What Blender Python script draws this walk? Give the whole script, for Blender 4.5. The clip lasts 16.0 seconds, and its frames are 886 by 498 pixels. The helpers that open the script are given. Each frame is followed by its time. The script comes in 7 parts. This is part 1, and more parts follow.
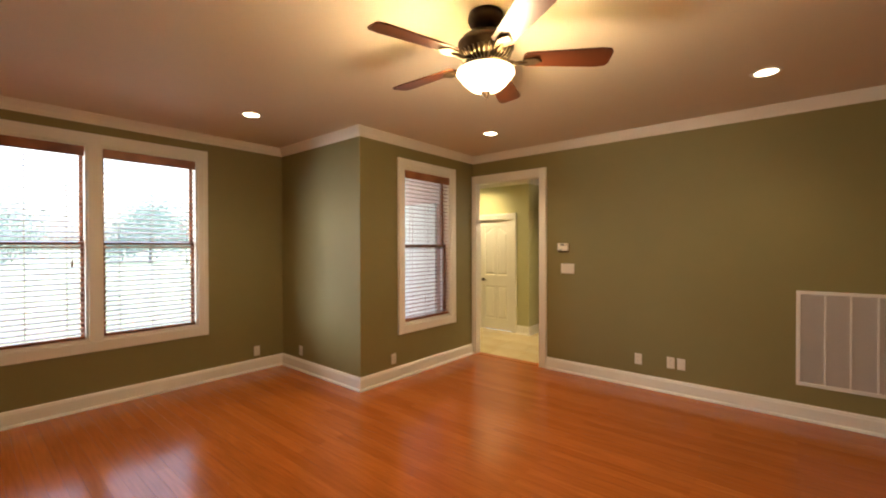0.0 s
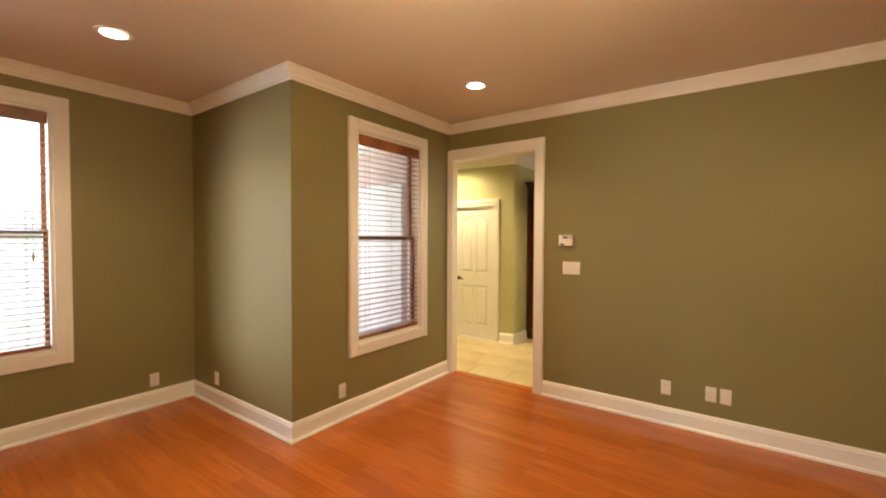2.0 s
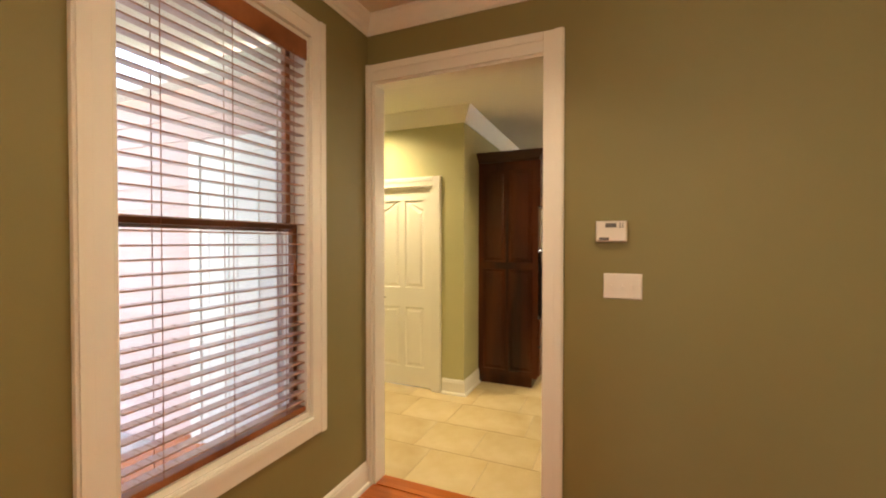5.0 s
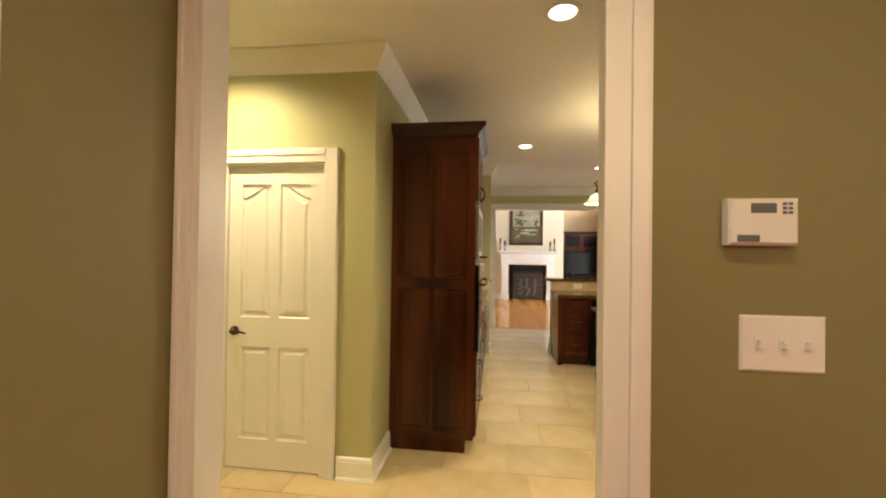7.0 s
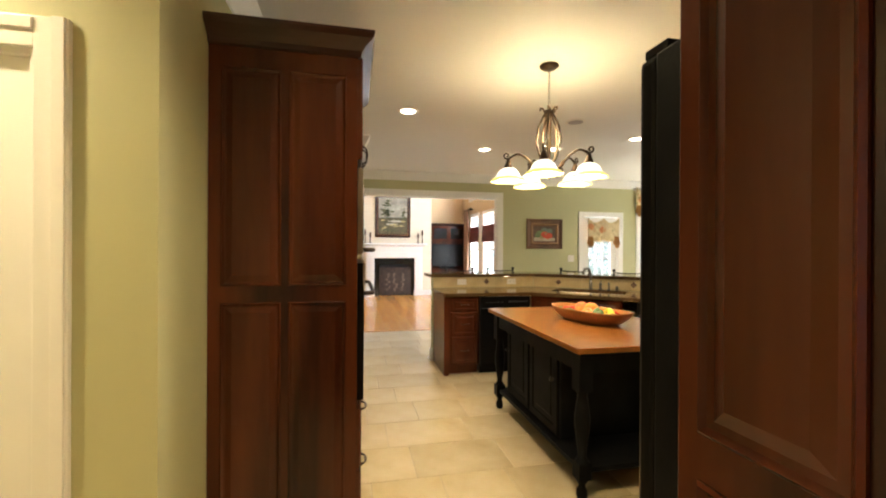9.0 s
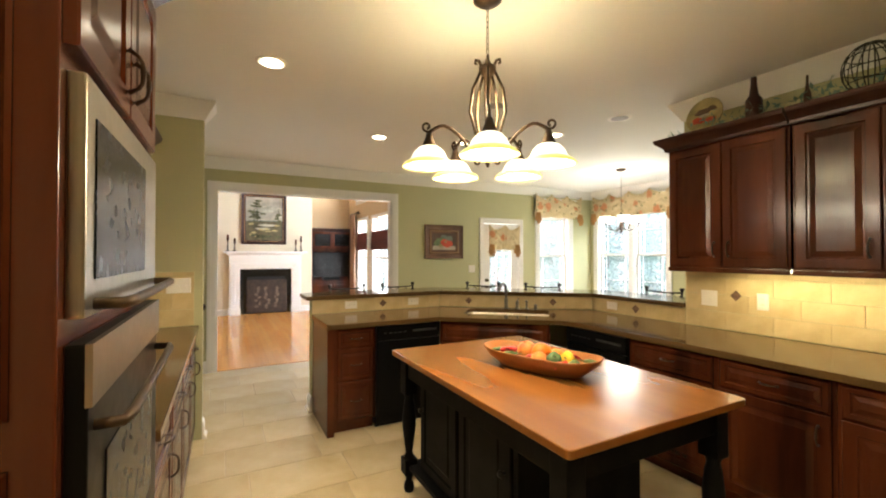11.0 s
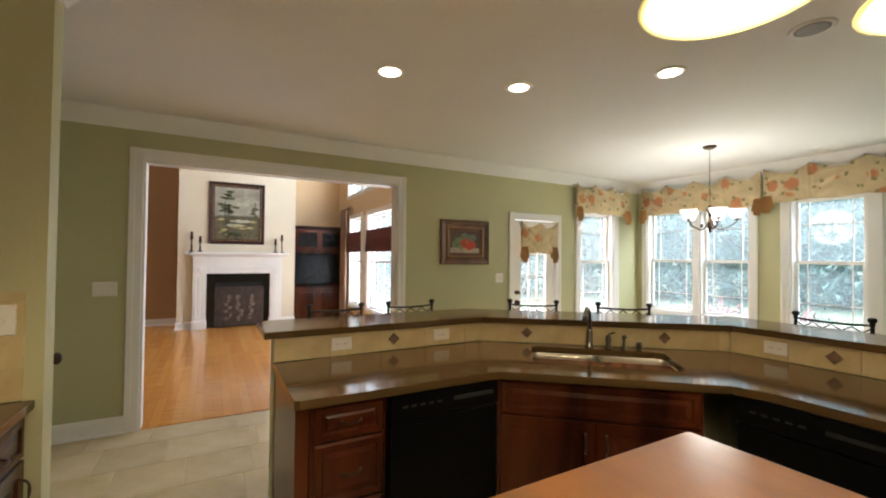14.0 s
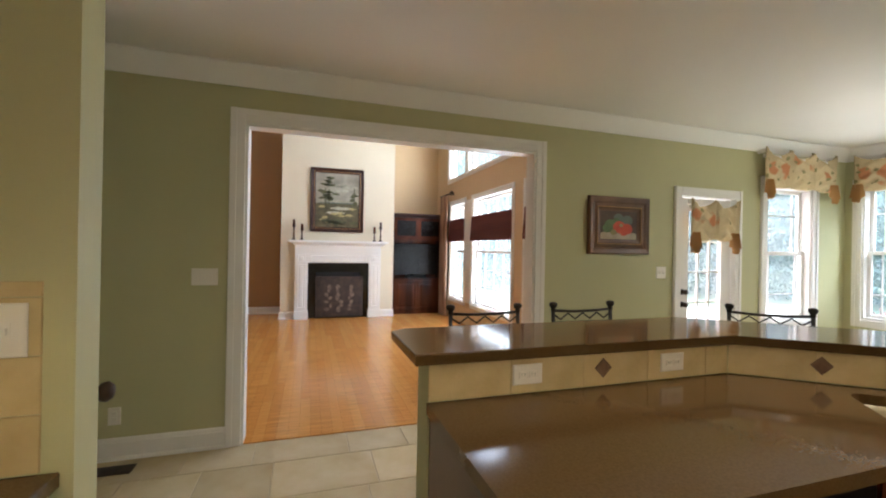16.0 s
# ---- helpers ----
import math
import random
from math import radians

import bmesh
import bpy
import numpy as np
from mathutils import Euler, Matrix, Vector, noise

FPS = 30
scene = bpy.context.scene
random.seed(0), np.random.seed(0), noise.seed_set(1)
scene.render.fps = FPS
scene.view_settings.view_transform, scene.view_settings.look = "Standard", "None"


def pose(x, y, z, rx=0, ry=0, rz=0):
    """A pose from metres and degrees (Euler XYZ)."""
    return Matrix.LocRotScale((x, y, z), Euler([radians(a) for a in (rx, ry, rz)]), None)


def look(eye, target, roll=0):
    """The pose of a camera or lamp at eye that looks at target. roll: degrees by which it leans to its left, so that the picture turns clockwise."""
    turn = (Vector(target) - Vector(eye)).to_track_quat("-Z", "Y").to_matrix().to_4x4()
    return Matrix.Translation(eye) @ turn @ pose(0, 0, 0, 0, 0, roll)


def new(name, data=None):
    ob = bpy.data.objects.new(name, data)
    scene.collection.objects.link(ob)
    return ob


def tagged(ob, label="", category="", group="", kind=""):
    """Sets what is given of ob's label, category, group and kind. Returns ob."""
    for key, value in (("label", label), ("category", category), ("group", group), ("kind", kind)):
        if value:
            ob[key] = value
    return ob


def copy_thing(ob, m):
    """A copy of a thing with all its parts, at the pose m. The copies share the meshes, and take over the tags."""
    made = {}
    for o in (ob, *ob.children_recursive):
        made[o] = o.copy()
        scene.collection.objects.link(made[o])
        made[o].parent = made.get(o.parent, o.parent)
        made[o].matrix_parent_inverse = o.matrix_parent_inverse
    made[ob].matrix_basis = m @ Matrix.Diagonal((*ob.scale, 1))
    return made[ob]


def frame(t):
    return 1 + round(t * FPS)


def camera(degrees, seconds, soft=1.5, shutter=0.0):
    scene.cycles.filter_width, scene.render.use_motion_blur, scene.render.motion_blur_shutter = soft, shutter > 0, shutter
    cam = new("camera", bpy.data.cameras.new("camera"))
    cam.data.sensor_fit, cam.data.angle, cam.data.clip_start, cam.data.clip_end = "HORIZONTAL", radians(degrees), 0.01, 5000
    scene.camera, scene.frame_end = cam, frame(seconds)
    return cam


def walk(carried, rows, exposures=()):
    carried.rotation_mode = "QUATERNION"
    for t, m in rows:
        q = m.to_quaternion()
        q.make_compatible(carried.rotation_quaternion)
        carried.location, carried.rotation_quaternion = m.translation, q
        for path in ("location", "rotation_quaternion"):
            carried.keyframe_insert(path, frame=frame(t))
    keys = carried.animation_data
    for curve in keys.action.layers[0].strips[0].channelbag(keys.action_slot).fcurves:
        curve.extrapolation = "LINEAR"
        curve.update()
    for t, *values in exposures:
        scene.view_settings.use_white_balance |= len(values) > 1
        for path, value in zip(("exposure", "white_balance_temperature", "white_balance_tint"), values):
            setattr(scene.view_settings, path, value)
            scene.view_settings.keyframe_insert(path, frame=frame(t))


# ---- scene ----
cam = camera(93.9, 16.0, soft=2.0)
PATH = [
    (0, (1.355, 1.288, 1.514), (0.067, 2.819, 1.499), -0.14),
    (0.5, (1.186, 1.498, 1.526), (-0.081, 3.046, 1.493), -0.2),
    (1, (1.008, 1.729, 1.511), (-0.223, 3.303, 1.455), -0.56),
    (1.5, (0.822, 1.983, 1.507), (-0.378, 3.582, 1.442), -0.46),
    (2, (0.596, 2.231, 1.513), (-0.578, 3.849, 1.46), 0.24),
    (2.5, (0.368, 2.51, 1.509), (-0.782, 4.146, 1.473), 0.54),
    (3, (0.145, 2.8, 1.524), (-0.95, 4.474, 1.493), 0.0),
    (5.5, (-0.869, 4.211, 1.425), (-1.551, 6.091, 1.406), 0.3),
    (6, (-1.014, 4.502, 1.418), (-1.577, 6.42, 1.418), 0.4),
    (6.5, (-1.159, 4.786, 1.414), (-1.572, 6.743, 1.431), 0.5),
    (7, (-1.283, 5.062, 1.419), (-1.537, 7.046, 1.443), 0.8),
    (7.5, (-1.366, 5.343, 1.409), (-1.455, 7.341, 1.425), 0.7),
    (8, (-1.396, 5.592, 1.395), (-1.323, 7.59, 1.409), 0.5),
    (8.5, (-1.44, 5.849, 1.388), (-1.193, 7.834, 1.392), 0.5),
    (9, (-1.441, 6.128, 1.407), (-1.025, 8.084, 1.405), 0.3),
    (9.5, (-1.403, 6.392, 1.434), (-0.827, 8.307, 1.438), 0.4),
    (10, (-1.36, 6.677, 1.448), (-0.629, 8.538, 1.461), 0.2),
    (12.5, (-0.926, 7.967, 1.527), (0.111, 9.676, 1.552), 0.75),
    (13, (-0.855, 8.258, 1.53), (0.186, 9.965, 1.546), 1.2),
    (13.5, (-0.805, 8.531, 1.507), (0.214, 10.252, 1.534), 1.1),
    (14, (-0.782, 8.807, 1.497), (0.191, 10.554, 1.537), 0.55),
    (14.5, (-0.766, 9.082, 1.476), (0.122, 10.873, 1.512), 0.2),
    (15, (-0.783, 9.357, 1.463), (0.006, 11.194, 1.486), 0.45),
    (15.5, (-0.814, 9.64, 1.434), (-0.127, 11.518, 1.442), 1.2),
    (16, (-0.867, 9.902, 1.429), (-0.25, 11.805, 1.43), 1.05),
]
EXPOSURES = [(0, 3.05, 6850, 10), (2.0, 3.52, 6850, 10), (4.0, 3.52, 6800, 10), (6.0, 3.22, 6550, 10), (7.5, 3.32, 6400, 10), (8.5, 3.45, 6050, 10), (10.0, 3.75, 6150, 10), (12.5, 3.0, 6100, 10), (16, 2.95, 5700, 10)]
walk(cam, [(t, look(eye, target, roll)) for t, eye, target, roll in PATH], EXPOSURES)

# ---- world, sun, large lights ----
world = bpy.data.worlds.new("world")
scene.world = world
world.use_nodes = True
wn, wl = world.node_tree.nodes, world.node_tree.links
wn.clear()
w_out, w_bg, w_sky = wn.new("ShaderNodeOutputWorld"), wn.new("ShaderNodeBackground"), wn.new("ShaderNodeTexSky")
w_sky.sky_type = "NISHITA"
w_sky.sun_disc = False
w_sky.sun_elevation = radians(64)
w_sky.sun_rotation = radians(9)
w_sky.dust_density = 4.0
w_bg.inputs[1].default_value = 0.13
wl.new(w_sky.outputs[0], w_bg.inputs[0])
wl.new(w_bg.outputs[0], w_out.inputs[0])
sun = new("sun", bpy.data.lights.new("sun", "SUN"))
sun.data.energy, sun.data.angle, sun.data.color = 1.5, radians(12), (1.0, 0.96, 0.92)
sun.matrix_world = look((4, 30, 52), (0, 6, 0))



def sky_stand_in(x, y, z, w, h, watts, rz, tilt=90, color=(0.93, 0.97, 1.0)):
    """An added area lamp outside a window, standing in for the sky's light."""
    d = bpy.data.lights.new("sky_stand_in_lamp", "AREA")
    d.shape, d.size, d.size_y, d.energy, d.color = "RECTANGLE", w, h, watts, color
    ob = new("sky_stand_in_lamp", d)
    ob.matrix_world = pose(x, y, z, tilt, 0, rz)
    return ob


# Added lamps just outside the living room windows.
sky_stand_in(2.35, 16.0, 1.4, 4.6, 2.2, 30, 90)
sky_stand_in(2.35, 16.0, 3.6, 4.6, 1.5, 22, 90)
# Added lamps outside and above the dining windows, tilted in from out of sight.
sky_stand_in(6.1, 11.4, 3.5, 3.6, 1.4, 85, 90, 65)
sky_stand_in(4.3, 13.9, 3.3, 1.6, 0.8, 18, 180, 65)
# Added out of view beside the wide window, to brighten the jog wall.
sky_stand_in(-5.3, -0.1, 1.5, 2.0, 1.6, 36, -45)

KELVIN_WARM = (1.0, 0.77, 0.50)
KELVIN_SOFT = (1.0, 0.83, 0.58)


def lamp(x, y, z, watts, color, size=0.06, spot=0):
    data = bpy.data.lights.new("lamp", "SPOT" if spot else "POINT")
    data.energy, data.color, data.shadow_soft_size = watts, color, size
    if spot:
        data.spot_size, data.spot_blend = radians(spot), 0.9
    ob = new("lamp", data)
    ob.location = (x, y, z)
    return ob


# ---- materials ----
def material(name, color, rough=0.5, metal=0.0, vary=0.12, scale=3.0, bump=0.0, bump_scale=80.0, color2=None, spec=0.5,
             stretch=(1, 1, 1), coat=0.0, random_tone=0.0, detail=5.0, even=False):
    """A principled material, mottled at two scales between two colours, with fine relief."""
    m = bpy.data.materials.new(name)
    m.use_nodes = True
    n, l = m.node_tree.nodes, m.node_tree.links
    b = n["Principled BSDF"]
    b.inputs["Roughness"].default_value = rough
    b.inputs["Metallic"].default_value = metal
    b.inputs["Specular IOR Level"].default_value = spec
    b.inputs["Coat Weight"].default_value = coat
    b.inputs["Coat Roughness"].default_value = 0.12
    co, mp = n.new("ShaderNodeTexCoord"), n.new("ShaderNodeMapping")
    l.new(co.outputs["Object"], mp.inputs[0])
    mp.inputs["Scale"].default_value = stretch
    big, fine, ramp = n.new("ShaderNodeTexNoise"), n.new("ShaderNodeTexNoise"), n.new("ShaderNodeMix")
    big.inputs["Scale"].default_value, big.inputs["Detail"].default_value = scale, detail
    fine.inputs["Scale"].default_value, fine.inputs["Detail"].default_value = scale * 9, 3
    l.new(mp.outputs[0], big.inputs[0])
    l.new(mp.outputs[0], fine.inputs[0])
    ramp.data_type = "RGBA"
    c2 = color2 or tuple(c * (1 - vary * 2) for c in color)
    ramp.inputs[6].default_value = (*color, 1)
    ramp.inputs[7].default_value = (*c2, 1)
    add = n.new("ShaderNodeMath")
    add.operation = "MULTIPLY_ADD"
    add.inputs[1].default_value = 0.35
    l.new(fine.outputs[0], add.inputs[0])
    spread = n.new("ShaderNodeMapRange")
    spread.inputs[1].default_value, spread.inputs[2].default_value = 0.35, 0.68
    spread.inputs[3].default_value, spread.inputs[4].default_value = -0.15, 0.8
    l.new(big.outputs[0], spread.inputs[0])
    l.new(spread.outputs[0], add.inputs[2])
    l.new(add.outputs[0], ramp.inputs[0])
    out = ramp.outputs[2]
    if random_tone:
        info, hsv, rng = n.new("ShaderNodeObjectInfo"), n.new("ShaderNodeHueSaturation"), n.new("ShaderNodeMapRange")
        rng.inputs[3].default_value, rng.inputs[4].default_value = 1 - random_tone, 1 + random_tone
        l.new(info.outputs["Random"], rng.inputs[0])
        l.new(rng.outputs[0], hsv.inputs["Value"])
        l.new(out, hsv.inputs["Color"])
        out = hsv.outputs[0]
    l.new(out, b.inputs["Base Color"])
    rr = n.new("ShaderNodeMapRange")
    rr.inputs[3].default_value, rr.inputs[4].default_value = max(rough - 0.06, 0.02), min(rough + 0.08, 1)
    l.new(fine.outputs[0], rr.inputs[0])
    if not even:
        l.new(rr.outputs[0], b.inputs["Roughness"])
    if bump:
        bn, bp = n.new("ShaderNodeTexNoise"), n.new("ShaderNodeBump")
        bn.inputs["Scale"].default_value, bn.inputs["Detail"].default_value = bump_scale, 4
        l.new(mp.outputs[0], bn.inputs[0])
        l.new(bn.outputs[0], bp.inputs["Height"])
        bp.inputs["Strength"].default_value, bp.inputs["Distance"].default_value = bump, 0.004
        l.new(bp.outputs[0], b.inputs["Normal"])
    return m


def glow(name, color, strength, base=(0.9, 0.9, 0.9)):
    m = material(name, base, 0.3)
    b = m.node_tree.nodes["Principled BSDF"]
    b.inputs["Emission Color"].default_value = (*color, 1)
    b.inputs["Emission Strength"].default_value = strength
    return m


def glass(name, tint=(1, 1, 1), gloss=0.08, haze=0.05):
    """A thin pane: it lets most light straight through, mirrors a little, and a pale veil imitates glare."""
    m = bpy.data.materials.new(name)
    m.use_nodes = True
    n, l = m.node_tree.nodes, m.node_tree.links
    n.clear()
    o, mix, t, g, f = (n.new("ShaderNode" + k) for k in ("OutputMaterial", "MixShader", "BsdfTransparent", "BsdfGlossy", "LayerWeight"))
    t.inputs[0].default_value = (*tint, 1)
    g.inputs["Roughness"].default_value = 0.02
    f.inputs[0].default_value = 0.5
    steep, low = n.new("ShaderNodeMath"), n.new("ShaderNodeMath")
    steep.operation, low.operation = "POWER", "MULTIPLY_ADD"
    steep.inputs[1].default_value = 5
    low.inputs[1].default_value, low.inputs[2].default_value = 0.5, gloss * 0.5
    l.new(f.outputs["Facing"], steep.inputs[0])
    l.new(steep.outputs[0], low.inputs[0])
    l.new(low.outputs[0], mix.inputs[0])
    # Pale translucent veil imitates the glare that washes out the view.
    glare, veil = n.new("ShaderNodeBsdfTranslucent"), n.new("ShaderNodeMixShader")
    glare.inputs[0].default_value = (0.86, 0.93, 0.92, 1)
    veil.inputs[0].default_value = haze
    l.new(t.outputs[0], veil.inputs[1])
    l.new(glare.outputs[0], veil.inputs[2])
    l.new(veil.outputs[0], mix.inputs[1])
    l.new(g.outputs[0], mix.inputs[2])
    l.new(mix.outputs[0], o.inputs[0])
    return m


def plank_floor(name, dark, light, board=0.083, length=1.4, rough=0.16, turn=0.0, seam=0.55, grain=0.55):
    """Strip flooring, its boards told apart by tone and fine seams, under a glossy coat."""
    m = material(name, light, rough, vary=0.1, scale=2, spec=0.5)
    n, l = m.node_tree.nodes, m.node_tree.links
    b = n["Principled BSDF"]
    co, mp, br = n.new("ShaderNodeTexCoord"), n.new("ShaderNodeMapping"), n.new("ShaderNodeTexBrick")
    mp.inputs["Rotation"].default_value = (0, 0, radians(turn))
    l.new(co.outputs["Object"], mp.inputs[0])
    l.new(mp.outputs[0], br.inputs[0])
    br.inputs["Color1"].default_value = (*dark, 1)
    br.inputs["Color2"].default_value = (*light, 1)
    br.inputs["Mortar"].default_value = (*(c * seam for c in dark), 1)
    br.inputs["Scale"].default_value = 1.0
    br.inputs["Mortar Size"].default_value = 0.0009
    br.inputs["Brick Width"].default_value = length
    br.inputs["Row Height"].default_value = board
    br.offset = 0.37
    gm, gn, mx = n.new("ShaderNodeMapping"), n.new("ShaderNodeTexNoise"), n.new("ShaderNodeMix")
    gm.inputs["Rotation"].default_value = (0, 0, radians(turn))
    gm.inputs["Scale"].default_value = (1.5, 22, 1)
    l.new(co.outputs["Object"], gm.inputs[0])
    l.new(gm.outputs[0], gn.inputs[0])
    gn.inputs["Scale"].default_value, gn.inputs["Detail"].default_value = 2.2, 8
    mx.data_type, mx.blend_type = "RGBA", "MULTIPLY"
    mx.inputs[0].default_value = grain
    rp = n.new("ShaderNodeMapRange")
    rp.inputs[1].default_value, rp.inputs[2].default_value = 0.3, 0.7
    rp.inputs[3].default_value, rp.inputs[4].default_value = 0.55, 1.25
    l.new(gn.outputs[0], rp.inputs[0])
    l.new(br.outputs[0], mx.inputs[6])
    l.new(rp.outputs[0], mx.inputs[7])
    l.new(mx.outputs[2], b.inputs["Base Color"])
    bp = n.new("ShaderNodeBump")
    bp.inputs["Strength"].default_value, bp.inputs["Distance"].default_value = 0.25, 0.0015
    l.new(br.outputs["Fac"], bp.inputs["Height"])
    bp.invert = True
    l.new(bp.outputs[0], b.inputs["Normal"])
    return m


def grain_wood(name, dark, light, rough=0.3, axis=2, scale=1.0, coat=0.1, spec=0.4):
    """Stained wood with its grain along one axis of the part."""
    m = material(name, light, rough, coat=coat, color2=dark, scale=1.6 * scale,
                 stretch=tuple(0.35 if a == axis else 2.6 for a in range(3)), detail=1.5, spec=spec, even=True)
    return m


def floral(name):
    """Cream cloth with russet blooms and small leaves."""
    m = material(name, (0.66, 0.53, 0.31), 0.85, vary=0.14, bump=0.3, bump_scale=300)
    n, l = m.node_tree.nodes, m.node_tree.links
    b = n["Principled BSDF"]
    co = n.new("ShaderNodeTexCoord")
    last = None
    base = b.inputs["Base Color"].links[0].from_socket
    for scale, color, size, wob in ((4.4, (0.52, 0.22, 0.095), 0.085 * 4.4, 14), (9.0, (0.27, 0.24, 0.11), 0.026 * 9, 30)):
        v, d, mx, nz, ad = (n.new("ShaderNode" + k) for k in ("TexVoronoi", "MapRange", "Mix", "TexNoise", "VectorMath"))
        nz.inputs["Scale"].default_value = wob
        ad.operation = "MULTIPLY_ADD"
        ad.inputs[1].default_value = (0.05, 0.05, 0.05)
        l.new(co.outputs["Object"], nz.inputs[0])
        l.new(nz.outputs["Color"], ad.inputs[0])
        l.new(co.outputs["Object"], ad.inputs[2])
        l.new(ad.outputs[0], v.inputs[0])
        v.inputs["Scale"].default_value = scale
        v.inputs["Randomness"].default_value = 0.75
        d.inputs[1].default_value, d.inputs[2].default_value = size, size * 0.8
        l.new(v.outputs["Distance"], d.inputs[0])
        mx.data_type = "RGBA"
        l.new(d.outputs[0], mx.inputs[0])
        l.new(base, mx.inputs[6])
        mx.inputs[7].default_value = (*color, 1)
        base = mx.outputs[2]
    l.new(base, b.inputs["Base Color"])
    return m


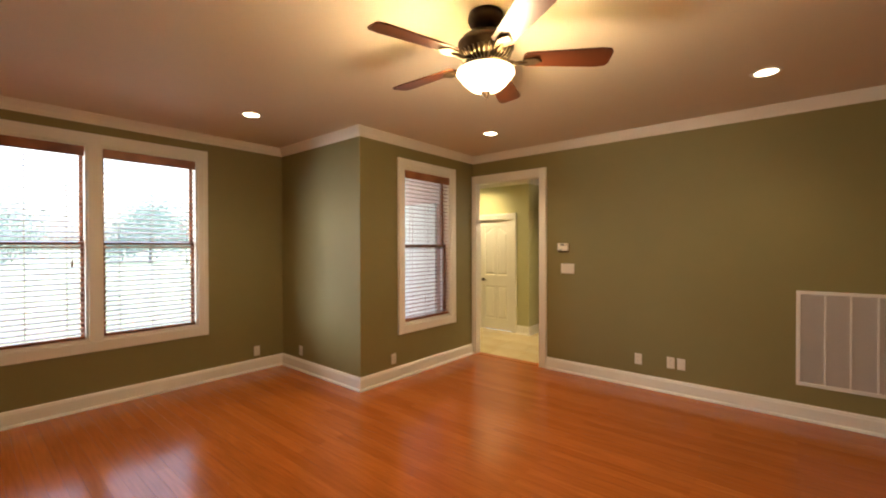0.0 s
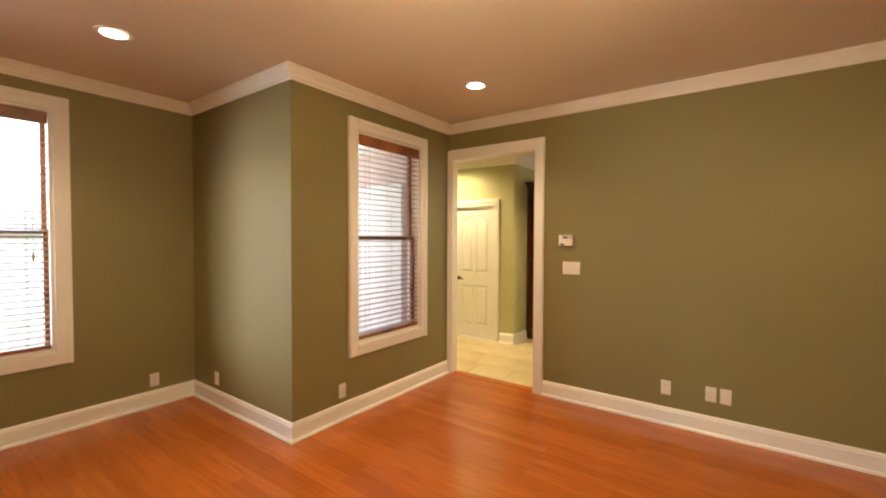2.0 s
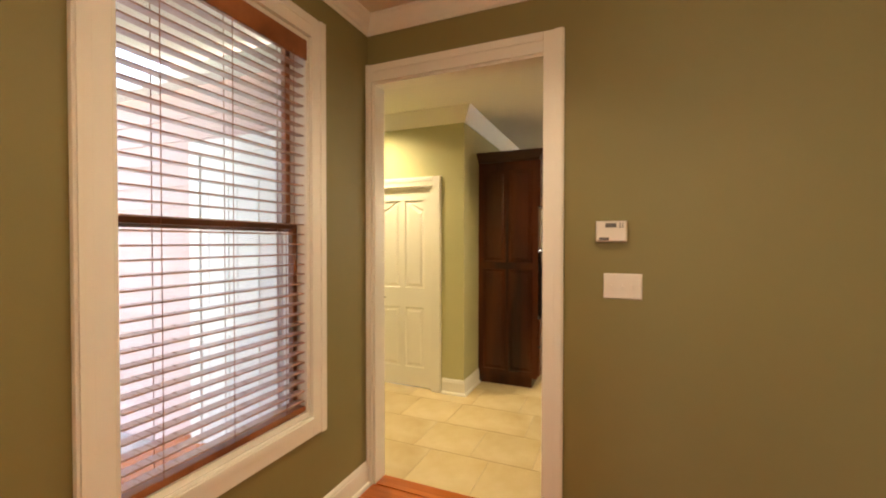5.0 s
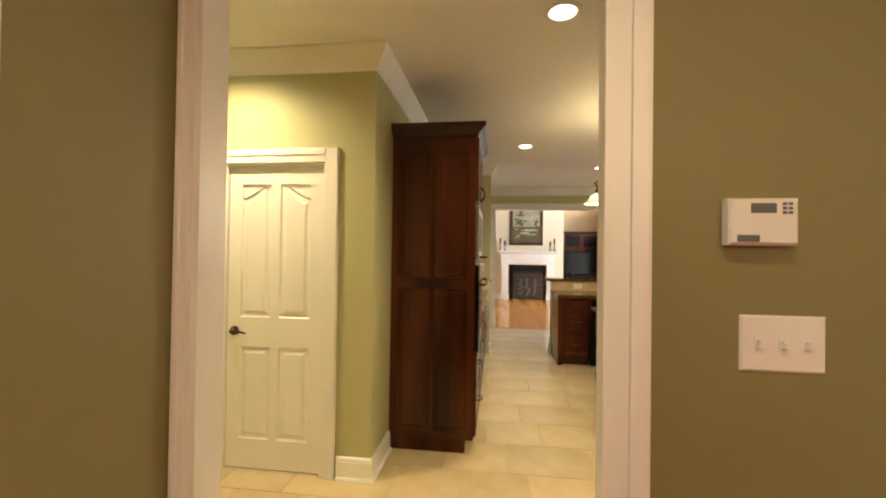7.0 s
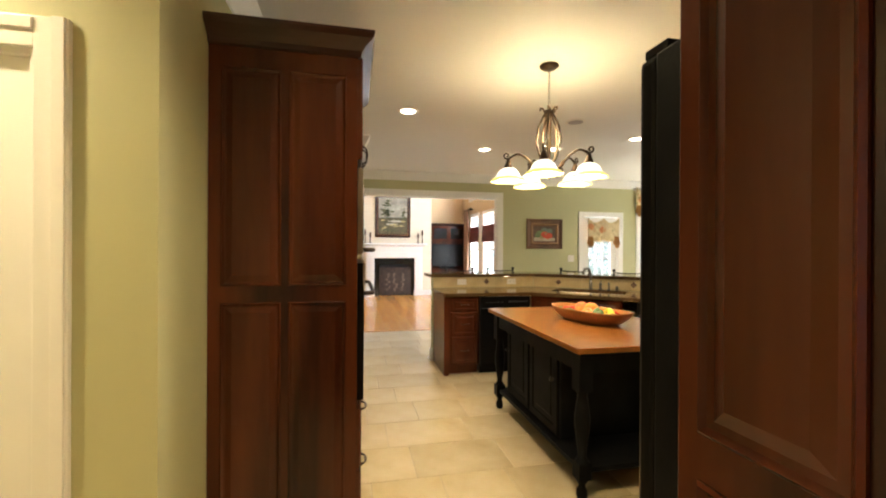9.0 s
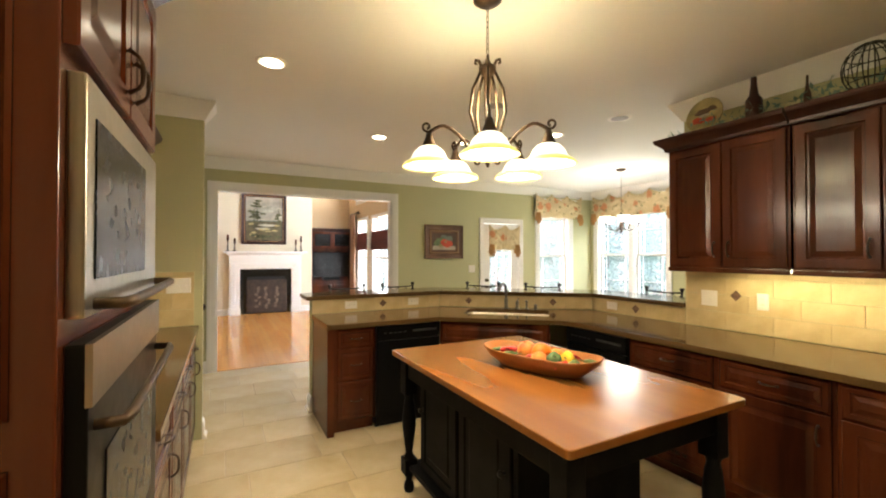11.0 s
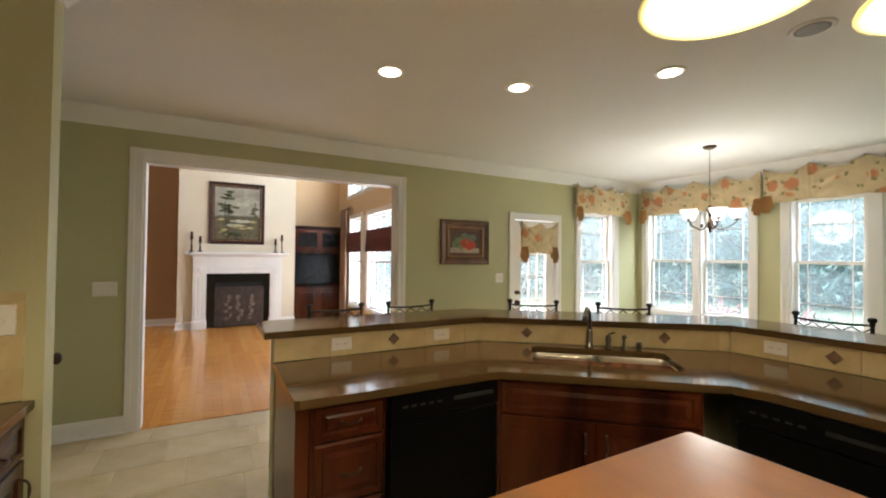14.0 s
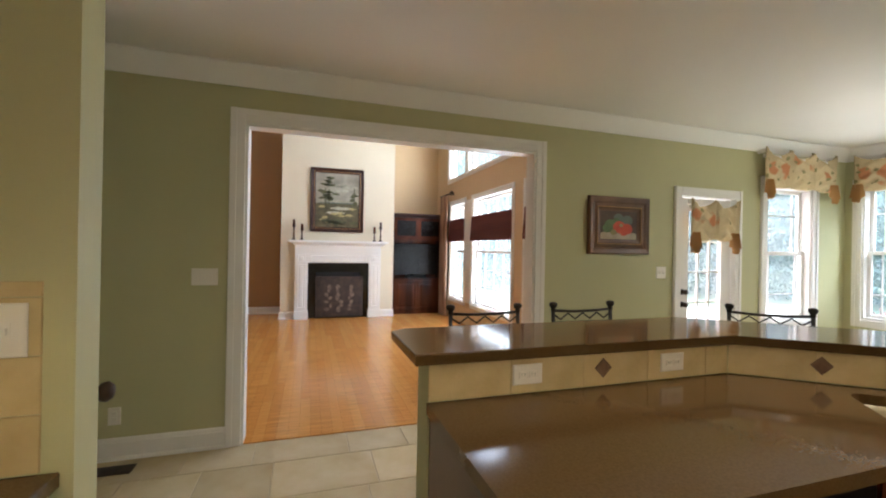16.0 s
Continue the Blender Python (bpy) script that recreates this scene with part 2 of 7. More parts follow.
M = {
    "olive": material("olive_paint", (0.235, 0.205, 0.085), 0.55, vary=0.04, scale=0.8, bump=0.08, bump_scale=260),
    "sage": material("sage_paint", (0.49, 0.475, 0.265), 0.55, vary=0.03, scale=0.8, bump=0.08, bump_scale=260),
    "tan": material("tan_paint", (0.66, 0.48, 0.27), 0.55, vary=0.03, scale=0.8, bump=0.08, bump_scale=260),
    "russet": material("russet_paint", (0.40, 0.235, 0.105), 0.55, vary=0.03, scale=0.8),
    "cream": material("cream_paint", (0.74, 0.66, 0.50), 0.55, vary=0.03, scale=0.8),
    "ceiling": material("ceiling_paint", (0.80, 0.79, 0.76), 0.8, vary=0.02, scale=0.6, bump=0.08, bump_scale=200),
    # White ceiling again, with dim warm lamplight mixed into the colour.
    "ceiling_warm": material("ceiling_paint_lamp_tinted", (0.72, 0.64, 0.52), 0.5, vary=0.02, scale=0.6, bump=0.08, bump_scale=200),
    "trim": material("white_trim_paint", (0.82, 0.80, 0.76), 0.35, vary=0.02, scale=2),
    "siding": material("house_siding", (0.64, 0.46, 0.42), 0.7, vary=0.06, scale=1.2),
    "tile": material("travertine_tile", (0.62, 0.51, 0.32), 0.24, color2=(0.48, 0.365, 0.19), scale=2.2, random_tone=0.08, even=True),
    "grout": material("tile_grout", (0.56, 0.47, 0.32), 0.8, scale=12),
    "splash": material("tumbled_backsplash_tile", (0.60, 0.47, 0.245), 0.45, color2=(0.49, 0.37, 0.175), scale=7, bump=0.15, bump_scale=60, random_tone=0.06),
    "inset": material("dark_inset_tile", (0.09, 0.045, 0.025), 0.35, color2=(0.20, 0.12, 0.07), scale=22),
    "cherry": grain_wood("cherry_stained_wood", (0.024, 0.0060, 0.0025), (0.106, 0.0260, 0.0092), 0.24, coat=0.08, spec=0.26),
    "cherry_dark": grain_wood("dark_cherry_wood", (0.022, 0.006, 0.004), (0.045, 0.012, 0.006), 0.35),
    "tabletop": grain_wood("honey_table_wood", (0.185, 0.064, 0.011), (0.285, 0.110, 0.023), 0.24, axis=1, coat=0.2),
    "black_paint": material("distressed_black_paint", (0.004, 0.0042, 0.005), 0.5, color2=(0.009, 0.009, 0.010), scale=8, bump=0.1, spec=0.07),
    "black_gloss": material("black_enamel", (0.005, 0.005, 0.005), 0.30, vary=0.1, spec=0.08),
    "steel": material("brushed_steel", (0.40, 0.355, 0.27), 0.32, metal=1.0, stretch=(1, 20, 1), scale=4),
    "stone": material("brown_quartz", (0.096, 0.056, 0.023), 0.09, color2=(0.076, 0.043, 0.016), scale=150, spec=0.2, even=True),
    "bronze": material("oil_rubbed_bronze", (0.035, 0.021, 0.013), 0.42, metal=0.7, color2=(0.08, 0.05, 0.027), scale=15),
    "iron": material("black_iron", (0.02, 0.018, 0.016), 0.45, metal=0.6),
    "plastic": material("white_plastic", (0.78, 0.74, 0.68), 0.35, vary=0.01),
    "grey": material("grey_plastic", (0.12, 0.12, 0.12), 0.4),
    "filter": material("grille_mesh", (0.40, 0.37, 0.38), 0.6, vary=0.1, scale=10, bump=0.4, bump_scale=500),
    "walnut": grain_wood("walnut_fan_blade", (0.04, 0.011, 0.005), (0.10, 0.026, 0.010), 0.38, axis=0),
    "blind": grain_wood("stained_blind_wood", (0.16, 0.05, 0.02), (0.34, 0.13, 0.055), 0.35, axis=1, coat=0.1),
    "slat": material("glossy_blind_slat", (0.44, 0.27, 0.21), 0.28, color2=(0.34, 0.18, 0.13), scale=2, stretch=(6, 0.5, 6), spec=0.8, coat=0.6),
    "woods": material("glowing_woods_backdrop", (0.14, 0.20, 0.16), 0.9, scale=0.3),
    "glass": glass("window_glass"),
    "floral": floral("floral_cloth"),
    "gold_cloth": material("gold_cloth", (0.50, 0.28, 0.10), 0.85, bump=0.3, bump_scale=300),
    "bulb": glow("lit_lamp", (1.0, 0.86, 0.60), 1.5),
    "shade": glow("lit_frosted_shade", (1.0, 0.90, 0.62), 0.17, (0.80, 0.72, 0.48)),
    "shade_rim": glow("lit_amber_rim", (1.0, 0.80, 0.20), 0.085, (0.80, 0.58, 0.18)),
    "shade_small": glow("lit_white_shade", (1.0, 0.90, 0.72), 0.22),
    "fan_bowl": glow("lit_fan_bowl", (1.0, 0.84, 0.52), 0.5, (0.9, 0.8, 0.5)),
    "strip": glow("lit_strip", (1.0, 0.86, 0.5), 0.6),
    "wood_room": plank_floor("orange_oak_floor", (0.40, 0.100, 0.018), (0.49, 0.135, 0.026), turn=0, seam=0.72, grain=0.38),
    "wood_living": plank_floor("amber_oak_floor", (0.58, 0.24, 0.050), (0.66, 0.31, 0.075), turn=90),
    "frame_brown": grain_wood("brown_frame_wood", (0.075, 0.034, 0.016), (0.19, 0.090, 0.040), 0.4),
    "bowl_wood": grain_wood("carved_bowl_wood", (0.20, 0.066, 0.012), (0.32, 0.12, 0.022), 0.4, axis=1),
    "lawn": material("lawn", (0.14, 0.19, 0.11), 0.95, scale=0.6, vary=0.12, bump=0.5, bump_scale=30),
    "leaf": material("tree_leaves", (0.12, 0.19, 0.13), 0.5, color2=(0.07, 0.12, 0.08), scale=1.5),
    "leaf_light": material("pine_leaves", (0.19, 0.30, 0.25), 0.6, color2=(0.13, 0.22, 0.18), scale=1.5),
    "bark": material("bark", (0.10, 0.07, 0.05), 0.9, scale=6, bump=0.8, bump_scale=20),
    "azalea": material("pink_red_blossom", (0.62, 0.20, 0.20), 0.7, color2=(0.66, 0.38, 0.36), scale=6),
    "deck": material("deck_boards", (0.50, 0.46, 0.42), 0.7, scale=4),
    "firebox": material("flat_black_firebox", (0.006, 0.006, 0.006), 0.7, vary=0.2),
    "marble_black": material("black_marble", (0.012, 0.011, 0.01), 0.15, vary=0.2),
    "shade_roman": grain_wood("woven_roman_shade", (0.07, 0.012, 0.012), (0.14, 0.03, 0.028), 0.8, axis=1, coat=0),
    "tap_metal": material("dull_dark_steel", (0.17, 0.155, 0.125), 0.3, metal=1.0),
    "curtain": grain_wood("brown_curtain_cloth", (0.20, 0.11, 0.075), (0.42, 0.28, 0.19), 0.85, axis=2, scale=3, coat=0),
    "button": material("dark_button", (0.028, 0.028, 0.028), 0.4),
    "screen": material("dark_screen", (0.006, 0.006, 0.007), 0.25, spec=0.25),
}


# ---- building helpers ----
def box(bm, x0, x1, y0, y1, z0, z1, mi=0, bev=0.0):
    v = [bm.verts.new((x, y, z)) for z in (z0, z1) for x, y in ((x0, y0), (x1, y0), (x1, y1), (x0, y1))]
    fs = [bm.faces.new([v[i] for i in q]) for q in ((3, 2, 1, 0), (4, 5, 6, 7), (0, 1, 5, 4), (1, 2, 6, 5), (2, 3, 7, 6), (3, 0, 4, 7))]
    for f in fs:
        f.material_index = mi
    if bev:
        bmesh.ops.bevel(bm, geom=list({e for f in fs for e in f.edges}), offset=bev, segments=2, affect="EDGES", profile=0.6)
    return bm


def new_box(*a, **k):
    return box(bmesh.new(), *a, **k)


def lathe(bm, profile, cx=0, cy=0, n=20, start=0.0, wave=None):
    """Spins (radius, z) pairs round the upright line through cx, cy."""
    rings = []
    for r, z in profile:
        rings.append([bm.verts.new((cx + r * (1 + (wave(a) if wave else 0)) * math.cos(a), cy + r * (1 + (wave(a) if wave else 0)) * math.sin(a), z))
                      for a in (start + math.tau * k / n for k in range(n))])
    for a, b in zip(rings, rings[1:]):
        for k in range(n):
            f = bm.faces.new((a[k], a[(k + 1) % n], b[(k + 1) % n], b[k]))
            f.smooth = True
    for ring, flip in ((rings[0], True), (rings[-1], False)):
        bm.faces.new(ring[::-1] if flip else ring)
    return bm


def tube(bm, pts, r, n=8, closed=False, taper=None):
    """A round bar along points."""
    pts = [Vector(p) for p in pts]
    rings, up = [], Vector((0, 0, 1))
    side = None
    for i, p in enumerate(pts):
        a, b = pts[max(i - 1, 0)], pts[min(i + 1, len(pts) - 1)]
        if closed:
            a, b = pts[i - 1], pts[(i + 1) % len(pts)]
        d = (b - a).normalized()
        if side is None:
            side = d.cross(up if abs(d.z) < 0.95 else Vector((1, 0, 0))).normalized()
        side = (side - d * side.dot(d)).normalized()
        o = d.cross(side)
        rr = r * (taper[i] if taper else 1)
        rings.append([bm.verts.new(p + (side * math.cos(t) + o * math.sin(t)) * rr) for t in (math.tau * k / n for k in range(n))])
    pairs = list(zip(rings, rings[1:])) + ([(rings[-1], rings[0])] if closed else [])
    for a, b in pairs:
        for k in range(n):
            bm.faces.new((a[k], a[(k + 1) % n], b[(k + 1) % n], b[k])).smooth = True
    if not closed:
        bm.faces.new(rings[0][::-1])
        bm.faces.new(rings[-1])
    return bm


def nested(bm, w, h, loops, x=0.0, z=0.0, back=0.0):
    """A panel w by h facing -y: loops of (inset, how far forward), from its rim inwards; back: where its rear lies in y."""
    rings = [[bm.verts.new((x + a, y, z + c)) for a, c in ((i, i), (w - i, i), (w - i, h - i), (i, h - i))]
             for i, y in [(0, back)] + [(i, -f) for i, f in loops]]
    for a, b in zip(rings, rings[1:]):
        for k in range(4):
            bm.faces.new((a[k], a[(k + 1) % 4], b[(k + 1) % 4], b[k]))
    bm.faces.new(rings[-1])
    bm.faces.new(rings[0][::-1])
    return bm


def prism(bm, outline, z0, z1, bev=0.0):
    """An upright slab over an outline given anticlockwise."""
    lo = [bm.verts.new((x, y, z0)) for x, y in outline]
    hi = [bm.verts.new((x, y, z1)) for x, y in outline]
    fs = [bm.faces.new(lo[::-1]), bm.faces.new(hi)]
    for k in range(len(lo)):
        j = (k + 1) % len(lo)
        fs.append(bm.faces.new((lo[k], lo[j], hi[j], hi[k])))
    if bev:
        bmesh.ops.bevel(bm, geom=list(fs[1].edges) + list(fs[0].edges), offset=bev, segments=3, affect="EDGES", profile=0.6)
    return bm


def mesh_of(name, bm, mats):
    bmesh.ops.recalc_face_normals(bm, faces=bm.faces)
    me = bpy.data.meshes.new(name)
    bm.to_mesh(me)
    bm.free()
    for m in mats if isinstance(mats, (list, tuple)) else [mats]:
        me.materials.append(M[m] if isinstance(m, str) else m)
    return me


def part(name, bm, mats, parent, label="", at=None, kind=""):
    ob = new(name, mesh_of(name, bm, mats))
    ob.parent = parent
    if at is not None:
        ob.matrix_basis = at
    return tagged(ob, label, kind=kind)


def thing(name, label, category, m=None, group=""):
    ob = new(name)
    ob.empty_display_size = 0.1
    ob.matrix_world = m or Matrix()
    return tagged(ob, label, category, group)


def solo(name, bm, mats, label, category, m=None, group=""):
    ob = new(name, mesh_of(name, bm, mats))
    ob.matrix_world = m or Matrix()
    return tagged(ob, label, category, group)


def structure(name, bm, mats, label="", m=None):
    ob = new(name, mesh_of(name, bm, mats))
    ob.matrix_world = m or Matrix()
    return tagged(ob, label, kind="structure")


def wall(name, axis, a0, a1, b0, b1, z0, z1, openings=(), low="sage", high="sage", ends="trim", label=""):
    """A wall along x or y from a0 to a1, b0 to b1 thick, cut by openings (from, to, bottom, top).
    low / high: the paint on its face towards the smaller / greater b."""
    cuts_a = sorted({a0, a1, *(o[i] for o in openings for i in (0, 1))})
    cuts_z = sorted({z0, z1, *(o[i] for o in openings for i in (2, 3))})
    cuts_a, cuts_z = [c for c in cuts_a if a0 <= c <= a1], [c for c in cuts_z if z0 <= c <= z1]

    def solid(i, j):
        if not (0 <= i < len(cuts_a) - 1 and 0 <= j < len(cuts_z) - 1):
            return False
        a, z = (cuts_a[i] + cuts_a[i + 1]) / 2, (cuts_z[j] + cuts_z[j + 1]) / 2
        return not any(o[0] < a < o[1] and o[2] < z < o[3] for o in openings)

    bm, verts = bmesh.new(), {}

    def vert(a, b, z):
        k = (round(a, 5), round(b, 5), round(z, 5))
        if k not in verts:
            verts[k] = bm.verts.new((a, b, z) if axis == "x" else (b, a, z))
        return verts[k]

    def quad(pts, mi):
        bm.faces.new([vert(*p) for p in pts]).material_index = mi

    for i in range(len(cuts_a) - 1):
        for j in range(len(cuts_z) - 1):
            if not solid(i, j):
                continue
            p, q, r, s = cuts_a[i], cuts_a[i + 1], cuts_z[j], cuts_z[j + 1]
            quad([(p, b0, r), (q, b0, r), (q, b0, s), (p, b0, s)], 0)
            quad([(p, b1, r), (p, b1, s), (q, b1, s), (q, b1, r)], 1)
            for di, a in ((-1, p), (1, q)):
                if not solid(i + di, j):
                    quad([(a, b0, r), (a, b0, s), (a, b1, s), (a, b1, r)], 2)
            for dj, z in ((-1, r), (1, s)):
                if not solid(i, j + dj):
                    quad([(p, b0, z), (q, b0, z), (q, b1, z), (p, b1, z)], 2)
    return structure(name, bm, [low, high, ends], label)


def run_profile(bm, path, profile, closed=False):
    """Sweeps a profile of (out, up) along a level path; out is to the right of the way."""
    pts = [Vector(p) for p in path]
    rings = []
    for i, p in enumerate(pts):
        d0 = (p - pts[i - 1]).normalized() if i or closed else None
        d1 = (pts[(i + 1) % len(pts)] - p).normalized() if i < len(pts) - 1 or closed else None
        n0, n1 = (Vector((d.y, -d.x, 0)) if d else None for d in (d0, d1))
        if n0 and n1:
            n = (n0 + n1).normalized()
            n /= max(n.dot(n0), 0.3)
        else:
            n = n0 or n1
        rings.append([bm.verts.new(p + n * o + Vector((0, 0, u))) for o, u in profile])
    k = len(profile)
    for a, b in list(zip(rings, rings[1:])) + ([(rings[-1], rings[0])] if closed else []):
        for i in range(k):
            bm.faces.new((a[i], a[(i + 1) % k], b[(i + 1) % k], b[i]))
    if not closed:
        bm.faces.new(rings[0])
        bm.faces.new(rings[-1][::-1])
    return bm


BASE = [(0, 0), (0.032, 0), (0.031, 0.010), (0.026, 0.018), (0.016, 0.022), (0.016, 0.112), (0.012, 0.118), (0.012, 0.126), (0.006, 0.138), (0, 0.142)]
CROWN = [(0, -0.145), (0.010, -0.145), (0.014, -0.125), (0.030, -0.112), (0.046, -0.078), (0.074, -0.046), (0.088, -0.026), (0.100, -0.020), (0.100, 0), (0, 0)]
CASE = 0.10


def casing(name, axis, a0, a1, z0, z1, face, out, full=False, width=CASE, left=None, right=True):
    """Moulded white casing round an opening on one face of a wall; out: +1 or -1, the way it stands out. full: at the bottom too."""
    bm = bmesh.new()
    outer, t = width, 0.02

    def put(p0, p1, q0, q1):
        lo, hi = sorted((face, face + out * t))
        args = (p0, p1, lo, hi, q0, q1) if axis == "x" else (lo, hi, p0, p1, q0, q1)
        box(bm, *args, bev=0.003)
        inner = 0.3
        lo, hi = sorted((face + out * t, face + out * (t + 0.008)))
        w, h = p1 - p0, q1 - q0
        if w < h:
            p = (p0 + w * 0.55, p1 - w * 0.08) if p0 >= a1 - 0.001 else (p0 + w * 0.08, p1 - w * 0.55)
            args = (*p, lo, hi, q0, q1) if axis == "x" else (lo, hi, *p, q0, q1)
        else:
            args = (p0, p1, lo, hi, q0 + h * 0.55, q1 - h * 0.08) if axis == "x" else (lo, hi, p0, p1, q0 + h * 0.55, q1 - h * 0.08)
        box(bm, *args, bev=0.002)

    bottom = z0 - (outer if full else 0)
    put(a0 - (left or outer), a0, bottom, z1 + outer)
    if right:
        put(a1, a1 + outer, bottom, z1 + outer)
    put(a0, a1, z1, z1 + outer)
    if full:
        put(a0, a1, z0 - outer, z0)
    return structure(name, bm, "trim", "white painted moulded casing")


H1, H2, H3 = 2.755, 2.71, 5.4   # ceiling heights: first room, kitchen, living room

# ---- large structure ----
structure("floor_wood", new_box(-3.8, 4.3, -1.7, 6.09, -0.12, 0), "wood_room", "glossy orange oak strip floor")
structure("floor_tile_bed", new_box(-4.1, 5.45, 6.09, 13.235, -0.12, -0.004), "grout", "grout bed under stone tiles")
structure("floor_living", new_box(-5.2, 2.15, 13.235, 19.6, -0.12, 0), "wood_living", "glossy amber oak strip floor")

WIN_L = [(1.27, 2.11, 0.63, 2.47), (2.20, 3.04, 0.63, 2.47)]
WIN_S = (4.664, 5.516, 0.60, 2.425)
DOOR_1 = (-2.045, -1.017, -0.01, 2.385)
DOOR_C = (-3.05, -2.36, -0.01, 1.99)
OPEN_N = (-1.31, 1.05, -0.01, 2.31)
DOOR_N = (2.73, 3.48, -0.01, 2.02)
WIN_N = (3.96, 4.70, 0.70, 2.20)
WIN_E = [(12.27, 13.00, 0.70, 2.25), (11.55, 12.19, 0.70, 2.25), (10.45, 11.13, 0.70, 2.25), (9.66, 10.33, 0.70, 2.25)]
WIN_LOW = [(17.40, 18.20, 0.42, 2.37), (15.43, 16.96, 0.42, 2.37), (14.2, 15.0, 0.42, 2.37)]
WIN_UP = [(17.40, 18.36, 2.90, 4.3), (15.43, 17.25, 2.90, 4.3), (14.2, 15.2, 2.90, 4.3)]

wall("wall_west", "y", -1.7, 4.03, -3.80, -3.65, 0, H1, WIN_L, "siding", "olive", label="olive painted wall with a wide window")
wall("wall_bump", "x", -3.80, -2.23, 4.03, 4.18, 0, H1, (), "olive", "siding", label="olive painted wall of the jog")
wall("wall_bump_side", "y", 4.03, 6.02, -2.23, -2.08, 0, H1, [WIN_S], "siding", "olive", "olive", label="olive painted wall with a narrow window")
wall("wall_door", "x", -2.23, 4.3, 6.02, 6.12, 0, H1, [DOOR_1], "olive", "sage", label="olive painted wall with a cased doorway")
wall("wall_wing", "x", -9.5, -2.23, 6.02, 6.12, -0.36, 2.62, (), "siding", "sage", label="pale pink house siding outside the narrow window")
wall("wall_east_room", "y", -1.7, 6.02, 4.15, 4.3, 0, H1, (), "olive", "siding")
wall("wall_south", "x", -3.65, 4.15, -1.7, -1.55, 0, H1, (), "siding", "olive")
wall("wall_lobby_west", "y", 6.12, 7.573, -4.15, -4.0, 0, H2, (), "siding", "sage")
wall("wall_closet", "x", -4.15, -2.17, 7.573, 7.70, 0, H2, [DOOR_C], "sage", "sage", label="sage painted wall with a panelled door")
wall("wall_left_run", "y", 7.573, 11.16, -2.17, -2.04, 0, H2, (), "sage", "sage", "sage", label="sage painted kitchen wall")
wall("wall_stub", "x", -2.04, -1.365, 11.05, 11.16, 0, H2, (), "sage", "sage", "sage", label="sage painted wall end beside the counter")
wall("wall_hall_south", "x", -3.55, -2.17, 11.03, 11.16, 0, H2, (), "sage", "sage")
wall("wall_hall_west", "y", 11.03, 13.17, -3.55, -3.4, 0, H2, (), "siding", "sage")
wall("wall_north", "x", -5.2, 5.45, 13.17, 13.30, 0, H3, [OPEN_N, DOOR_N, WIN_N], "sage", "cream", label="sage painted wall with a wide cased opening")
wall("wall_east", "y", 6.12, 13.17, 5.30, 5.45, 0, H2, WIN_E, "sage", "siding", label="sage painted wall with two double windows")
wall("wall_right_run", "y", 6.12, 9.26, 2.11, 2.24, 0, H2, (), "sage", "sage", "sage", label="sage painted kitchen wall behind cabinets")
wall("wall_dining_south", "x", 2.24, 5.30, 7.2, 7.33, 0, H2, (), "sage", "sage")
wall("wall_living_east", "y", 13.30, 19.6, 2.0, 2.15, 0, H3, WIN_LOW + WIN_UP, "tan", "siding", label="tan painted wall with two rows of tall windows")
wall("wall_living_west", "y", 13.30, 19.6, -5.2, -5.05, 0, H3, (), "siding", "russet")
wall("wall_living_north", "x", -5.05, 2.0, 19.35, 19.5, 0, H3, (), "russet", "siding", label="russet painted wall")

structure("ceiling_room", new_box(-3.8, 4.3, -1.7, 6.02, H1, H1 + 0.1), "ceiling_warm", "flat white ceiling, dim warm lamplight put into its colour")
structure("ceiling_kitchen", new_box(-4.15, 5.45, 6.12, 13.17, H2, H2 + 0.1), "ceiling", "flat white ceiling")
structure("ceiling_living", new_box(-5.2, 2.15, 13.17, 19.6, H3, H3 + 0.1), "ceiling", "high white ceiling")

# baseboards (out is to the right of the way)
for pts in ([(-3.65, -1.55), (-3.65, 4.03), (-2.08, 4.03), (-2.08, 6.02), (-2.05, 6.02)], [(-0.95, 6.02), (4.15, 6.02), (4.15, -1.55), (-3.65, -1.55)],
            [(-4.0, 6.12), (-4.0, 7.573), (-3.15, 7.573)], [(-2.26, 7.573), (-2.04, 7.573), (-2.04, 8.0)],
            [(-1.365, 11.05), (-1.365, 11.16), (-3.4, 11.16), (-3.4, 13.17), (-1.41, 13.17)], [(1.15, 13.17), (2.63, 13.17)],
            [(3.58, 13.17), (5.3, 13.17), (5.3, 7.33), (2.24, 7.33), (2.24, 9.26)],
            [(-5.05, 13.3), (-5.05, 19.35), (-1.39, 19.35)]):
    structure("baseboard", run_profile(bmesh.new(), [(x, y, 0) for x, y in pts], BASE), "trim", "white moulded baseboard")
COVE = [(0, -0.145), (0.010, -0.143), (0.022, -0.118), (0.046, -0.078), (0.070, -0.040), (0.086, -0.014), (0.086, 0), (0, 0)]
for z, shape, pts in ((H1, [(o * 0.65, u * 0.66) for o, u in CROWN], [(-3.65, -1.55), (-3.65, 4.03), (-2.08, 4.03), (-2.08, 6.02), (4.15, 6.02), (4.15, -1.55)]),
               (H2, COVE, [(-4.0, 6.12), (-4.0, 7.573), (-2.04, 7.573), (-2.04, 11.05), (-1.365, 11.05), (-1.365, 11.16), (-3.4, 11.16), (-3.4, 13.17), (5.3, 13.17),
                          (5.3, 7.33), (2.24, 7.33), (2.24, 9.26), (2.11, 9.26), (2.11, 6.12)])):
    structure("trim_crown", run_profile(bmesh.new(), [(x, y, z - 0.001) for x, y in pts], shape, closed=True), "trim", "white crown moulding")

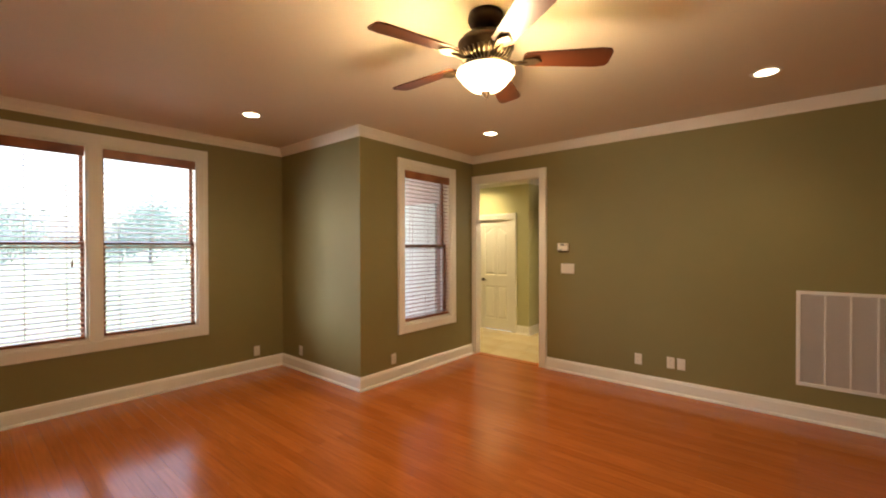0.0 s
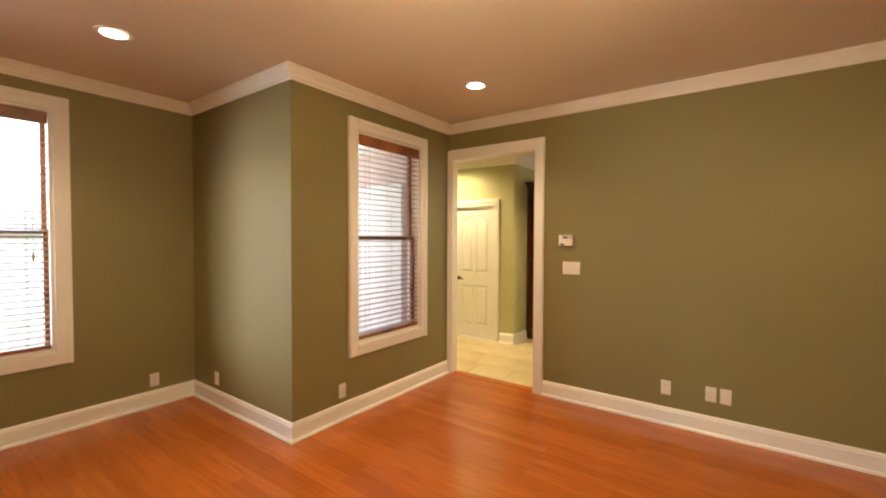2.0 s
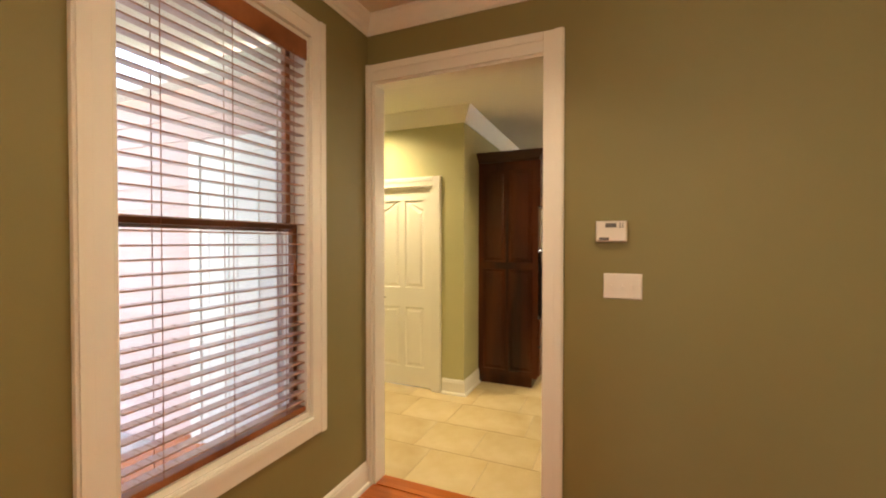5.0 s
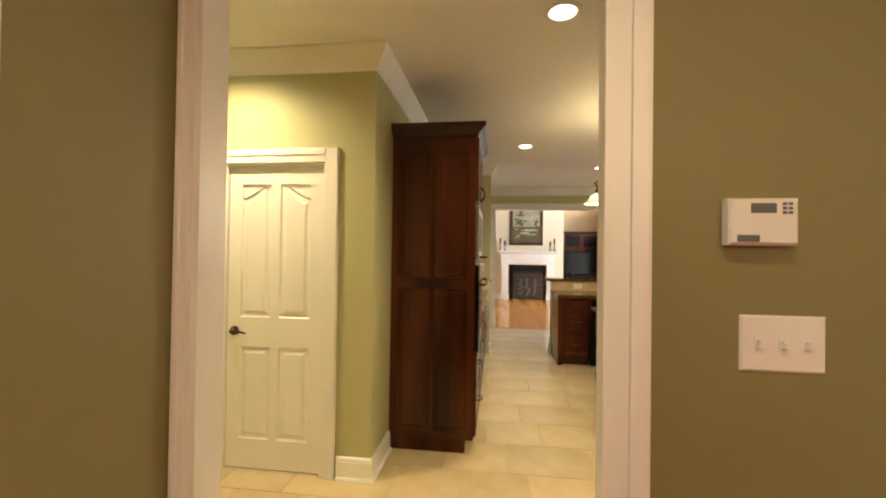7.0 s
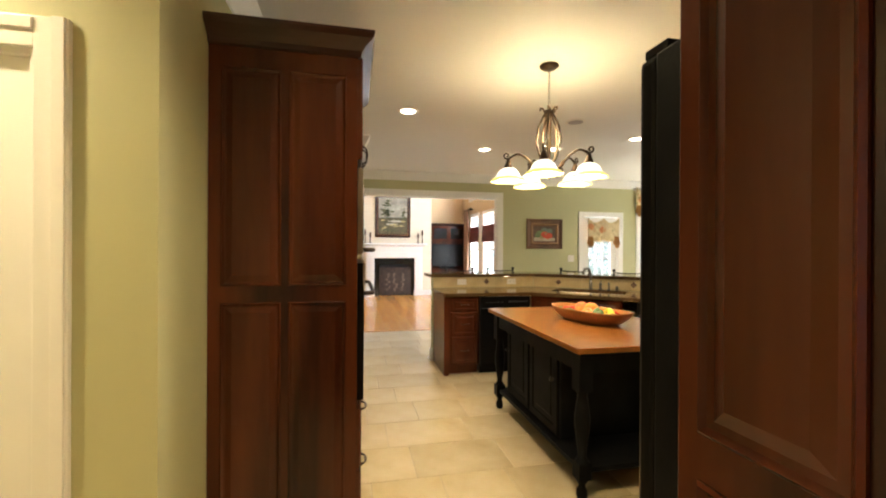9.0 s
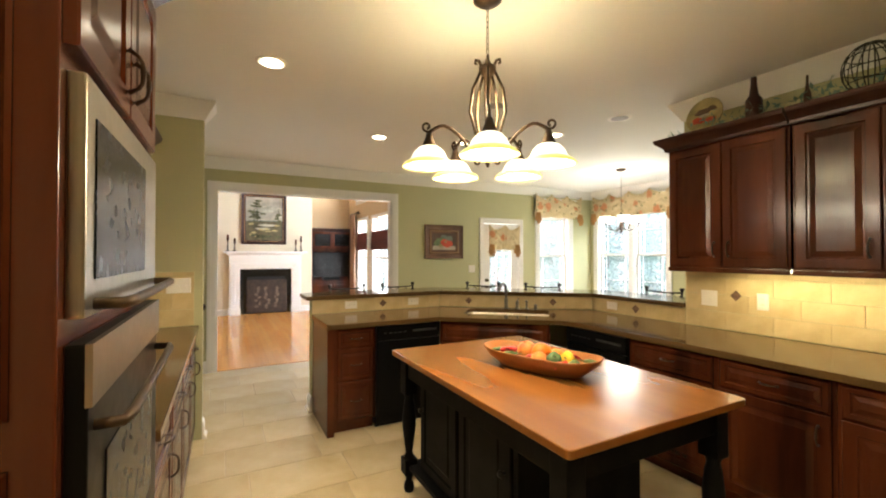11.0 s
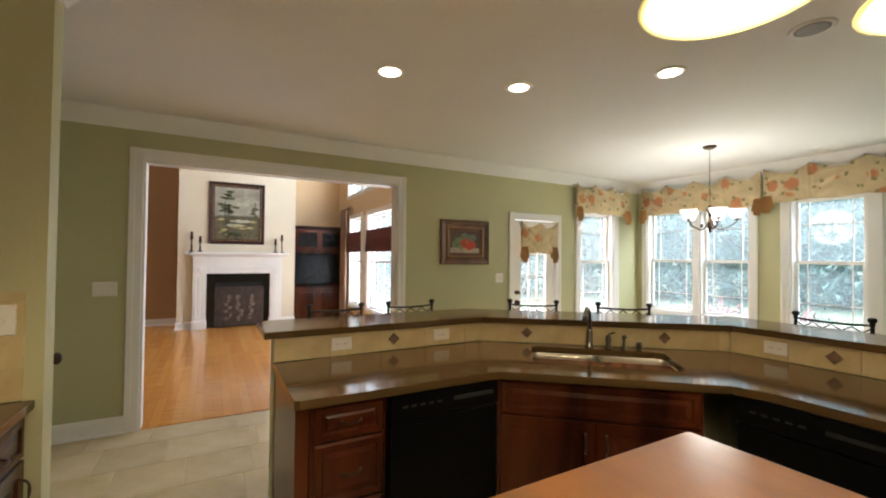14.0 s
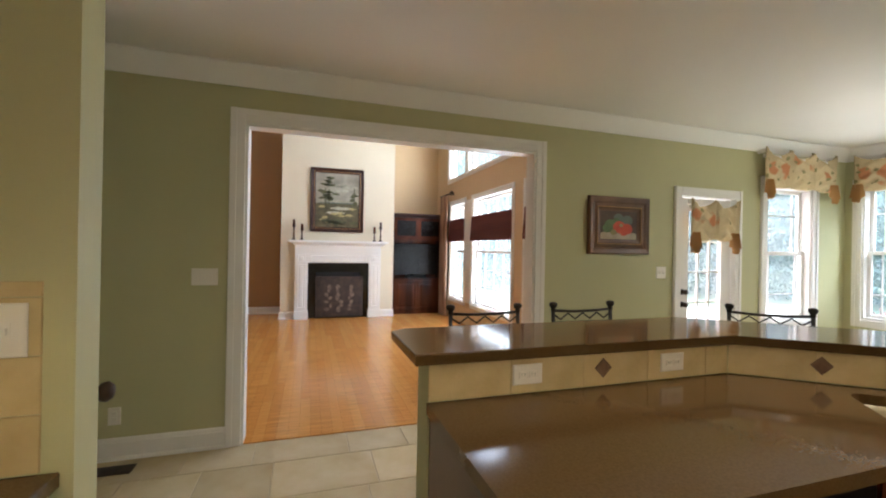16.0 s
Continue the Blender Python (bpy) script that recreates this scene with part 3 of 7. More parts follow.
casing("trim_door", "x", -2.045, -1.05, 0, 2.380, 6.02, -1, left=0.034, width=0.10)
casing("trim_door_back", "x", -2.045, -1.017, 0, 2.385, 6.12, 1, right=False)
casing("trim_closet", "x", -3.05, -2.36, 0, 1.99, 7.573, -1, width=0.09)
casing("trim_opening", "x", -1.31, 1.05, 0, 2.31, 13.17, -1, width=0.10)
casing("trim_opening_back", "x", -1.31, 1.05, 0, 2.31, 13.30, 1)
casing("trim_deck_door", "x", 2.73, 3.48, 0, 2.02, 13.17, -1, width=0.09)
structure("door_threshold", new_box(-2.045, -1.017, 6.02, 6.12, -0.001, 0.006), "wood_room", "oak threshold strip")
structure("opening_threshold", new_box(-1.31, 1.05, 13.17, 13.30, -0.001, 0.006), "wood_living", "oak threshold strip")

# ---- windows and doors ----
def sash_window(name, axis, face_in, a0, a1, z0, z1, thick=0.15, outside=-1, grid=None, wood="trim", label="white double-hung window"):
    """A double-hung window in a wall opening. face_in: the wall's inner face; outside: the way out along the other axis."""
    w, h = a1 - a0, z1 - z0
    rz = {("y", -1): 90, ("y", 1): -90, ("x", 1): 0, ("x", -1): 180}[(axis, outside)]
    if axis == "y":
        m = pose(face_in, a0 if outside < 0 else a1, z0, 0, 0, rz)
    else:
        m = pose(a0 if outside > 0 else a1, face_in, z0, 0, 0, rz)
    # local: x along the wall, y outwards, z up from the opening's bottom
    win = new(name)
    win.matrix_world = m
    tagged(win, label, kind="structure")
    fr = bmesh.new()
    for x0, x1, p, q in ((0, 0.02, 0, h), (w - 0.02, w, 0, h), (0.02, w - 0.02, h - 0.02, h), (0.02, w - 0.02, 0, 0.025)):
        box(fr, x0, x1, 0.0, thick, p, q)
    part("window_frame", fr, "trim", win)
    mid = h * 0.5
    for k, (p, q, y) in enumerate(((0.025, mid + 0.02, 0.06), (mid - 0.02, h - 0.02, 0.10))):
        s = bmesh.new()
        r = 0.038 if wood == "trim" else 0.028
        for x0, x1, c, d in ((0.02, 0.02 + r, p, q), (w - 0.02 - r, w - 0.02, p, q), (0.02 + r, w - 0.02 - r, q - r, q), (0.02 + r, w - 0.02 - r, p, p + r)):
            box(s, x0, x1, y, y + 0.03, c, d, bev=0.002)
        sash = part("sash", s, wood, win, "" if wood == "trim" else "stained wooden sash")
        if grid:
            g = bmesh.new()
            inner = w - 0.04 - 2 * r
            for u in ((0.15, 0.85) if grid == "prairie" else [i / grid[0] for i in range(1, grid[0])]):
                x = 0.02 + r + inner * u
                box(g, x - 0.006, x + 0.006, y + 0.008, y + 0.02, p + r, q - r)
            for u in ((0.62,) if grid == "prairie" and k else (0.33,) if grid == "prairie" else [i / grid[1] for i in range(1, grid[1])]):
                z = p + r + (q - p - 2 * r) * u
                box(g, 0.02 + r, w - 0.02 - r, y + 0.009, y + 0.019, z - 0.006, z + 0.006)
            part("glazing_bar", g, "trim", sash)
        pane = part("pane", new_box(0.02 + r, w - 0.02 - r, y + 0.013, y + 0.016, p + r, q - r), "glass", sash)
        pane.visible_shadow = False
    return win


def blinds(m, w, h, name="wooden_blind", pitch=0.047, tilt=2, label=""):
    """A slatted wooden blind: local x across, y into the reveal, hanging from z = h down to 0."""
    b = thing(name, label or "reddish brown wooden slat blind lowered in a white window", "window blind", m, "slatted window blinds")
    part("valance", new_box(0.004, w - 0.004, -0.012, 0.0, h - 0.095, h - 0.003, bev=0.003), "blind", b)
    part("head_rail", new_box(0.006, w - 0.006, 0.004, 0.045, h - 0.05, h - 0.006), "blind", b)
    part("bottom_rail", new_box(0.006, w - 0.006, 0.002, 0.050, 0.004, 0.030, bev=0.004), "blind", b)
    slat_me = None
    n = int((h - 0.12) / pitch)
    for k in range(n):
        z = 0.055 + k * pitch
        if slat_me is None:
            first = part("slat", new_box(0.008, w - 0.008, -0.021, 0.021, -0.003, 0.003), "slat", b, at=pose(0, 0.026, z, tilt))
            slat_me = first.data
        else:
            ob = new("slat", slat_me)
            ob.parent = b
            ob.matrix_basis = pose(0, 0.026, z, tilt + random.uniform(-1.5, 1.5), random.uniform(-0.1, 0.1))
    for x in (w * 0.16, w * 0.84, w * 0.5):
        s = bmesh.new()
        for y in (0.0015, 0.0505):
            box(s, x - 0.0012, x + 0.0012, y - 0.001, y + 0.001, 0.03, h - 0.05)
        part("ladder_cord", s, "blind", b)
    s = bmesh.new()
    tube(s, [(w * 0.88, -0.016, h - 0.08), (w * 0.88, -0.016, h * 0.42)], 0.0015, 5)
    lathe(s, [(0.002, h * 0.42), (0.007, h * 0.40), (0.008, h * 0.385), (0.003, h * 0.375)], w * 0.88, -0.016, 8)
    part("pull_cord", s, "blind", b)
    return b


for k, (a, b_, c, d) in enumerate(WIN_L):
    sash_window("window_1", "y", -3.65, a, b_, c, d, wood="blind", label="white double-hung window of a wide pair")
    blinds(pose(-3.652, a + 0.02, c + 0.026, 0, 0, 90), b_ - a - 0.04, d - c - 0.05, tilt=13, label="reddish brown wooden slat blind lowered in a wide window")
sash_window("window_2", "y", -2.08, *WIN_S, wood="blind", label="white double-hung window in the jog wall")
blinds(pose(-2.082, WIN_S[0] + 0.02, WIN_S[2] + 0.026, 0, 0, 90), WIN_S[1] - WIN_S[0] - 0.04, WIN_S[3] - WIN_S[2] - 0.05,
       label="reddish brown wooden slat blind lowered in the narrow window")
casing("trim_window_pair", "y", 1.27, 3.04, 0.63, 2.47, -3.65, 1, full=True)
structure("trim_mullion", new_box(-3.65, -3.628, 2.11, 2.20, 0.63, 2.47, bev=0.003), "trim", "white window mullion")
casing("trim_window_narrow", "y", WIN_S[0], WIN_S[1], WIN_S[2], WIN_S[3], -2.08, 1, full=True)
sash_window("window_3", "x", 13.17, *WIN_N, outside=1, thick=0.13, grid="prairie", label="white double-hung dining window")
casing("trim_window_north", "x", *WIN_N[:2], *WIN_N[2:], 13.17, -1, full=True)
for a, b_, c, d in WIN_E:
    sash_window("window_4", "y", 5.30, a, b_, c, d, outside=1, grid="prairie", label="white double-hung dining window of a pair")
for lo, hi in ((11.55, 13.00), (9.66, 11.13)):
    casing("trim_window_east", "y", lo, hi, 0.70, 2.25, 5.30, -1, full=True, width=0.09)
structure("trim_mullion", new_box(5.278, 5.30, 12.19, 12.27, 0.70, 2.25, bev=0.003), "trim", "white window mullion")
structure("trim_mullion", new_box(5.278, 5.30, 10.33, 10.45, 0.70, 2.25, bev=0.003), "trim", "white window mullion")
for a, b_, c, d in WIN_LOW:
    sash_window("window_5", "y", 2.0, a, b_, c, d, outside=1, grid=(4, 3) if b_ - a > 1 else (2, 3), label="tall white living room window")
    casing("trim_window_living", "y", a, b_, c, d, 2.0, -1, full=True, width=0.07)
structure("trim_mullion", new_box(1.984, 2.0, 17.03, 17.33, 0.42, 2.37, bev=0.003), "trim", "white window mullion")
for a, b_, c, d in WIN_UP:
    sash_window("window_6", "y", 2.0, a, b_, c, d, outside=1, label="high white clerestory window")
    casing("trim_window_high", "y", a, b_, c, d, 2.0, -1, full=True, width=0.07)


def jamb(name, axis, a0, a1, z1, b0, b1):
    bm = bmesh.new()
    for p in ((a0, a0 + 0.018, 0, z1), (a1 - 0.018, a1, 0, z1), (a0 + 0.018, a1 - 0.018, z1 - 0.018, z1)):
        args = (p[0], p[1], b0 - 0.002, b1 + 0.002, p[2], p[3])
        box(bm, *args)
    structure(name, bm, "trim", "white door jamb")


jamb("trim_jamb", "x", -2.045, -1.017, 2.385, 6.02, 6.12)
jamb("trim_jamb_closet", "x", -3.05, -2.36, 1.99, 7.573, 7.70)
jamb("trim_jamb_opening", "x", -1.31, 1.05, 2.31, 13.17, 13.30)


def arched(bm, x0, x1, z0, z1, rise, y):
    """A raised door panel whose top edge is an ogee arch; faces -y at y."""
    n = 14

    def ring(i, yy):
        pts = [(x0 + i, z0 + i), (x1 - i, z0 + i)]
        for k in range(n + 1):
            u = 1 - k / n
            x = x0 + i + (x1 - x0 - 2 * i) * u
            c = (u if rise > 0 else 1 - u)
            s = c * c * (3 - 2 * c)
            pts.append((x, z1 - i - abs(rise) * (1 - s)))
        return [bm.verts.new((x, yy, z)) for x, z in pts]

    rings = [ring(0, y), ring(0.010, y + 0.010), ring(0.026, y + 0.010), ring(0.045, y + 0.001)]
    for a, b in zip(rings, rings[1:]):
        for k in range(len(a)):
            bm.faces.new((a[k], a[(k + 1) % len(a)], b[(k + 1) % len(a)], b[k]))
    bm.faces.new(rings[-1])


# four-panel closet door, closed
W, H = 0.648, 1.965
door = new("door_1")
door.matrix_world = pose(-3.029, 7.606, 0.008)
tagged(door, "closed white four-panel interior door with arched upper panels", kind="structure")
bm = bmesh.new()
PX = ((0.085, 0.295), (0.353, 0.563))
box(bm, 0, W, 0.0, 0.03, 0, H)
for x0, x1 in ((0, 0.085), (0.295, 0.353), (0.563, W)):
    box(bm, x0, x1, -0.012, 0.0, 0, H)
for x0, x1 in PX:
    for z0, z1 in ((0, 0.19), (0.79, 0.98), (1.85, H)):
        box(bm, x0, x1, -0.012, 0.0, z0, z1)
part("slab", bm, "trim", door)
bm = bmesh.new()
for k, (x0, x1) in enumerate(PX):
    arched(bm, x0, x1, 0.98, 1.85, 0.09 if k == 0 else -0.09, -0.013)
    arched(bm, x0, x1, 0.19, 0.79, 0.0001, -0.013)
part("panel", bm, "trim", door)
bm = bmesh.new()
lathe(bm, [(0.0, 0), (0.030, 0), (0.030, 0.008), (0.014, 0.014), (0.012, 0.045), (0.0, 0.045)], 0, 0, 16)
bmesh.ops.transform(bm, matrix=pose(0.05, -0.012, 0.89, 90), verts=bm.verts)
tube(bm, [(0.05, -0.052, 0.89), (0.085, -0.056, 0.893), (0.125, -0.050, 0.885), (0.150, -0.048, 0.880)], 0.008, 8, taper=[1.2, 1, 0.9, 0.6])
part("door_handle", bm, "bronze", door, "bronze lever handle")

# deck door with a glazed light
door = new("door_2")
door.matrix_world = pose(2.745, 13.20, 0.005)
tagged(door, "closed white exterior door with a tall glass light", kind="structure")
bm = bmesh.new()
for a in ((0, 0.13, 0, 2.0), (0.59, 0.72, 0, 2.0), (0.13, 0.59, 1.87, 2.0), (0.13, 0.59, 0, 0.28)):
    box(bm, a[0], a[1], 0, 0.045, a[2], a[3])
part("slab", bm, "trim", door)
bm = bmesh.new()
for x in (0.283, 0.437):
    box(bm, x - 0.008, x + 0.008, 0.012, 0.034, 0.28, 1.87)
for k in range(1, 5):
    z = 0.28 + 1.59 * k / 5
    box(bm, 0.13, 0.59, 0.013, 0.033, z - 0.008, z + 0.008)
part("glazing_bar", bm, "trim", door)
part("pane", new_box(0.13, 0.59, 0.021, 0.025, 0.28, 1.87), "glass", door).visible_shadow = False
bm = bmesh.new()
for z in (0.90, 1.03):
    lathe(bm, [(0.0, 0), (0.030, 0), (0.028, 0.01), (0.012, 0.016), (0.012, 0.03), (0.026, 0.04), (0.022, 0.06), (0, 0.062)], 0, 0, 14)
    bmesh.ops.transform(bm, matrix=pose(0.055, 0, z, 90), verts=bm.verts[-8 * 14:])
part("door_handle", bm, "bronze", door, "bronze knob and deadbolt")

# hall door behind the wall end, open against it, its knob in sight
door = new("door_3")
door.matrix_world = pose(-2.185, 11.185, 0.01)
tagged(door, "white interior door folded back behind the wall end", kind="structure")
part("slab", new_box(0.0, 0.765, 0, 0.035, 0, 2.0, bev=0.003), "trim", door)
bm = bmesh.new()
lathe(bm, [(0, 0), (0.028, 0), (0.026, 0.008), (0.011, 0.014), (0.012, 0.035), (0.024, 0.045), (0.027, 0.058), (0.018, 0.070), (0, 0.072)], 0, 0, 14)
bmesh.ops.transform(bm, matrix=pose(0.765, 0.018, 1.03, 0, 90), verts=bm.verts)
part("door_handle", bm, "bronze", door, "dark bronze knob")


# ---- small wall fittings ----
def plate(kind_, m, label, group=""):
    """A cover plate on a wall; local x right, z up, facing -y, centred."""
    w, h = {"outlet": (0.072, 0.115), "blank": (0.072, 0.115), "switch": (0.072, 0.115), "switch2": (0.118, 0.118), "switch3": (0.165, 0.118), "wide": (0.118, 0.072)}[kind_]
    name = "light_switch" if "switch" in kind_ else "wall_outlet"
    t = thing(name, label, "light switch" if "switch" in kind_ else "electrical outlet", m, group)
    bm = bmesh.new()
    nested(bm, w, h, [(0, 0.003), (0.004, 0.006)], -w / 2, -h / 2)
    part("cover_plate", bm, "plastic", t)
    if "switch" in kind_:
        n = int(kind_[6:] or 1)
        for k in range(n):
            x = (k - (n - 1) / 2) * 0.046
            bm = bmesh.new()
            box(bm, x - 0.005, x + 0.005, -0.017, -0.006, -0.010, 0.006, bev=0.002)
            box(bm, x - 0.009, x + 0.009, -0.0075, -0.006, -0.017, 0.017)
            part("toggle", bm, "plastic", t)
    elif kind_ == "outlet" or kind_ == "wide":
        for s in (-1, 1):
            bm = bmesh.new()
            x, z = (0, s * 0.02) if kind_ == "outlet" else (s * 0.02, 0)
            box(bm, x - 0.016, x + 0.016, -0.0085, -0.006, z - 0.013, z + 0.013, bev=0.003)
            part("socket", bm, "plastic", t)
            bm = bmesh.new()
            for d in (-0.006, 0.006):
                box(bm, x + d - 0.001, x + d + 0.001, -0.0092, -0.0082, z - 0.004, z + 0.006)
            part("slot", bm, "grey", t)
    return t


OUT = "electrical outlets"
FY = lambda x, y, z: pose(x, y, z)              # faces -y
FX = lambda x, y, z: pose(x, y, z, 0, 0, -90)   # faces -x
FE = lambda x, y, z: pose(x, y, z, 0, 0, 90)    # faces +x
plate("outlet", FY(0.105, 6.02, 0.30), "white outlet low on the olive wall", OUT)
plate("outlet", FY(0.415, 6.02, 0.312), "white outlet low on the olive wall beside a plate", OUT)
plate("blank", FY(0.510, 6.02, 0.312), "white cable plate beside a low outlet", OUT)
plate("outlet", FE(-2.08, 4.50, 0.24), "white outlet under the narrow window", OUT)
plate("outlet", FY(-3.22, 4.03, 0.24), "white outlet on the jog wall", OUT)
plate("outlet", FE(-3.65, 3.69, 0.235), "white outlet under the wide window wall", OUT)
plate("switch3", FY(-0.685, 6.02, 1.24), "white three-gang light switch under the thermostat")
plate("switch", FY(-3.33, 7.573, 1.17), "white light switch beside the panelled door")
plate("switch3", FY(-1.556, 13.17, 1.205), "white light switch beside the wide opening")
plate("outlet", FY(-2.07, 13.17, 0.285), "white outlet low on the sage wall", OUT)
plate("switch2", FY(2.49, 13.17, 1.235), "white light switch beside the deck door")

t = thing("thermostat", "white programmable wall thermostat with a small grey screen", "thermostat", FY(-0.735, 6.02, 1.495), )
bm = bmesh.new()
nested(bm, 0.134, 0.098, [(0, 0.006), (0.0, 0.022), (0.006, 0.030)], -0.067, -0.049)
part("housing", bm, "plastic", t)
part("display", new_box(-0.026, 0.022, -0.032, -0.029, 0.018, 0.038, bev=0.001), "grey", t)
bm = bmesh.new()
for r in range(3):
    for c in range(2):
        box(bm, 0.034 + c * 0.011, 0.041 + c * 0.011, -0.032, -0.029, 0.016 + r * 0.009, 0.021 + r * 0.009)
part("button", bm, "grey", t)
part("nameplate", new_box(-0.052, -0.010, -0.0315, -0.029, -0.042, -0.028), "grey", t)

# large return-air grille
g = thing("return_air_grille", "large white return-air grille set low in the olive wall", "air vent", FY(1.39, 6.02, 0.30))
GW, GH = 0.84, 0.82
bm = bmesh.new()
for a in ((0, GW, 0, 0.03), (0, GW, GH - 0.03, GH), (0, 0.03, 0.03, GH - 0.03), (GW - 0.03, GW, 0.03, GH - 0.03)):
    box(bm, a[0], a[1], -0.012, 0, a[2], a[3], bev=0.002)
part("frame", bm, "trim", g)
for k in range(1, 5):
    x = 0.03 + (GW - 0.06) * k / 5
    part("mullion", new_box(x - 0.006, x + 0.006, -0.011, 0, 0.03, GH - 0.03), "trim", g)
part("backing", new_box(0.03, GW - 0.03, -0.002, -0.001, 0.03, GH - 0.03), "filter", g)
slat = None
for k in range(58):
    z = 0.038 + k * 0.0130
    if slat is None:
        s = part("louvre", new_box(0.03, GW - 0.03, -0.0008, 0.0008, -0.006, 0.006), "plastic", g, at=pose(0, -0.006, z, 40))
        slat = s.data
    else:
        s = new("louvre", slat)
        s.parent = g
        s.matrix_basis = pose(0, -0.006, z, 40)

# floor register
g = thing("floor_register", "dark bronze floor register in the stone tiles", "air vent", pose(-2.05, 13.0, 0.001))
part("frame", new_box(-0.15, 0.15, -0.06, 0.06, 0, 0.004, bev=0.001), "bronze", g)
bm = bmesh.new()
for k in range(14):
    box(bm, -0.13 + k * 0.019, -0.124 + k * 0.019, -0.045, 0.045, 0.004, 0.006)
part("louvre", bm, "iron", g)


def downlight(x, y, z, watts, color, lit=True, spot=130):
    t = thing("recessed_light", "white recessed ceiling light, lit" if lit else "small round white ceiling vent", "ceiling light", pose(x, y, z), "recessed ceiling lights")
    bm = bmesh.new()
    prof = [(0.070, -0.001), (0.070, -0.005), (0.088, -0.007), (0.098, -0.004), (0.100, -0.0005)]
    rings = [[bm.verts.new((r * math.cos(math.tau * k / 28), r * math.sin(math.tau * k / 28), zz)) for k in range(28)] for r, zz in prof]
    for a, b in zip(rings, rings[1:]):
        for k in range(28):
            bm.faces.new((a[k], a[(k + 1) % 28], b[(k + 1) % 28], b[k])).smooth = True
    part("trim_ring", bm, "plastic", t)
    bm = bmesh.new()
    lathe(bm, [(0.0, -0.004), (0.070, -0.004), (0.070, -0.0005), (0, -0.0005)], 0, 0, 24)
    part("lamp_face", bm, "bulb" if lit else "grey", t)
    if lit:
        lamp(x, y, z - 0.02, watts, color, 0.06, spot)


WARM_W, KIT_W, LOBBY_W = 7.5, 6.5, 16.0
# The last two are out of view, added to light the south end.
for x, y in ((-2.54, 3.12), (-1.19, 5.133), (1.214, 5.06), (1.30, -0.2), (-2.3, 0.0)):
    downlight(x, y, H1, WARM_W * (0.5 if x > 1.2 and y > 5 else 1.0), KELVIN_WARM)
for x, y in ((-0.952, 10.04), (0.215, 11.33), (1.10, 11.10), (1.79, 10.42)):
    downlight(x, y, H2, KIT_W, KELVIN_SOFT, spot=100)
downlight(-0.947, 7.30, H2, 12.0, (1.0, 0.79, 0.42))
# Unseen downlight, put here for the yellow wash on the closet wall.
downlight(-2.95, 7.12, H2, LOBBY_W, (1.0, 0.78, 0.44), spot=150)
for x, y in ((0.76, 9.99), (1.93, 9.74)):
    t = thing("ceiling_speaker", "small round white ceiling speaker grille", "ceiling speaker", pose(x, y, H2))
    bm = bmesh.new()
    lathe(bm, [(0, -0.006), (0.085, -0.006), (0.10, -0.004), (0.10, -0.0005), (0, -0.0005)], 0, 0, 24)
    part("rim", bm, "plastic", t)
    bm = bmesh.new()
    lathe(bm, [(0, -0.009), (0.06, -0.008), (0.075, -0.0065), (0, -0.0062)], 0, 0, 24)
    part("grille", bm, "filter", t)

# ---- ceiling fan with a bowl light ----
FAN = (0.095, 3.146)
f = thing("ceiling_fan", "five-blade walnut ceiling fan with dark bronze motor and frosted bowl light", "ceiling fan", pose(FAN[0], FAN[1], 2.812))
bm = bmesh.new()
lathe(bm, [(0, -0.057), (0.092, -0.057), (0.096, -0.088), (0.086, -0.112), (0.055, -0.130), (0.020, -0.137), (0.014, -0.140), (0.014, -0.16), (0, -0.16)], 0, 0, 28)
part("canopy", bm, "bronze", f)
bm = bmesh.new()
lathe(bm, [(0.0, -0.15), (0.03, -0.15), (0.06, -0.165), (0.125, -0.185), (0.150, -0.215), (0.152, -0.245), (0.135, -0.262), (0.137, -0.27), (0.120, -0.295), (0.075, -0.315), (0.07, -0.33), (0, -0.33)], 0, 0, 32)
part("motor", bm, "bronze", f)
bm = bmesh.new()
for k in range(30):
    a = math.tau * k / 30
    tube(bm, [(0.138 * math.cos(a), 0.138 * math.sin(a), -0.268), (0.118 * math.cos(a), 0.118 * math.sin(a), -0.298), (0.080 * math.cos(a), 0.080 * math.sin(a), -0.316)], 0.004, 4)
part("vent_rib", bm, "steel", f)
bm = bmesh.new()
lathe(bm, [(0.0, -0.33), (0.085, -0.33), (0.145, -0.345), (0.149, -0.355), (0.0, -0.355)], 0, 0, 32)
part("light_fitter", bm, "bronze", f)
bm = bmesh.new()
lathe(bm, [(0.135, -0.352), (0.152, -0.362), (0.156, -0.376), (0.137, -0.400), (0.116, -0.425), (0.082, -0.455), (0.036, -0.472), (0, -0.475)], 0, 0, 32)
part("glass_bowl", bm, "fan_bowl", f, "lit frosted glass bowl")
bm = bmesh.new()
lathe(bm, [(0, -0.470), (0.026, -0.472), (0.024, -0.482), (0.010, -0.488), (0.012, -0.498), (0.004, -0.512), (0, -0.514)], 0, 0, 14)
part("finial", bm, "bronze", f)
FAN_START = -107
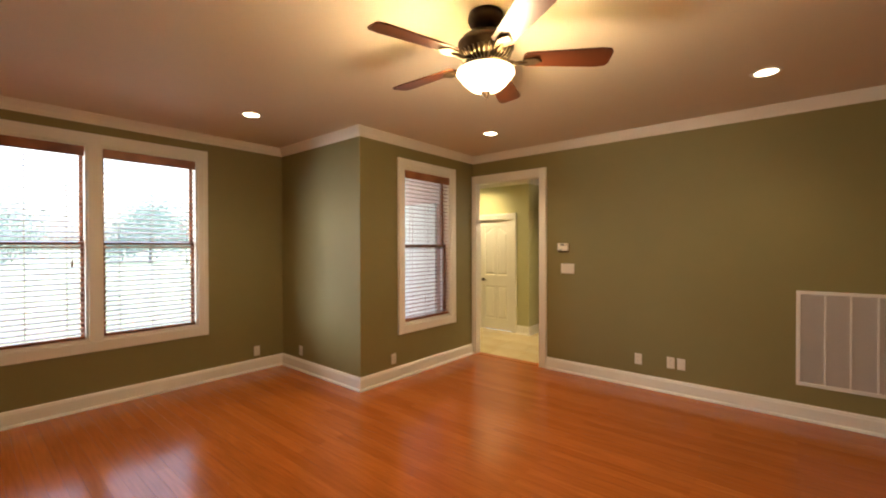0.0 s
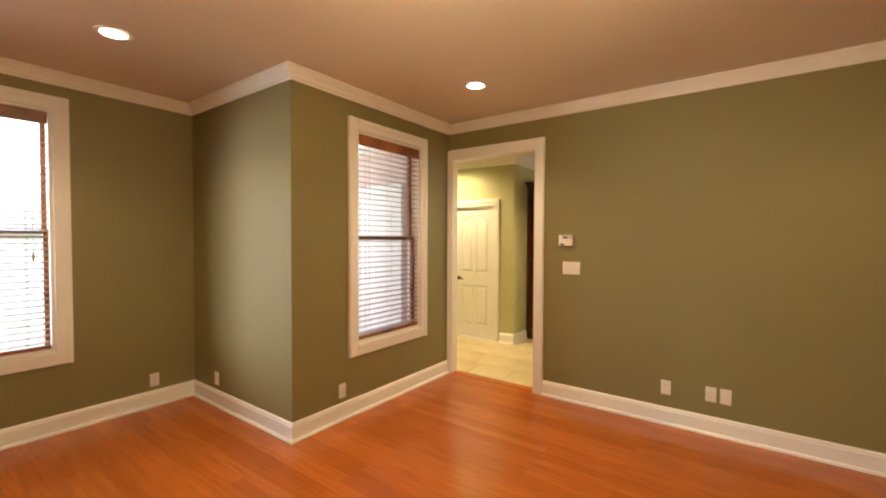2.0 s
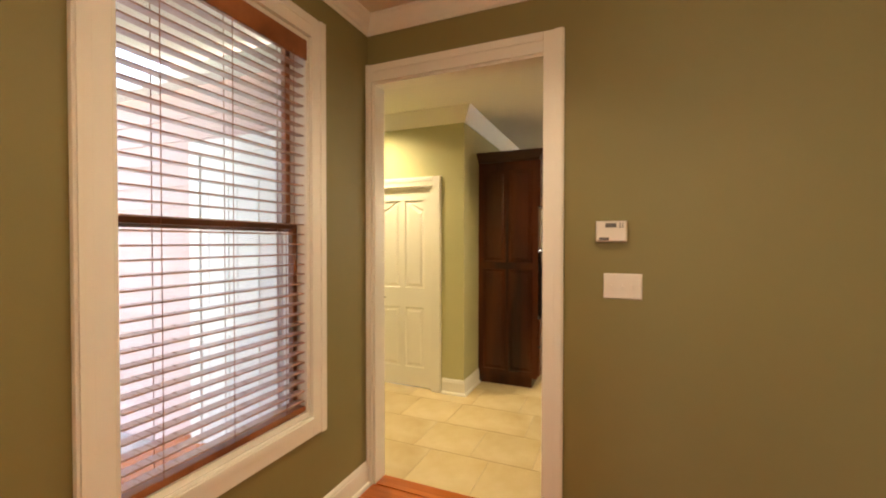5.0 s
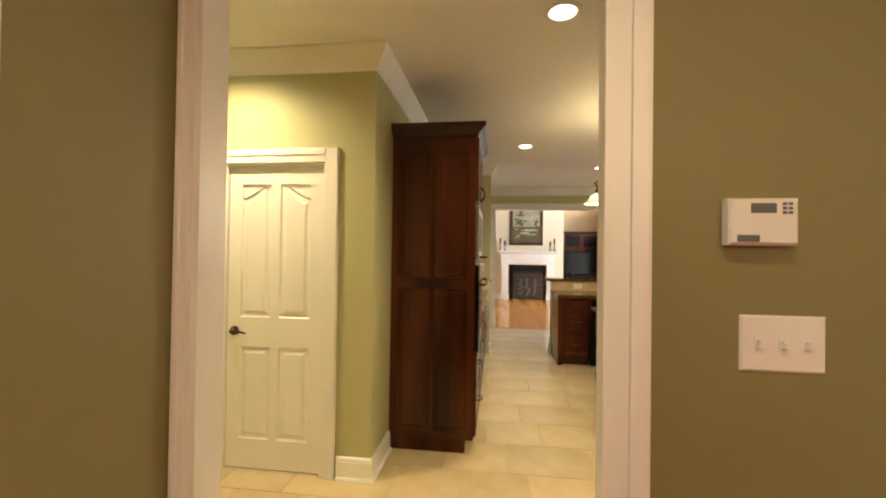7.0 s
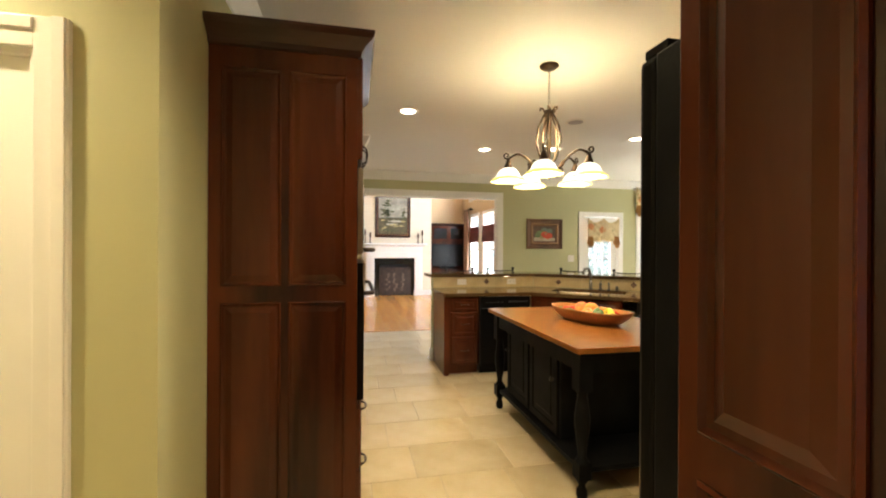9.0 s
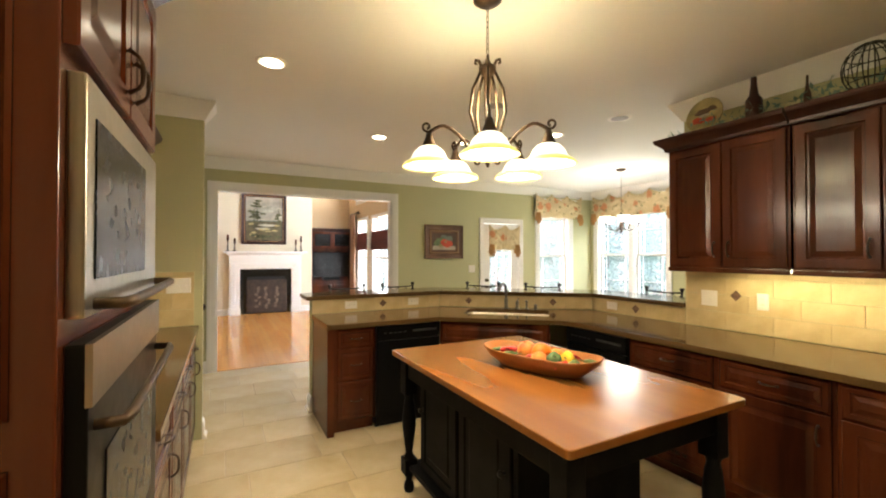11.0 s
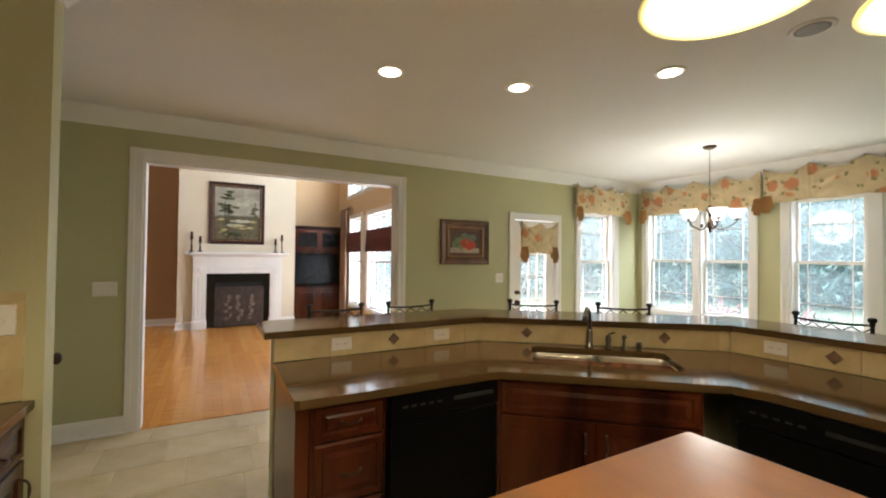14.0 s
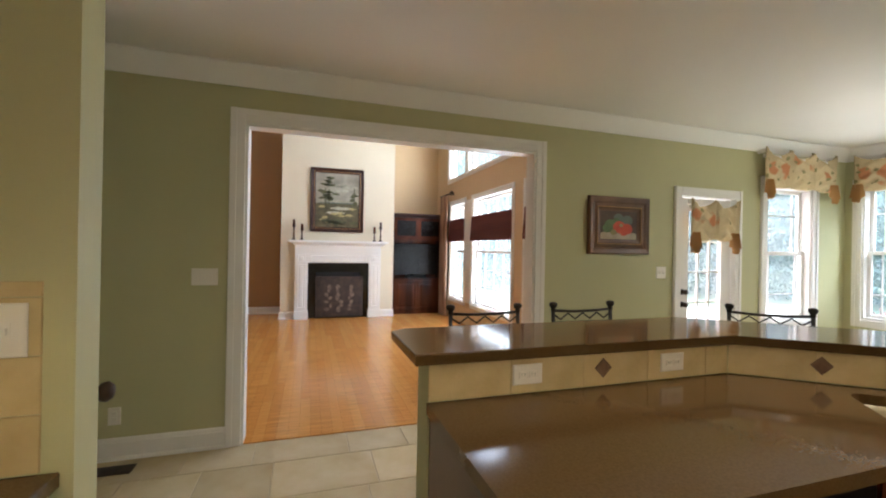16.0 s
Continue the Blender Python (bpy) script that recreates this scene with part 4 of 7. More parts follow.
for k in range(5):
    rot = pose(0, 0, 0, 0, 0, FAN_START + 72 * k)
    bm = bmesh.new()
    outline = [(0.22, -0.055), (0.60, -0.075), (0.645, -0.068), (0.66, -0.045), (0.66, 0.045), (0.645, 0.068), (0.60, 0.075), (0.22, 0.055), (0.20, 0.035), (0.20, -0.035)]
    prism(bm, outline, -0.004, 0.004, 0.001)
    part("blade", bm, "walnut", f, at=rot @ pose(0, 0, -0.300, -12))
    bm = bmesh.new()
    tube(bm, [(0.10, 0, -0.305), (0.16, 0.0, -0.322), (0.22, 0, -0.314)], 0.010, 6)
    prism(bm, [(0.195, -0.03), (0.26, -0.038), (0.30, 0), (0.26, 0.038), (0.195, 0.03)], -0.318, -0.311)
    part("blade_iron", bm, "bronze", f, at=rot)
lamp(FAN[0], FAN[1], 2.17, 5.4, KELVIN_WARM, 0.12)
for a in (90, 210, 330):
    lamp(FAN[0] + 0.21 * math.cos(radians(a)), FAN[1] + 0.21 * math.sin(radians(a)), 2.43, 1.3, (1.0, 0.72, 0.32), 0.05)

# ---- cabinetry ----
def pull(parent, x, z, y=-0.022, vertical=False, size=0.10, bow=0.028, label="bronze pull"):
    bm = bmesh.new()
    pts = []
    for k in range(9):
        u = k / 8 * 2 - 1
        o = bow * (1 - u ** 4)
        pts.append((x, y - o, z + u * size / 2) if vertical else (x + u * size / 2, y - o, z))
    tube(bm, pts, size * 0.045, 6, taper=[1.5, 1, 1, 1.2, 1.4, 1.2, 1, 1, 1.5])
    return part("handle", bm, "bronze", parent, label)


def front(parent, kind_, x, z, w, h, wood="cherry", label="", handle=None):
    """A raised-panel door or drawer front in a cabinet whose carcass face is y = 0; handle: (x, z, vertical, size) or None."""
    bm = bmesh.new()
    if kind_ == "door":
        loops = [(0, 0.016), (0.004, 0.020), (0.055, 0.020), (0.060, 0.012), (0.072, 0.012), (0.100, 0.019)]
    else:
        e = min(0.032, h * 0.2)
        loops = [(0, 0.012), (0.010, 0.020), (e, 0.020), (e + 0.006, 0.012), (e + 0.012, 0.012), (e + 0.034 if h > 0.16 else e + 0.022, 0.018)]
    nested(bm, w - 0.006, h - 0.006, loops, x + 0.003, z + 0.003)
    d = part(kind_, bm, wood, parent, label)
    if handle:
        pull(d, *handle[:2], vertical=handle[2], size=handle[3])
    return d


def carcass(parent, w, d, z0, z1, toe=0.10, wood="cherry"):
    bm = bmesh.new()
    box(bm, 0, w, 0, d, z0, z1, bev=0.002)
    if toe:
        box(bm, 0, w, 0.07, d, z0 - toe, z0)
    return part("body", bm, wood, parent)


CORNICE = [(0, -0.005), (0.012, 0), (0.016, 0.020), (0.035, 0.040), (0.062, 0.062), (0.070, 0.080), (0.070, 0.092), (0, 0.092)]
BASES = "kitchen base cabinets"
UPPERS = "kitchen wall cabinets"


def base_cabinet(label, m, w, d, layout, group=BASES):
    """layout: rows from the top of (kind, height, columns)."""
    c = thing("base_cabinet", label, "kitchen cabinet", m, group)
    carcass(c, w, d, 0.10, 0.875)
    z = 0.865
    for kind_, h, cols in layout:
        z -= h
        for k in range(cols):
            x, ww = 0.015 + (w - 0.03) * k / cols, (w - 0.03) / cols
            if kind_ == "drawer":
                front(c, "drawer", x, z, ww, h, handle=None if ww < 0.0 else (x + ww / 2, z + h / 2, False, 0.09))
            elif kind_ == "panel":
                front(c, "drawer", x, z, ww, h)
            else:
                hx = x + (ww - 0.05 if (k == 0 and cols > 1) or cols == 1 else 0.05)
                front(c, "door", x, z, ww, h, handle=(hx, z + h - 0.11, True, 0.10))
    return c


def wall_cabinet(label, m, w, d, z0, z1, cols, ends=(False, False)):
    c = thing("wall_cabinet", label, "kitchen cabinet", m, UPPERS)
    carcass(c, w, d, z0, z1, 0)
    for k in range(cols):
        x, ww = 0.01 + (w - 0.02) * k / cols, (w - 0.02) / cols
        hx = x + (ww - 0.045 if k % 2 == 0 else 0.045)
        front(c, "door", x, z0 + 0.01, ww, z1 - z0 - 0.03, handle=(hx, z0 + 0.13, True, 0.10))
    pts = [(-0.0, d if ends[0] else 0.0), (0, -0.022), (w, -0.022), (w, d if ends[1] else 0.0)]
    if not ends[0]:
        pts = pts[1:]
    if not ends[1]:
        pts = pts[:-1]
    bm = run_profile(bmesh.new(), [(x, y, z1 - 0.01) for x, y in pts], CORNICE)
    box(bm, 0, w, -0.02, d, z1, z1 + 0.08)
    part("cornice", bm, "cherry_dark", c)
    part("light_rail", new_box(0, w, -0.020, 0.0, z0 - 0.03, z0, bev=0.004), "cherry", c)
    return c


def dishwasher(m):
    d = thing("dishwasher", "black built-in dishwasher under the brown stone worktop", "dishwasher", m, "dishwashers")
    part("body", new_box(0.003, 0.597, 0.0, 0.58, 0.02, 0.87), "black_gloss", d)
    part("door", new_box(0.003, 0.597, -0.030, 0.0, 0.11, 0.735, bev=0.004), "black_gloss", d)
    part("control_panel", new_box(0.003, 0.597, -0.036, 0.0, 0.745, 0.868, bev=0.006), "black_gloss", d)
    part("handle", new_box(0.33, 0.56, -0.048, -0.036, 0.800, 0.818, bev=0.004), "button", d, "dark latch bar")
    for k in range(5):
        part("button", new_box(0.06 + k * 0.045, 0.085 + k * 0.045, -0.038, -0.036, 0.80, 0.810), "button", d)
    part("toe_kick", new_box(0.003, 0.597, 0.03, 0.04, 0.0, 0.10), "black_paint", d)


DB = math.degrees(math.atan2(-0.664, 0.748))
BF = (0.515, 10.575)     # left end of the sink front
# peninsula, first stretch
base_cabinet("cherry drawer base cabinet at the open end of the peninsula", pose(-0.415, 10.60, 0), 0.345, 0.60, [("drawer", 0.16, 1), ("drawer", 0.27, 1), ("drawer", 0.32, 1)])
dishwasher(pose(-0.065, 10.60, 0))
# sink front
base_cabinet("cherry sink base cabinet set across the corner", pose(BF[0] + 0.03, BF[1] + 0.01, 0, 0, 0, DB), 0.98, 0.45, [("panel", 0.18, 1), ("door", 0.57, 2)])
# right-hand run, facing into the kitchen
dishwasher(pose(1.41, 9.846, 0, 0, 0, -90))
for y, w in ((9.243, 0.605), (8.636, 0.55), (8.084, 0.60), (7.482, 0.60)):
    base_cabinet("cherry base cabinet with one drawer over one door", pose(1.41, y, 0, 0, 0, -90), w, 0.68, [("drawer", 0.17, 1), ("door", 0.59, 1)])
part_panel = solo("end_panel", new_box(-0.475, -0.418, 10.59, 11.228, 0.0, 0.875, bev=0.002), "cherry", "cherry finishing panel on the peninsula end", "cabinet panel")

# knee wall under the raised bar
KNEE = [(-0.48, 11.231), (0.87, 11.231), (2.11, 10.229), (2.11, 9.262), (2.24, 9.262), (2.24, 10.29), (0.915, 11.36), (-0.48, 11.36)]
structure("wall_knee", prism(bmesh.new(), KNEE, 0, 1.048), "sage", "low wall carrying the raised bar")
structure("baseboard", run_profile(bmesh.new(), [(-0.418, 11.231, 0), (-0.48, 11.231, 0), (-0.48, 11.36, 0), (0.915, 11.36, 0), (2.24, 10.29, 0), (2.24, 9.27, 0)][1:], [(-o, u) for o, u in BASE]), "trim", "white moulded baseboard")

# stone tops
bm = prism(bmesh.new(), [(-0.535, 11.195), (0.86, 11.195), (2.085, 10.205), (2.085, 9.262), (2.53, 9.262), (2.53, 10.42), (1.02, 11.65), (-0.47, 11.65), (-0.535, 11.60)], 1.048, 1.086, 0.008)
solo("countertop", bm, "stone", "polished brown quartz raised bar top on the low wall", "countertop")


def rounded(cx, cy, lx, ly, r, ang, n=5):
    out = []
    c, s = math.cos(ang), math.sin(ang)
    for qx, qy, a0 in ((1, -1, -90), (1, 1, 0), (-1, 1, 90), (-1, -1, 180)):
        for k in range(n + 1):
            a = radians(a0 + 90 * k / n)
            x, y = qx * (lx - r) + r * math.cos(a), qy * (ly - r) + r * math.sin(a)
            out.append((cx + c * x - s * y, cy + s * x + c * y))
    return out


SINK, SA = (1.235, 10.50), radians(DB)


def slab_with_hole(outline, hole, z0, z1):
    bm = bmesh.new()
    loops = []
    for pts in (outline, hole):
        vs = [bm.verts.new((x, y, z1)) for x, y in pts]
        loops.append(vs)
        for k in range(len(vs)):
            bm.edges.new((vs[k], vs[(k + 1) % len(vs)]))
    bmesh.ops.triangle_fill(bm, edges=bm.edges[:], use_beauty=True)
    top = bm.faces[:]
    low = {v: bm.verts.new((v.co.x, v.co.y, z0)) for vs in loops for v in vs}
    for f in top:
        bm.faces.new([low[v] for v in reversed(f.verts)])
    for vs in loops:
        for k in range(len(vs)):
            a, b = vs[k], vs[(k + 1) % len(vs)]
            bm.faces.new((a, b, low[b], low[a]))
    return bm


TOP = [(-0.485, 10.555), (-0.465, 10.54), (0.505, 10.53), (1.325, 9.835), (1.365, 9.70), (1.365, 6.9), (2.108, 6.9), (2.108, 10.227), (0.869, 11.229), (-0.485, 11.229)]
solo("worktop", slab_with_hole(TOP, rounded(*SINK, 0.40, 0.215, 0.06, SA), 0.877, 0.915), "stone", "polished brown quartz worktop on the cherry cabinets", "countertop")

# sink and taps
s = thing("kitchen_sink", "double-bowl stainless steel undermount sink in brown quartz", "kitchen sink", pose(SINK[0], SINK[1], 0.876, 0, 0, DB))
for x0, name in ((-0.20, "bowl"), (0.20, "bowl")):
    bm = bmesh.new()
    rings = []
    for inset, z in ((-0.012, 0.0), (0, 0.0), (0.004, -0.02), (0.014, -0.17), (0.05, -0.185)):
        rings.append([bm.verts.new((x, y, z)) for x, y in rounded(x0, 0, 0.192 - inset, 0.208 - inset, 0.05, 0)])
    for a, b in zip(rings, rings[1:]):
        for k in range(len(a)):
            bm.faces.new((a[k], a[(k + 1) % len(a)], b[(k + 1) % len(b)], b[k])).smooth = True
    bm.faces.new(rings[-1])
    bowl = part(name, bm, "steel", s)
    bm = bmesh.new()
    lathe(bm, [(0, -0.184), (0.04, -0.184), (0.042, -0.180), (0.03, -0.179), (0, -0.181)], x0, 0, 16)
    part("drain", bm, "steel", bowl)
t = thing("kitchen_tap", "brushed steel gooseneck kitchen tap beside the sink", "tap", pose(SINK[0] + 0.27 * 0.664 - 0.02, SINK[1] + 0.27 * 0.748 + 0.02, 0.915, 0, 0, DB))
bm = bmesh.new()
lathe(bm, [(0, 0), (0.028, 0), (0.028, 0.008), (0.020, 0.02), (0.019, 0.10), (0.015, 0.115), (0, 0.115)], 0, 0, 16)
part("base", bm, "tap_metal", t)
bm = bmesh.new()
tube(bm, [(0, 0, 0.10), (0, 0, 0.19), (-0.005, -0.02, 0.235), (-0.02, -0.055, 0.262), (-0.03, -0.10, 0.268), (-0.04, -0.15, 0.25), (-0.05, -0.18, 0.225)], 0.012, 10)
part("spout", bm, "tap_metal", t)
bm = bmesh.new()
tube(bm, [(-0.046, -0.170, 0.235), (-0.054, -0.195, 0.20)], 0.016, 10)
part("spray_head", bm, "tap_metal", t)
for dx, nm, prof in ((0.115, "tap_lever", [(0, 0), (0.024, 0), (0.022, 0.01), (0.016, 0.03), (0.020, 0.06), (0.015, 0.085), (0, 0.09)]),
                     (0.21, "soap_dispenser", [(0, 0), (0.020, 0), (0.018, 0.01), (0.010, 0.03), (0.010, 0.07), (0.016, 0.075), (0.012, 0.09), (0, 0.09)]),
                     (0.30, "air_gap", [(0, 0), (0.018, 0), (0.017, 0.045), (0.012, 0.055), (0, 0.056)])):
    q = thing(nm, {"tap_lever": "brushed steel single-lever tap control on the worktop", "soap_dispenser": "brushed steel soap dispenser on the brown worktop", "air_gap": "small brushed steel cap on the brown worktop"}[nm],
              "kitchen fitting", t.matrix_world @ pose(dx, -0.01, 0))
    part("base", lathe(bmesh.new(), prof, 0, 0, 14), "tap_metal", q)
    if nm == "tap_lever":
        part("lever", tube(bmesh.new(), [(0, 0, 0.088), (0.01, -0.03, 0.105), (0.02, -0.09, 0.118)], 0.006, 8), "tap_metal", q)
    if nm == "soap_dispenser":
        part("nozzle", tube(bmesh.new(), [(0, 0, 0.085), (0, -0.03, 0.095), (0, -0.065, 0.088)], 0.006, 8), "tap_metal", q)

# raised table in the middle of the kitchen
tb = thing("island_table", "honey wood topped kitchen island table with black painted base", "kitchen island", pose(0.245, 8.93, 0))
TX, TY, TZ = 0.510, 0.775, 0.87
bm = prism(bmesh.new(), rounded(0, 0, TX, TY, 0.02, 0, 3), TZ - 0.032, TZ, 0.006)
part("tabletop", bm, "tabletop", tb, "honey-stained plank table top")
bm = bmesh.new()
for a in ((-TX + 0.09, TX - 0.09, -TY + 0.07, -TY + 0.095), (-TX + 0.09, TX - 0.09, TY - 0.095, TY - 0.07), (-TX + 0.06, -TX + 0.085, -TY + 0.1, TY - 0.1), (TX - 0.085, TX - 0.06, -TY + 0.1, TY - 0.1)):
    box(bm, *a, TZ - 0.155, TZ - 0.034, bev=0.003)
part("apron", bm, "black_paint", tb)
LEG = [(0, 0.0), (0.026, 0.0), (0.032, 0.02), (0.030, 0.05), (0.018, 0.075), (0.030, 0.10), (0.040, 0.115), (0.040, 0.21), (0.028, 0.225), (0.022, 0.245), (0.030, 0.30), (0.042, 0.40), (0.044, 0.46), (0.034, 0.54), (0.026, 0.585), (0.036, 0.605), (0.036, 0.62), (0, 0.62)]
for sx in (-1, 1):
    for sy in (-1, 1):
        bm = lathe(bmesh.new(), LEG, sx * (TX - 0.085), sy * (TY - 0.095), 20)
        x, y = sx * (TX - 0.085), sy * (TY - 0.095)
        box(bm, x - 0.042, x + 0.042, y - 0.042, y + 0.042, 0.61, TZ - 0.034, bev=0.003)
        box(bm, x - 0.040, x + 0.040, y - 0.040, y + 0.040, 0.115, 0.21, bev=0.004)
        part("leg", bm, "black_paint", tb, "turned black leg")
part("shelf", new_box(-TX + 0.07, TX - 0.07, -TY + 0.08, TY - 0.08, 0.145, 0.175, bev=0.004), "black_paint", tb)
part("cupboard", new_box(-TX + 0.13, TX - 0.13, -TY + 0.42, TY - 0.17, 0.177, TZ - 0.034, bev=0.003), "black_paint", tb)
for sx in (-1, 1):
    for k in range(2):
        bm = bmesh.new()
        nested(bm, 0.43, 0.62, [(0, 0.014), (0.004, 0.018), (0.05, 0.018), (0.058, 0.010), (0.09, 0.010), (0.10, 0.015)])
        y0 = -TY + 0.45 + k * 0.46
        d = part("door", bm, "black_paint", tb, at=pose(sx * (TX - 0.13), y0 if sx > 0 else y0 + 0.43, 0.19, 0, 0, 90 if sx > 0 else -90))
        part("knob", lathe(bmesh.new(), [(0, 0), (0.008, 0), (0.008, 0.012), (0.016, 0.02), (0.012, 0.03), (0, 0.032)], 0, 0, 10), "iron", d, at=pose(0.39 if k == 0 else 0.04, -0.018, 0.36, 90))

# dough bowl with fruit and peppers
B0 = thing("dough_bowl", "long carved wooden dough bowl standing on the island table", "bowl", pose(0.268, 8.905, TZ, 0, 0, -71))
bm = bmesh.new()
rings = []
for lx, ly, z in ((0.20, 0.07, 0.004), (0.235, 0.095, 0.010), (0.30, 0.132, 0.055), (0.325, 0.150, 0.088), (0.330, 0.152, 0.096), (0.322, 0.145, 0.097), (0.300, 0.126, 0.075), (0.25, 0.09, 0.030), (0.20, 0.06, 0.022)):
    rg = []
    for k in range(36):
        a = math.tau * k / 36
        c, sn = math.cos(a), math.sin(a)
        x = lx * math.copysign(abs(c) ** 0.62, c)
        y = ly * math.copysign(abs(sn) ** 0.75, sn)
        lift = 0.022 * max(0, abs(x) / 0.33 - 0.6) * (z / 0.096)
        rg.append(bm.verts.new((x, y, z + lift)))
    rings.append(rg)
for a, b in zip(rings, rings[1:]):
    for k in range(36):
        bm.faces.new((a[k], a[(k + 1) % 36], b[(k + 1) % 36], b[k])).smooth = True
bm.faces.new(rings[0][::-1])
bm.faces.new(rings[-1])
part("shell", bm, "bowl_wood", B0)
for nm, col, col2 in (("orange", (0.80, 0.21, 0.012), (0.70, 0.15, 0.010)), ("apple", (0.50, 0.045, 0.018), (0.66, 0.30, 0.06)), ("chilli", (0.55, 0.02, 0.015), (0.35, 0.01, 0.01)), ("yellow_pepper", (0.85, 0.55, 0.03), (0.7, 0.4, 0.02)), ("green", (0.05, 0.11, 0.03), (0.10, 0.16, 0.05))):
    M[nm] = material(nm + "_skin", col, 0.3, color2=col2, scale=14)


def fruit(name, label, mat, x, y, z, r, kind_="round", rz=0.0, tilt=0.0):
    m = B0.matrix_world @ pose(x, y, z, tilt, 0, rz)
    r *= 1.12 if kind_ != "chilli" else 1.35
    f = thing(name, label, "fruit" if kind_ == "round" else "vegetable", m)
    bm = bmesh.new()
    if kind_ == "round":
        prof = [(0.001, -r * 0.92)] + [(r * math.cos(a), r * 0.94 * math.sin(a)) for a in (radians(d) for d in range(-70, 71, 20))] + [(r * 0.12, r * 0.86), (0.001, r * 0.80)]
        lathe(bm, prof, 0, 0, 18, wave=lambda a: 0.015 * math.sin(5 * a))
        part("flesh", bm, mat, f)
        part("stalk", tube(bmesh.new(), [(0, 0, r * 0.78), (0.003, 0, r * 1.1)], 0.0018, 5), "bark", f)
    elif kind_ == "pepper":
        lathe(bm, [(0.002, -r * 1.3), (r * 0.5, -r * 1.2), (r * 0.75, -r * 0.5), (r * 0.95, r * 0.4), (r * 0.8, r * 0.9), (r * 0.25, r * 0.95), (0.002, r * 0.8)], 0, 0, 20, wave=lambda a: 0.10 * math.cos(4 * a))
        part("flesh", bm, mat, f)
        part("stalk", tube(bmesh.new(), [(0, 0, r * 0.8), (0.004, 0, r * 1.35)], 0.004, 6), "green", f)
    else:
        pts = [(0.0, 0, 0), (r * 0.8, 0, r * 0.15), (r * 1.7, 0, r * 0.1), (r * 2.6, 0, -r * 0.25)]
        tube(bm, pts, r * 0.38, 8, taper=[0.7, 1, 0.75, 0.12])
        part("flesh", bm, mat, f)
        part("stalk", tube(bmesh.new(), [(-0.025, 0, 0.004), (0.0, 0, 0)], 0.003, 5), "green", f)


fruit("orange", "ripe orange lying in the carved wooden bowl", "orange", 0.015, -0.005, 0.095, 0.047)
fruit("apple", "red and yellow apple lying in the carved wooden bowl", "apple", -0.085, 0.010, 0.090, 0.046, tilt=25)
fruit("apple", "red and yellow apple lying beside the orange", "apple", 0.040, -0.072, 0.072, 0.040, tilt=-30)
fruit("apple", "red apple lying at the back of the bowl", "chilli", -0.060, 0.075, 0.075, 0.036)
fruit("orange", "small orange leaning on other fruit", "orange", 0.075, 0.050, 0.075, 0.038)
fruit("bell_pepper", "yellow bell pepper lying in the carved bowl", "yellow_pepper", 0.150, 0.030, 0.075, 0.036, "pepper", 0, 70)
fruit("bell_pepper", "dark green pepper lying in the carved bowl", "green", 0.105, -0.045, 0.078, 0.034, "pepper", 40, 50)
fruit("bell_pepper", "dark green pepper lying near the bowl's rim", "green", 0.205, -0.030, 0.060, 0.028, "pepper", 90, 65)
random.seed(3)
for k in range(17):
    x = -0.21 + 0.026 * k + random.uniform(-0.02, 0.02)
    fruit("chilli_pepper", "small red chilli pepper lying in the carved bowl", "chilli" if k % 4 else "green", x, random.uniform(-0.07, 0.06), 0.062 + random.uniform(0, 0.02), 0.026, "chilli", random.uniform(0, 360), random.uniform(-15, 15))

# ---- left run: tall oven cabinet, base units, wall cabinets ----
def side_panels(parent, w, z0, z1, split, at):
    """Two columns of raised panels on the side of a tall cabinet, in the part's own frame."""
    for x in (0.05, w / 2 + 0.015):
        for a, b in ((z0 + 0.05, split - 0.035), (split + 0.035, z1 - 0.10)):
            bm = bmesh.new()
            ww = w / 2 - 0.065
            nested(bm, ww, b - a, [(0, 0.006), (0.006, 0.010), (0.014, 0.003), (0.022, 0.003), (0.045, 0.010)], x, a)
            part("panel", bm, "cherry", parent, at=at)


tall = thing("oven_cabinet", "tall cherry oven cabinet with panelled side and stepped cornice", "kitchen cabinet", pose(-1.43, 8.005, 0, 0, 0, 90))
TW, TD = 0.80, 0.608
bm = bmesh.new()
box(bm, 0, TW, 0, TD, 0.10, 2.265, bev=0.003)
box(bm, 0.02, TW, 0.06, TD, 0, 0.10)
part("body", bm, "cherry", tall)
side_panels(tall, TD, 0.10, 2.265, 1.21, pose(0.0, TD, 0, 0, 0, -90))
bm = run_profile(bmesh.new(), [(0, TD, 2.255), (0, 0, 2.255), (TW, 0, 2.255)], CORNICE)
box(bm, 0, TW, 0, TD, 2.266, 2.345)
part("cornice", bm, "cherry_dark", tall)
for k in range(2):
    front(tall, "door", 0.01 + k * 0.39, 1.80, 0.39, 0.46, handle=(0.36 + k * 0.08, 1.90, True, 0.10))
part("microwave", new_box(0.03, TW - 0.03, -0.025, 0.0, 1.38, 1.77, bev=0.004), "steel", tall, "stainless built-in microwave oven")
part("microwave_window", new_box(0.08, 0.56, -0.028, -0.024, 1.44, 1.71), "screen", tall)
part("oven", new_box(0.03, TW - 0.03, -0.030, 0.0, 0.72, 1.34, bev=0.004), "black_gloss", tall, "black built-in wall oven")
part("oven_window", new_box(0.14, TW - 0.14, -0.033, -0.029, 0.82, 1.13), "screen", tall)
part("control_panel", new_box(0.03, TW - 0.03, -0.036, -0.026, 1.24, 1.34), "steel", tall)
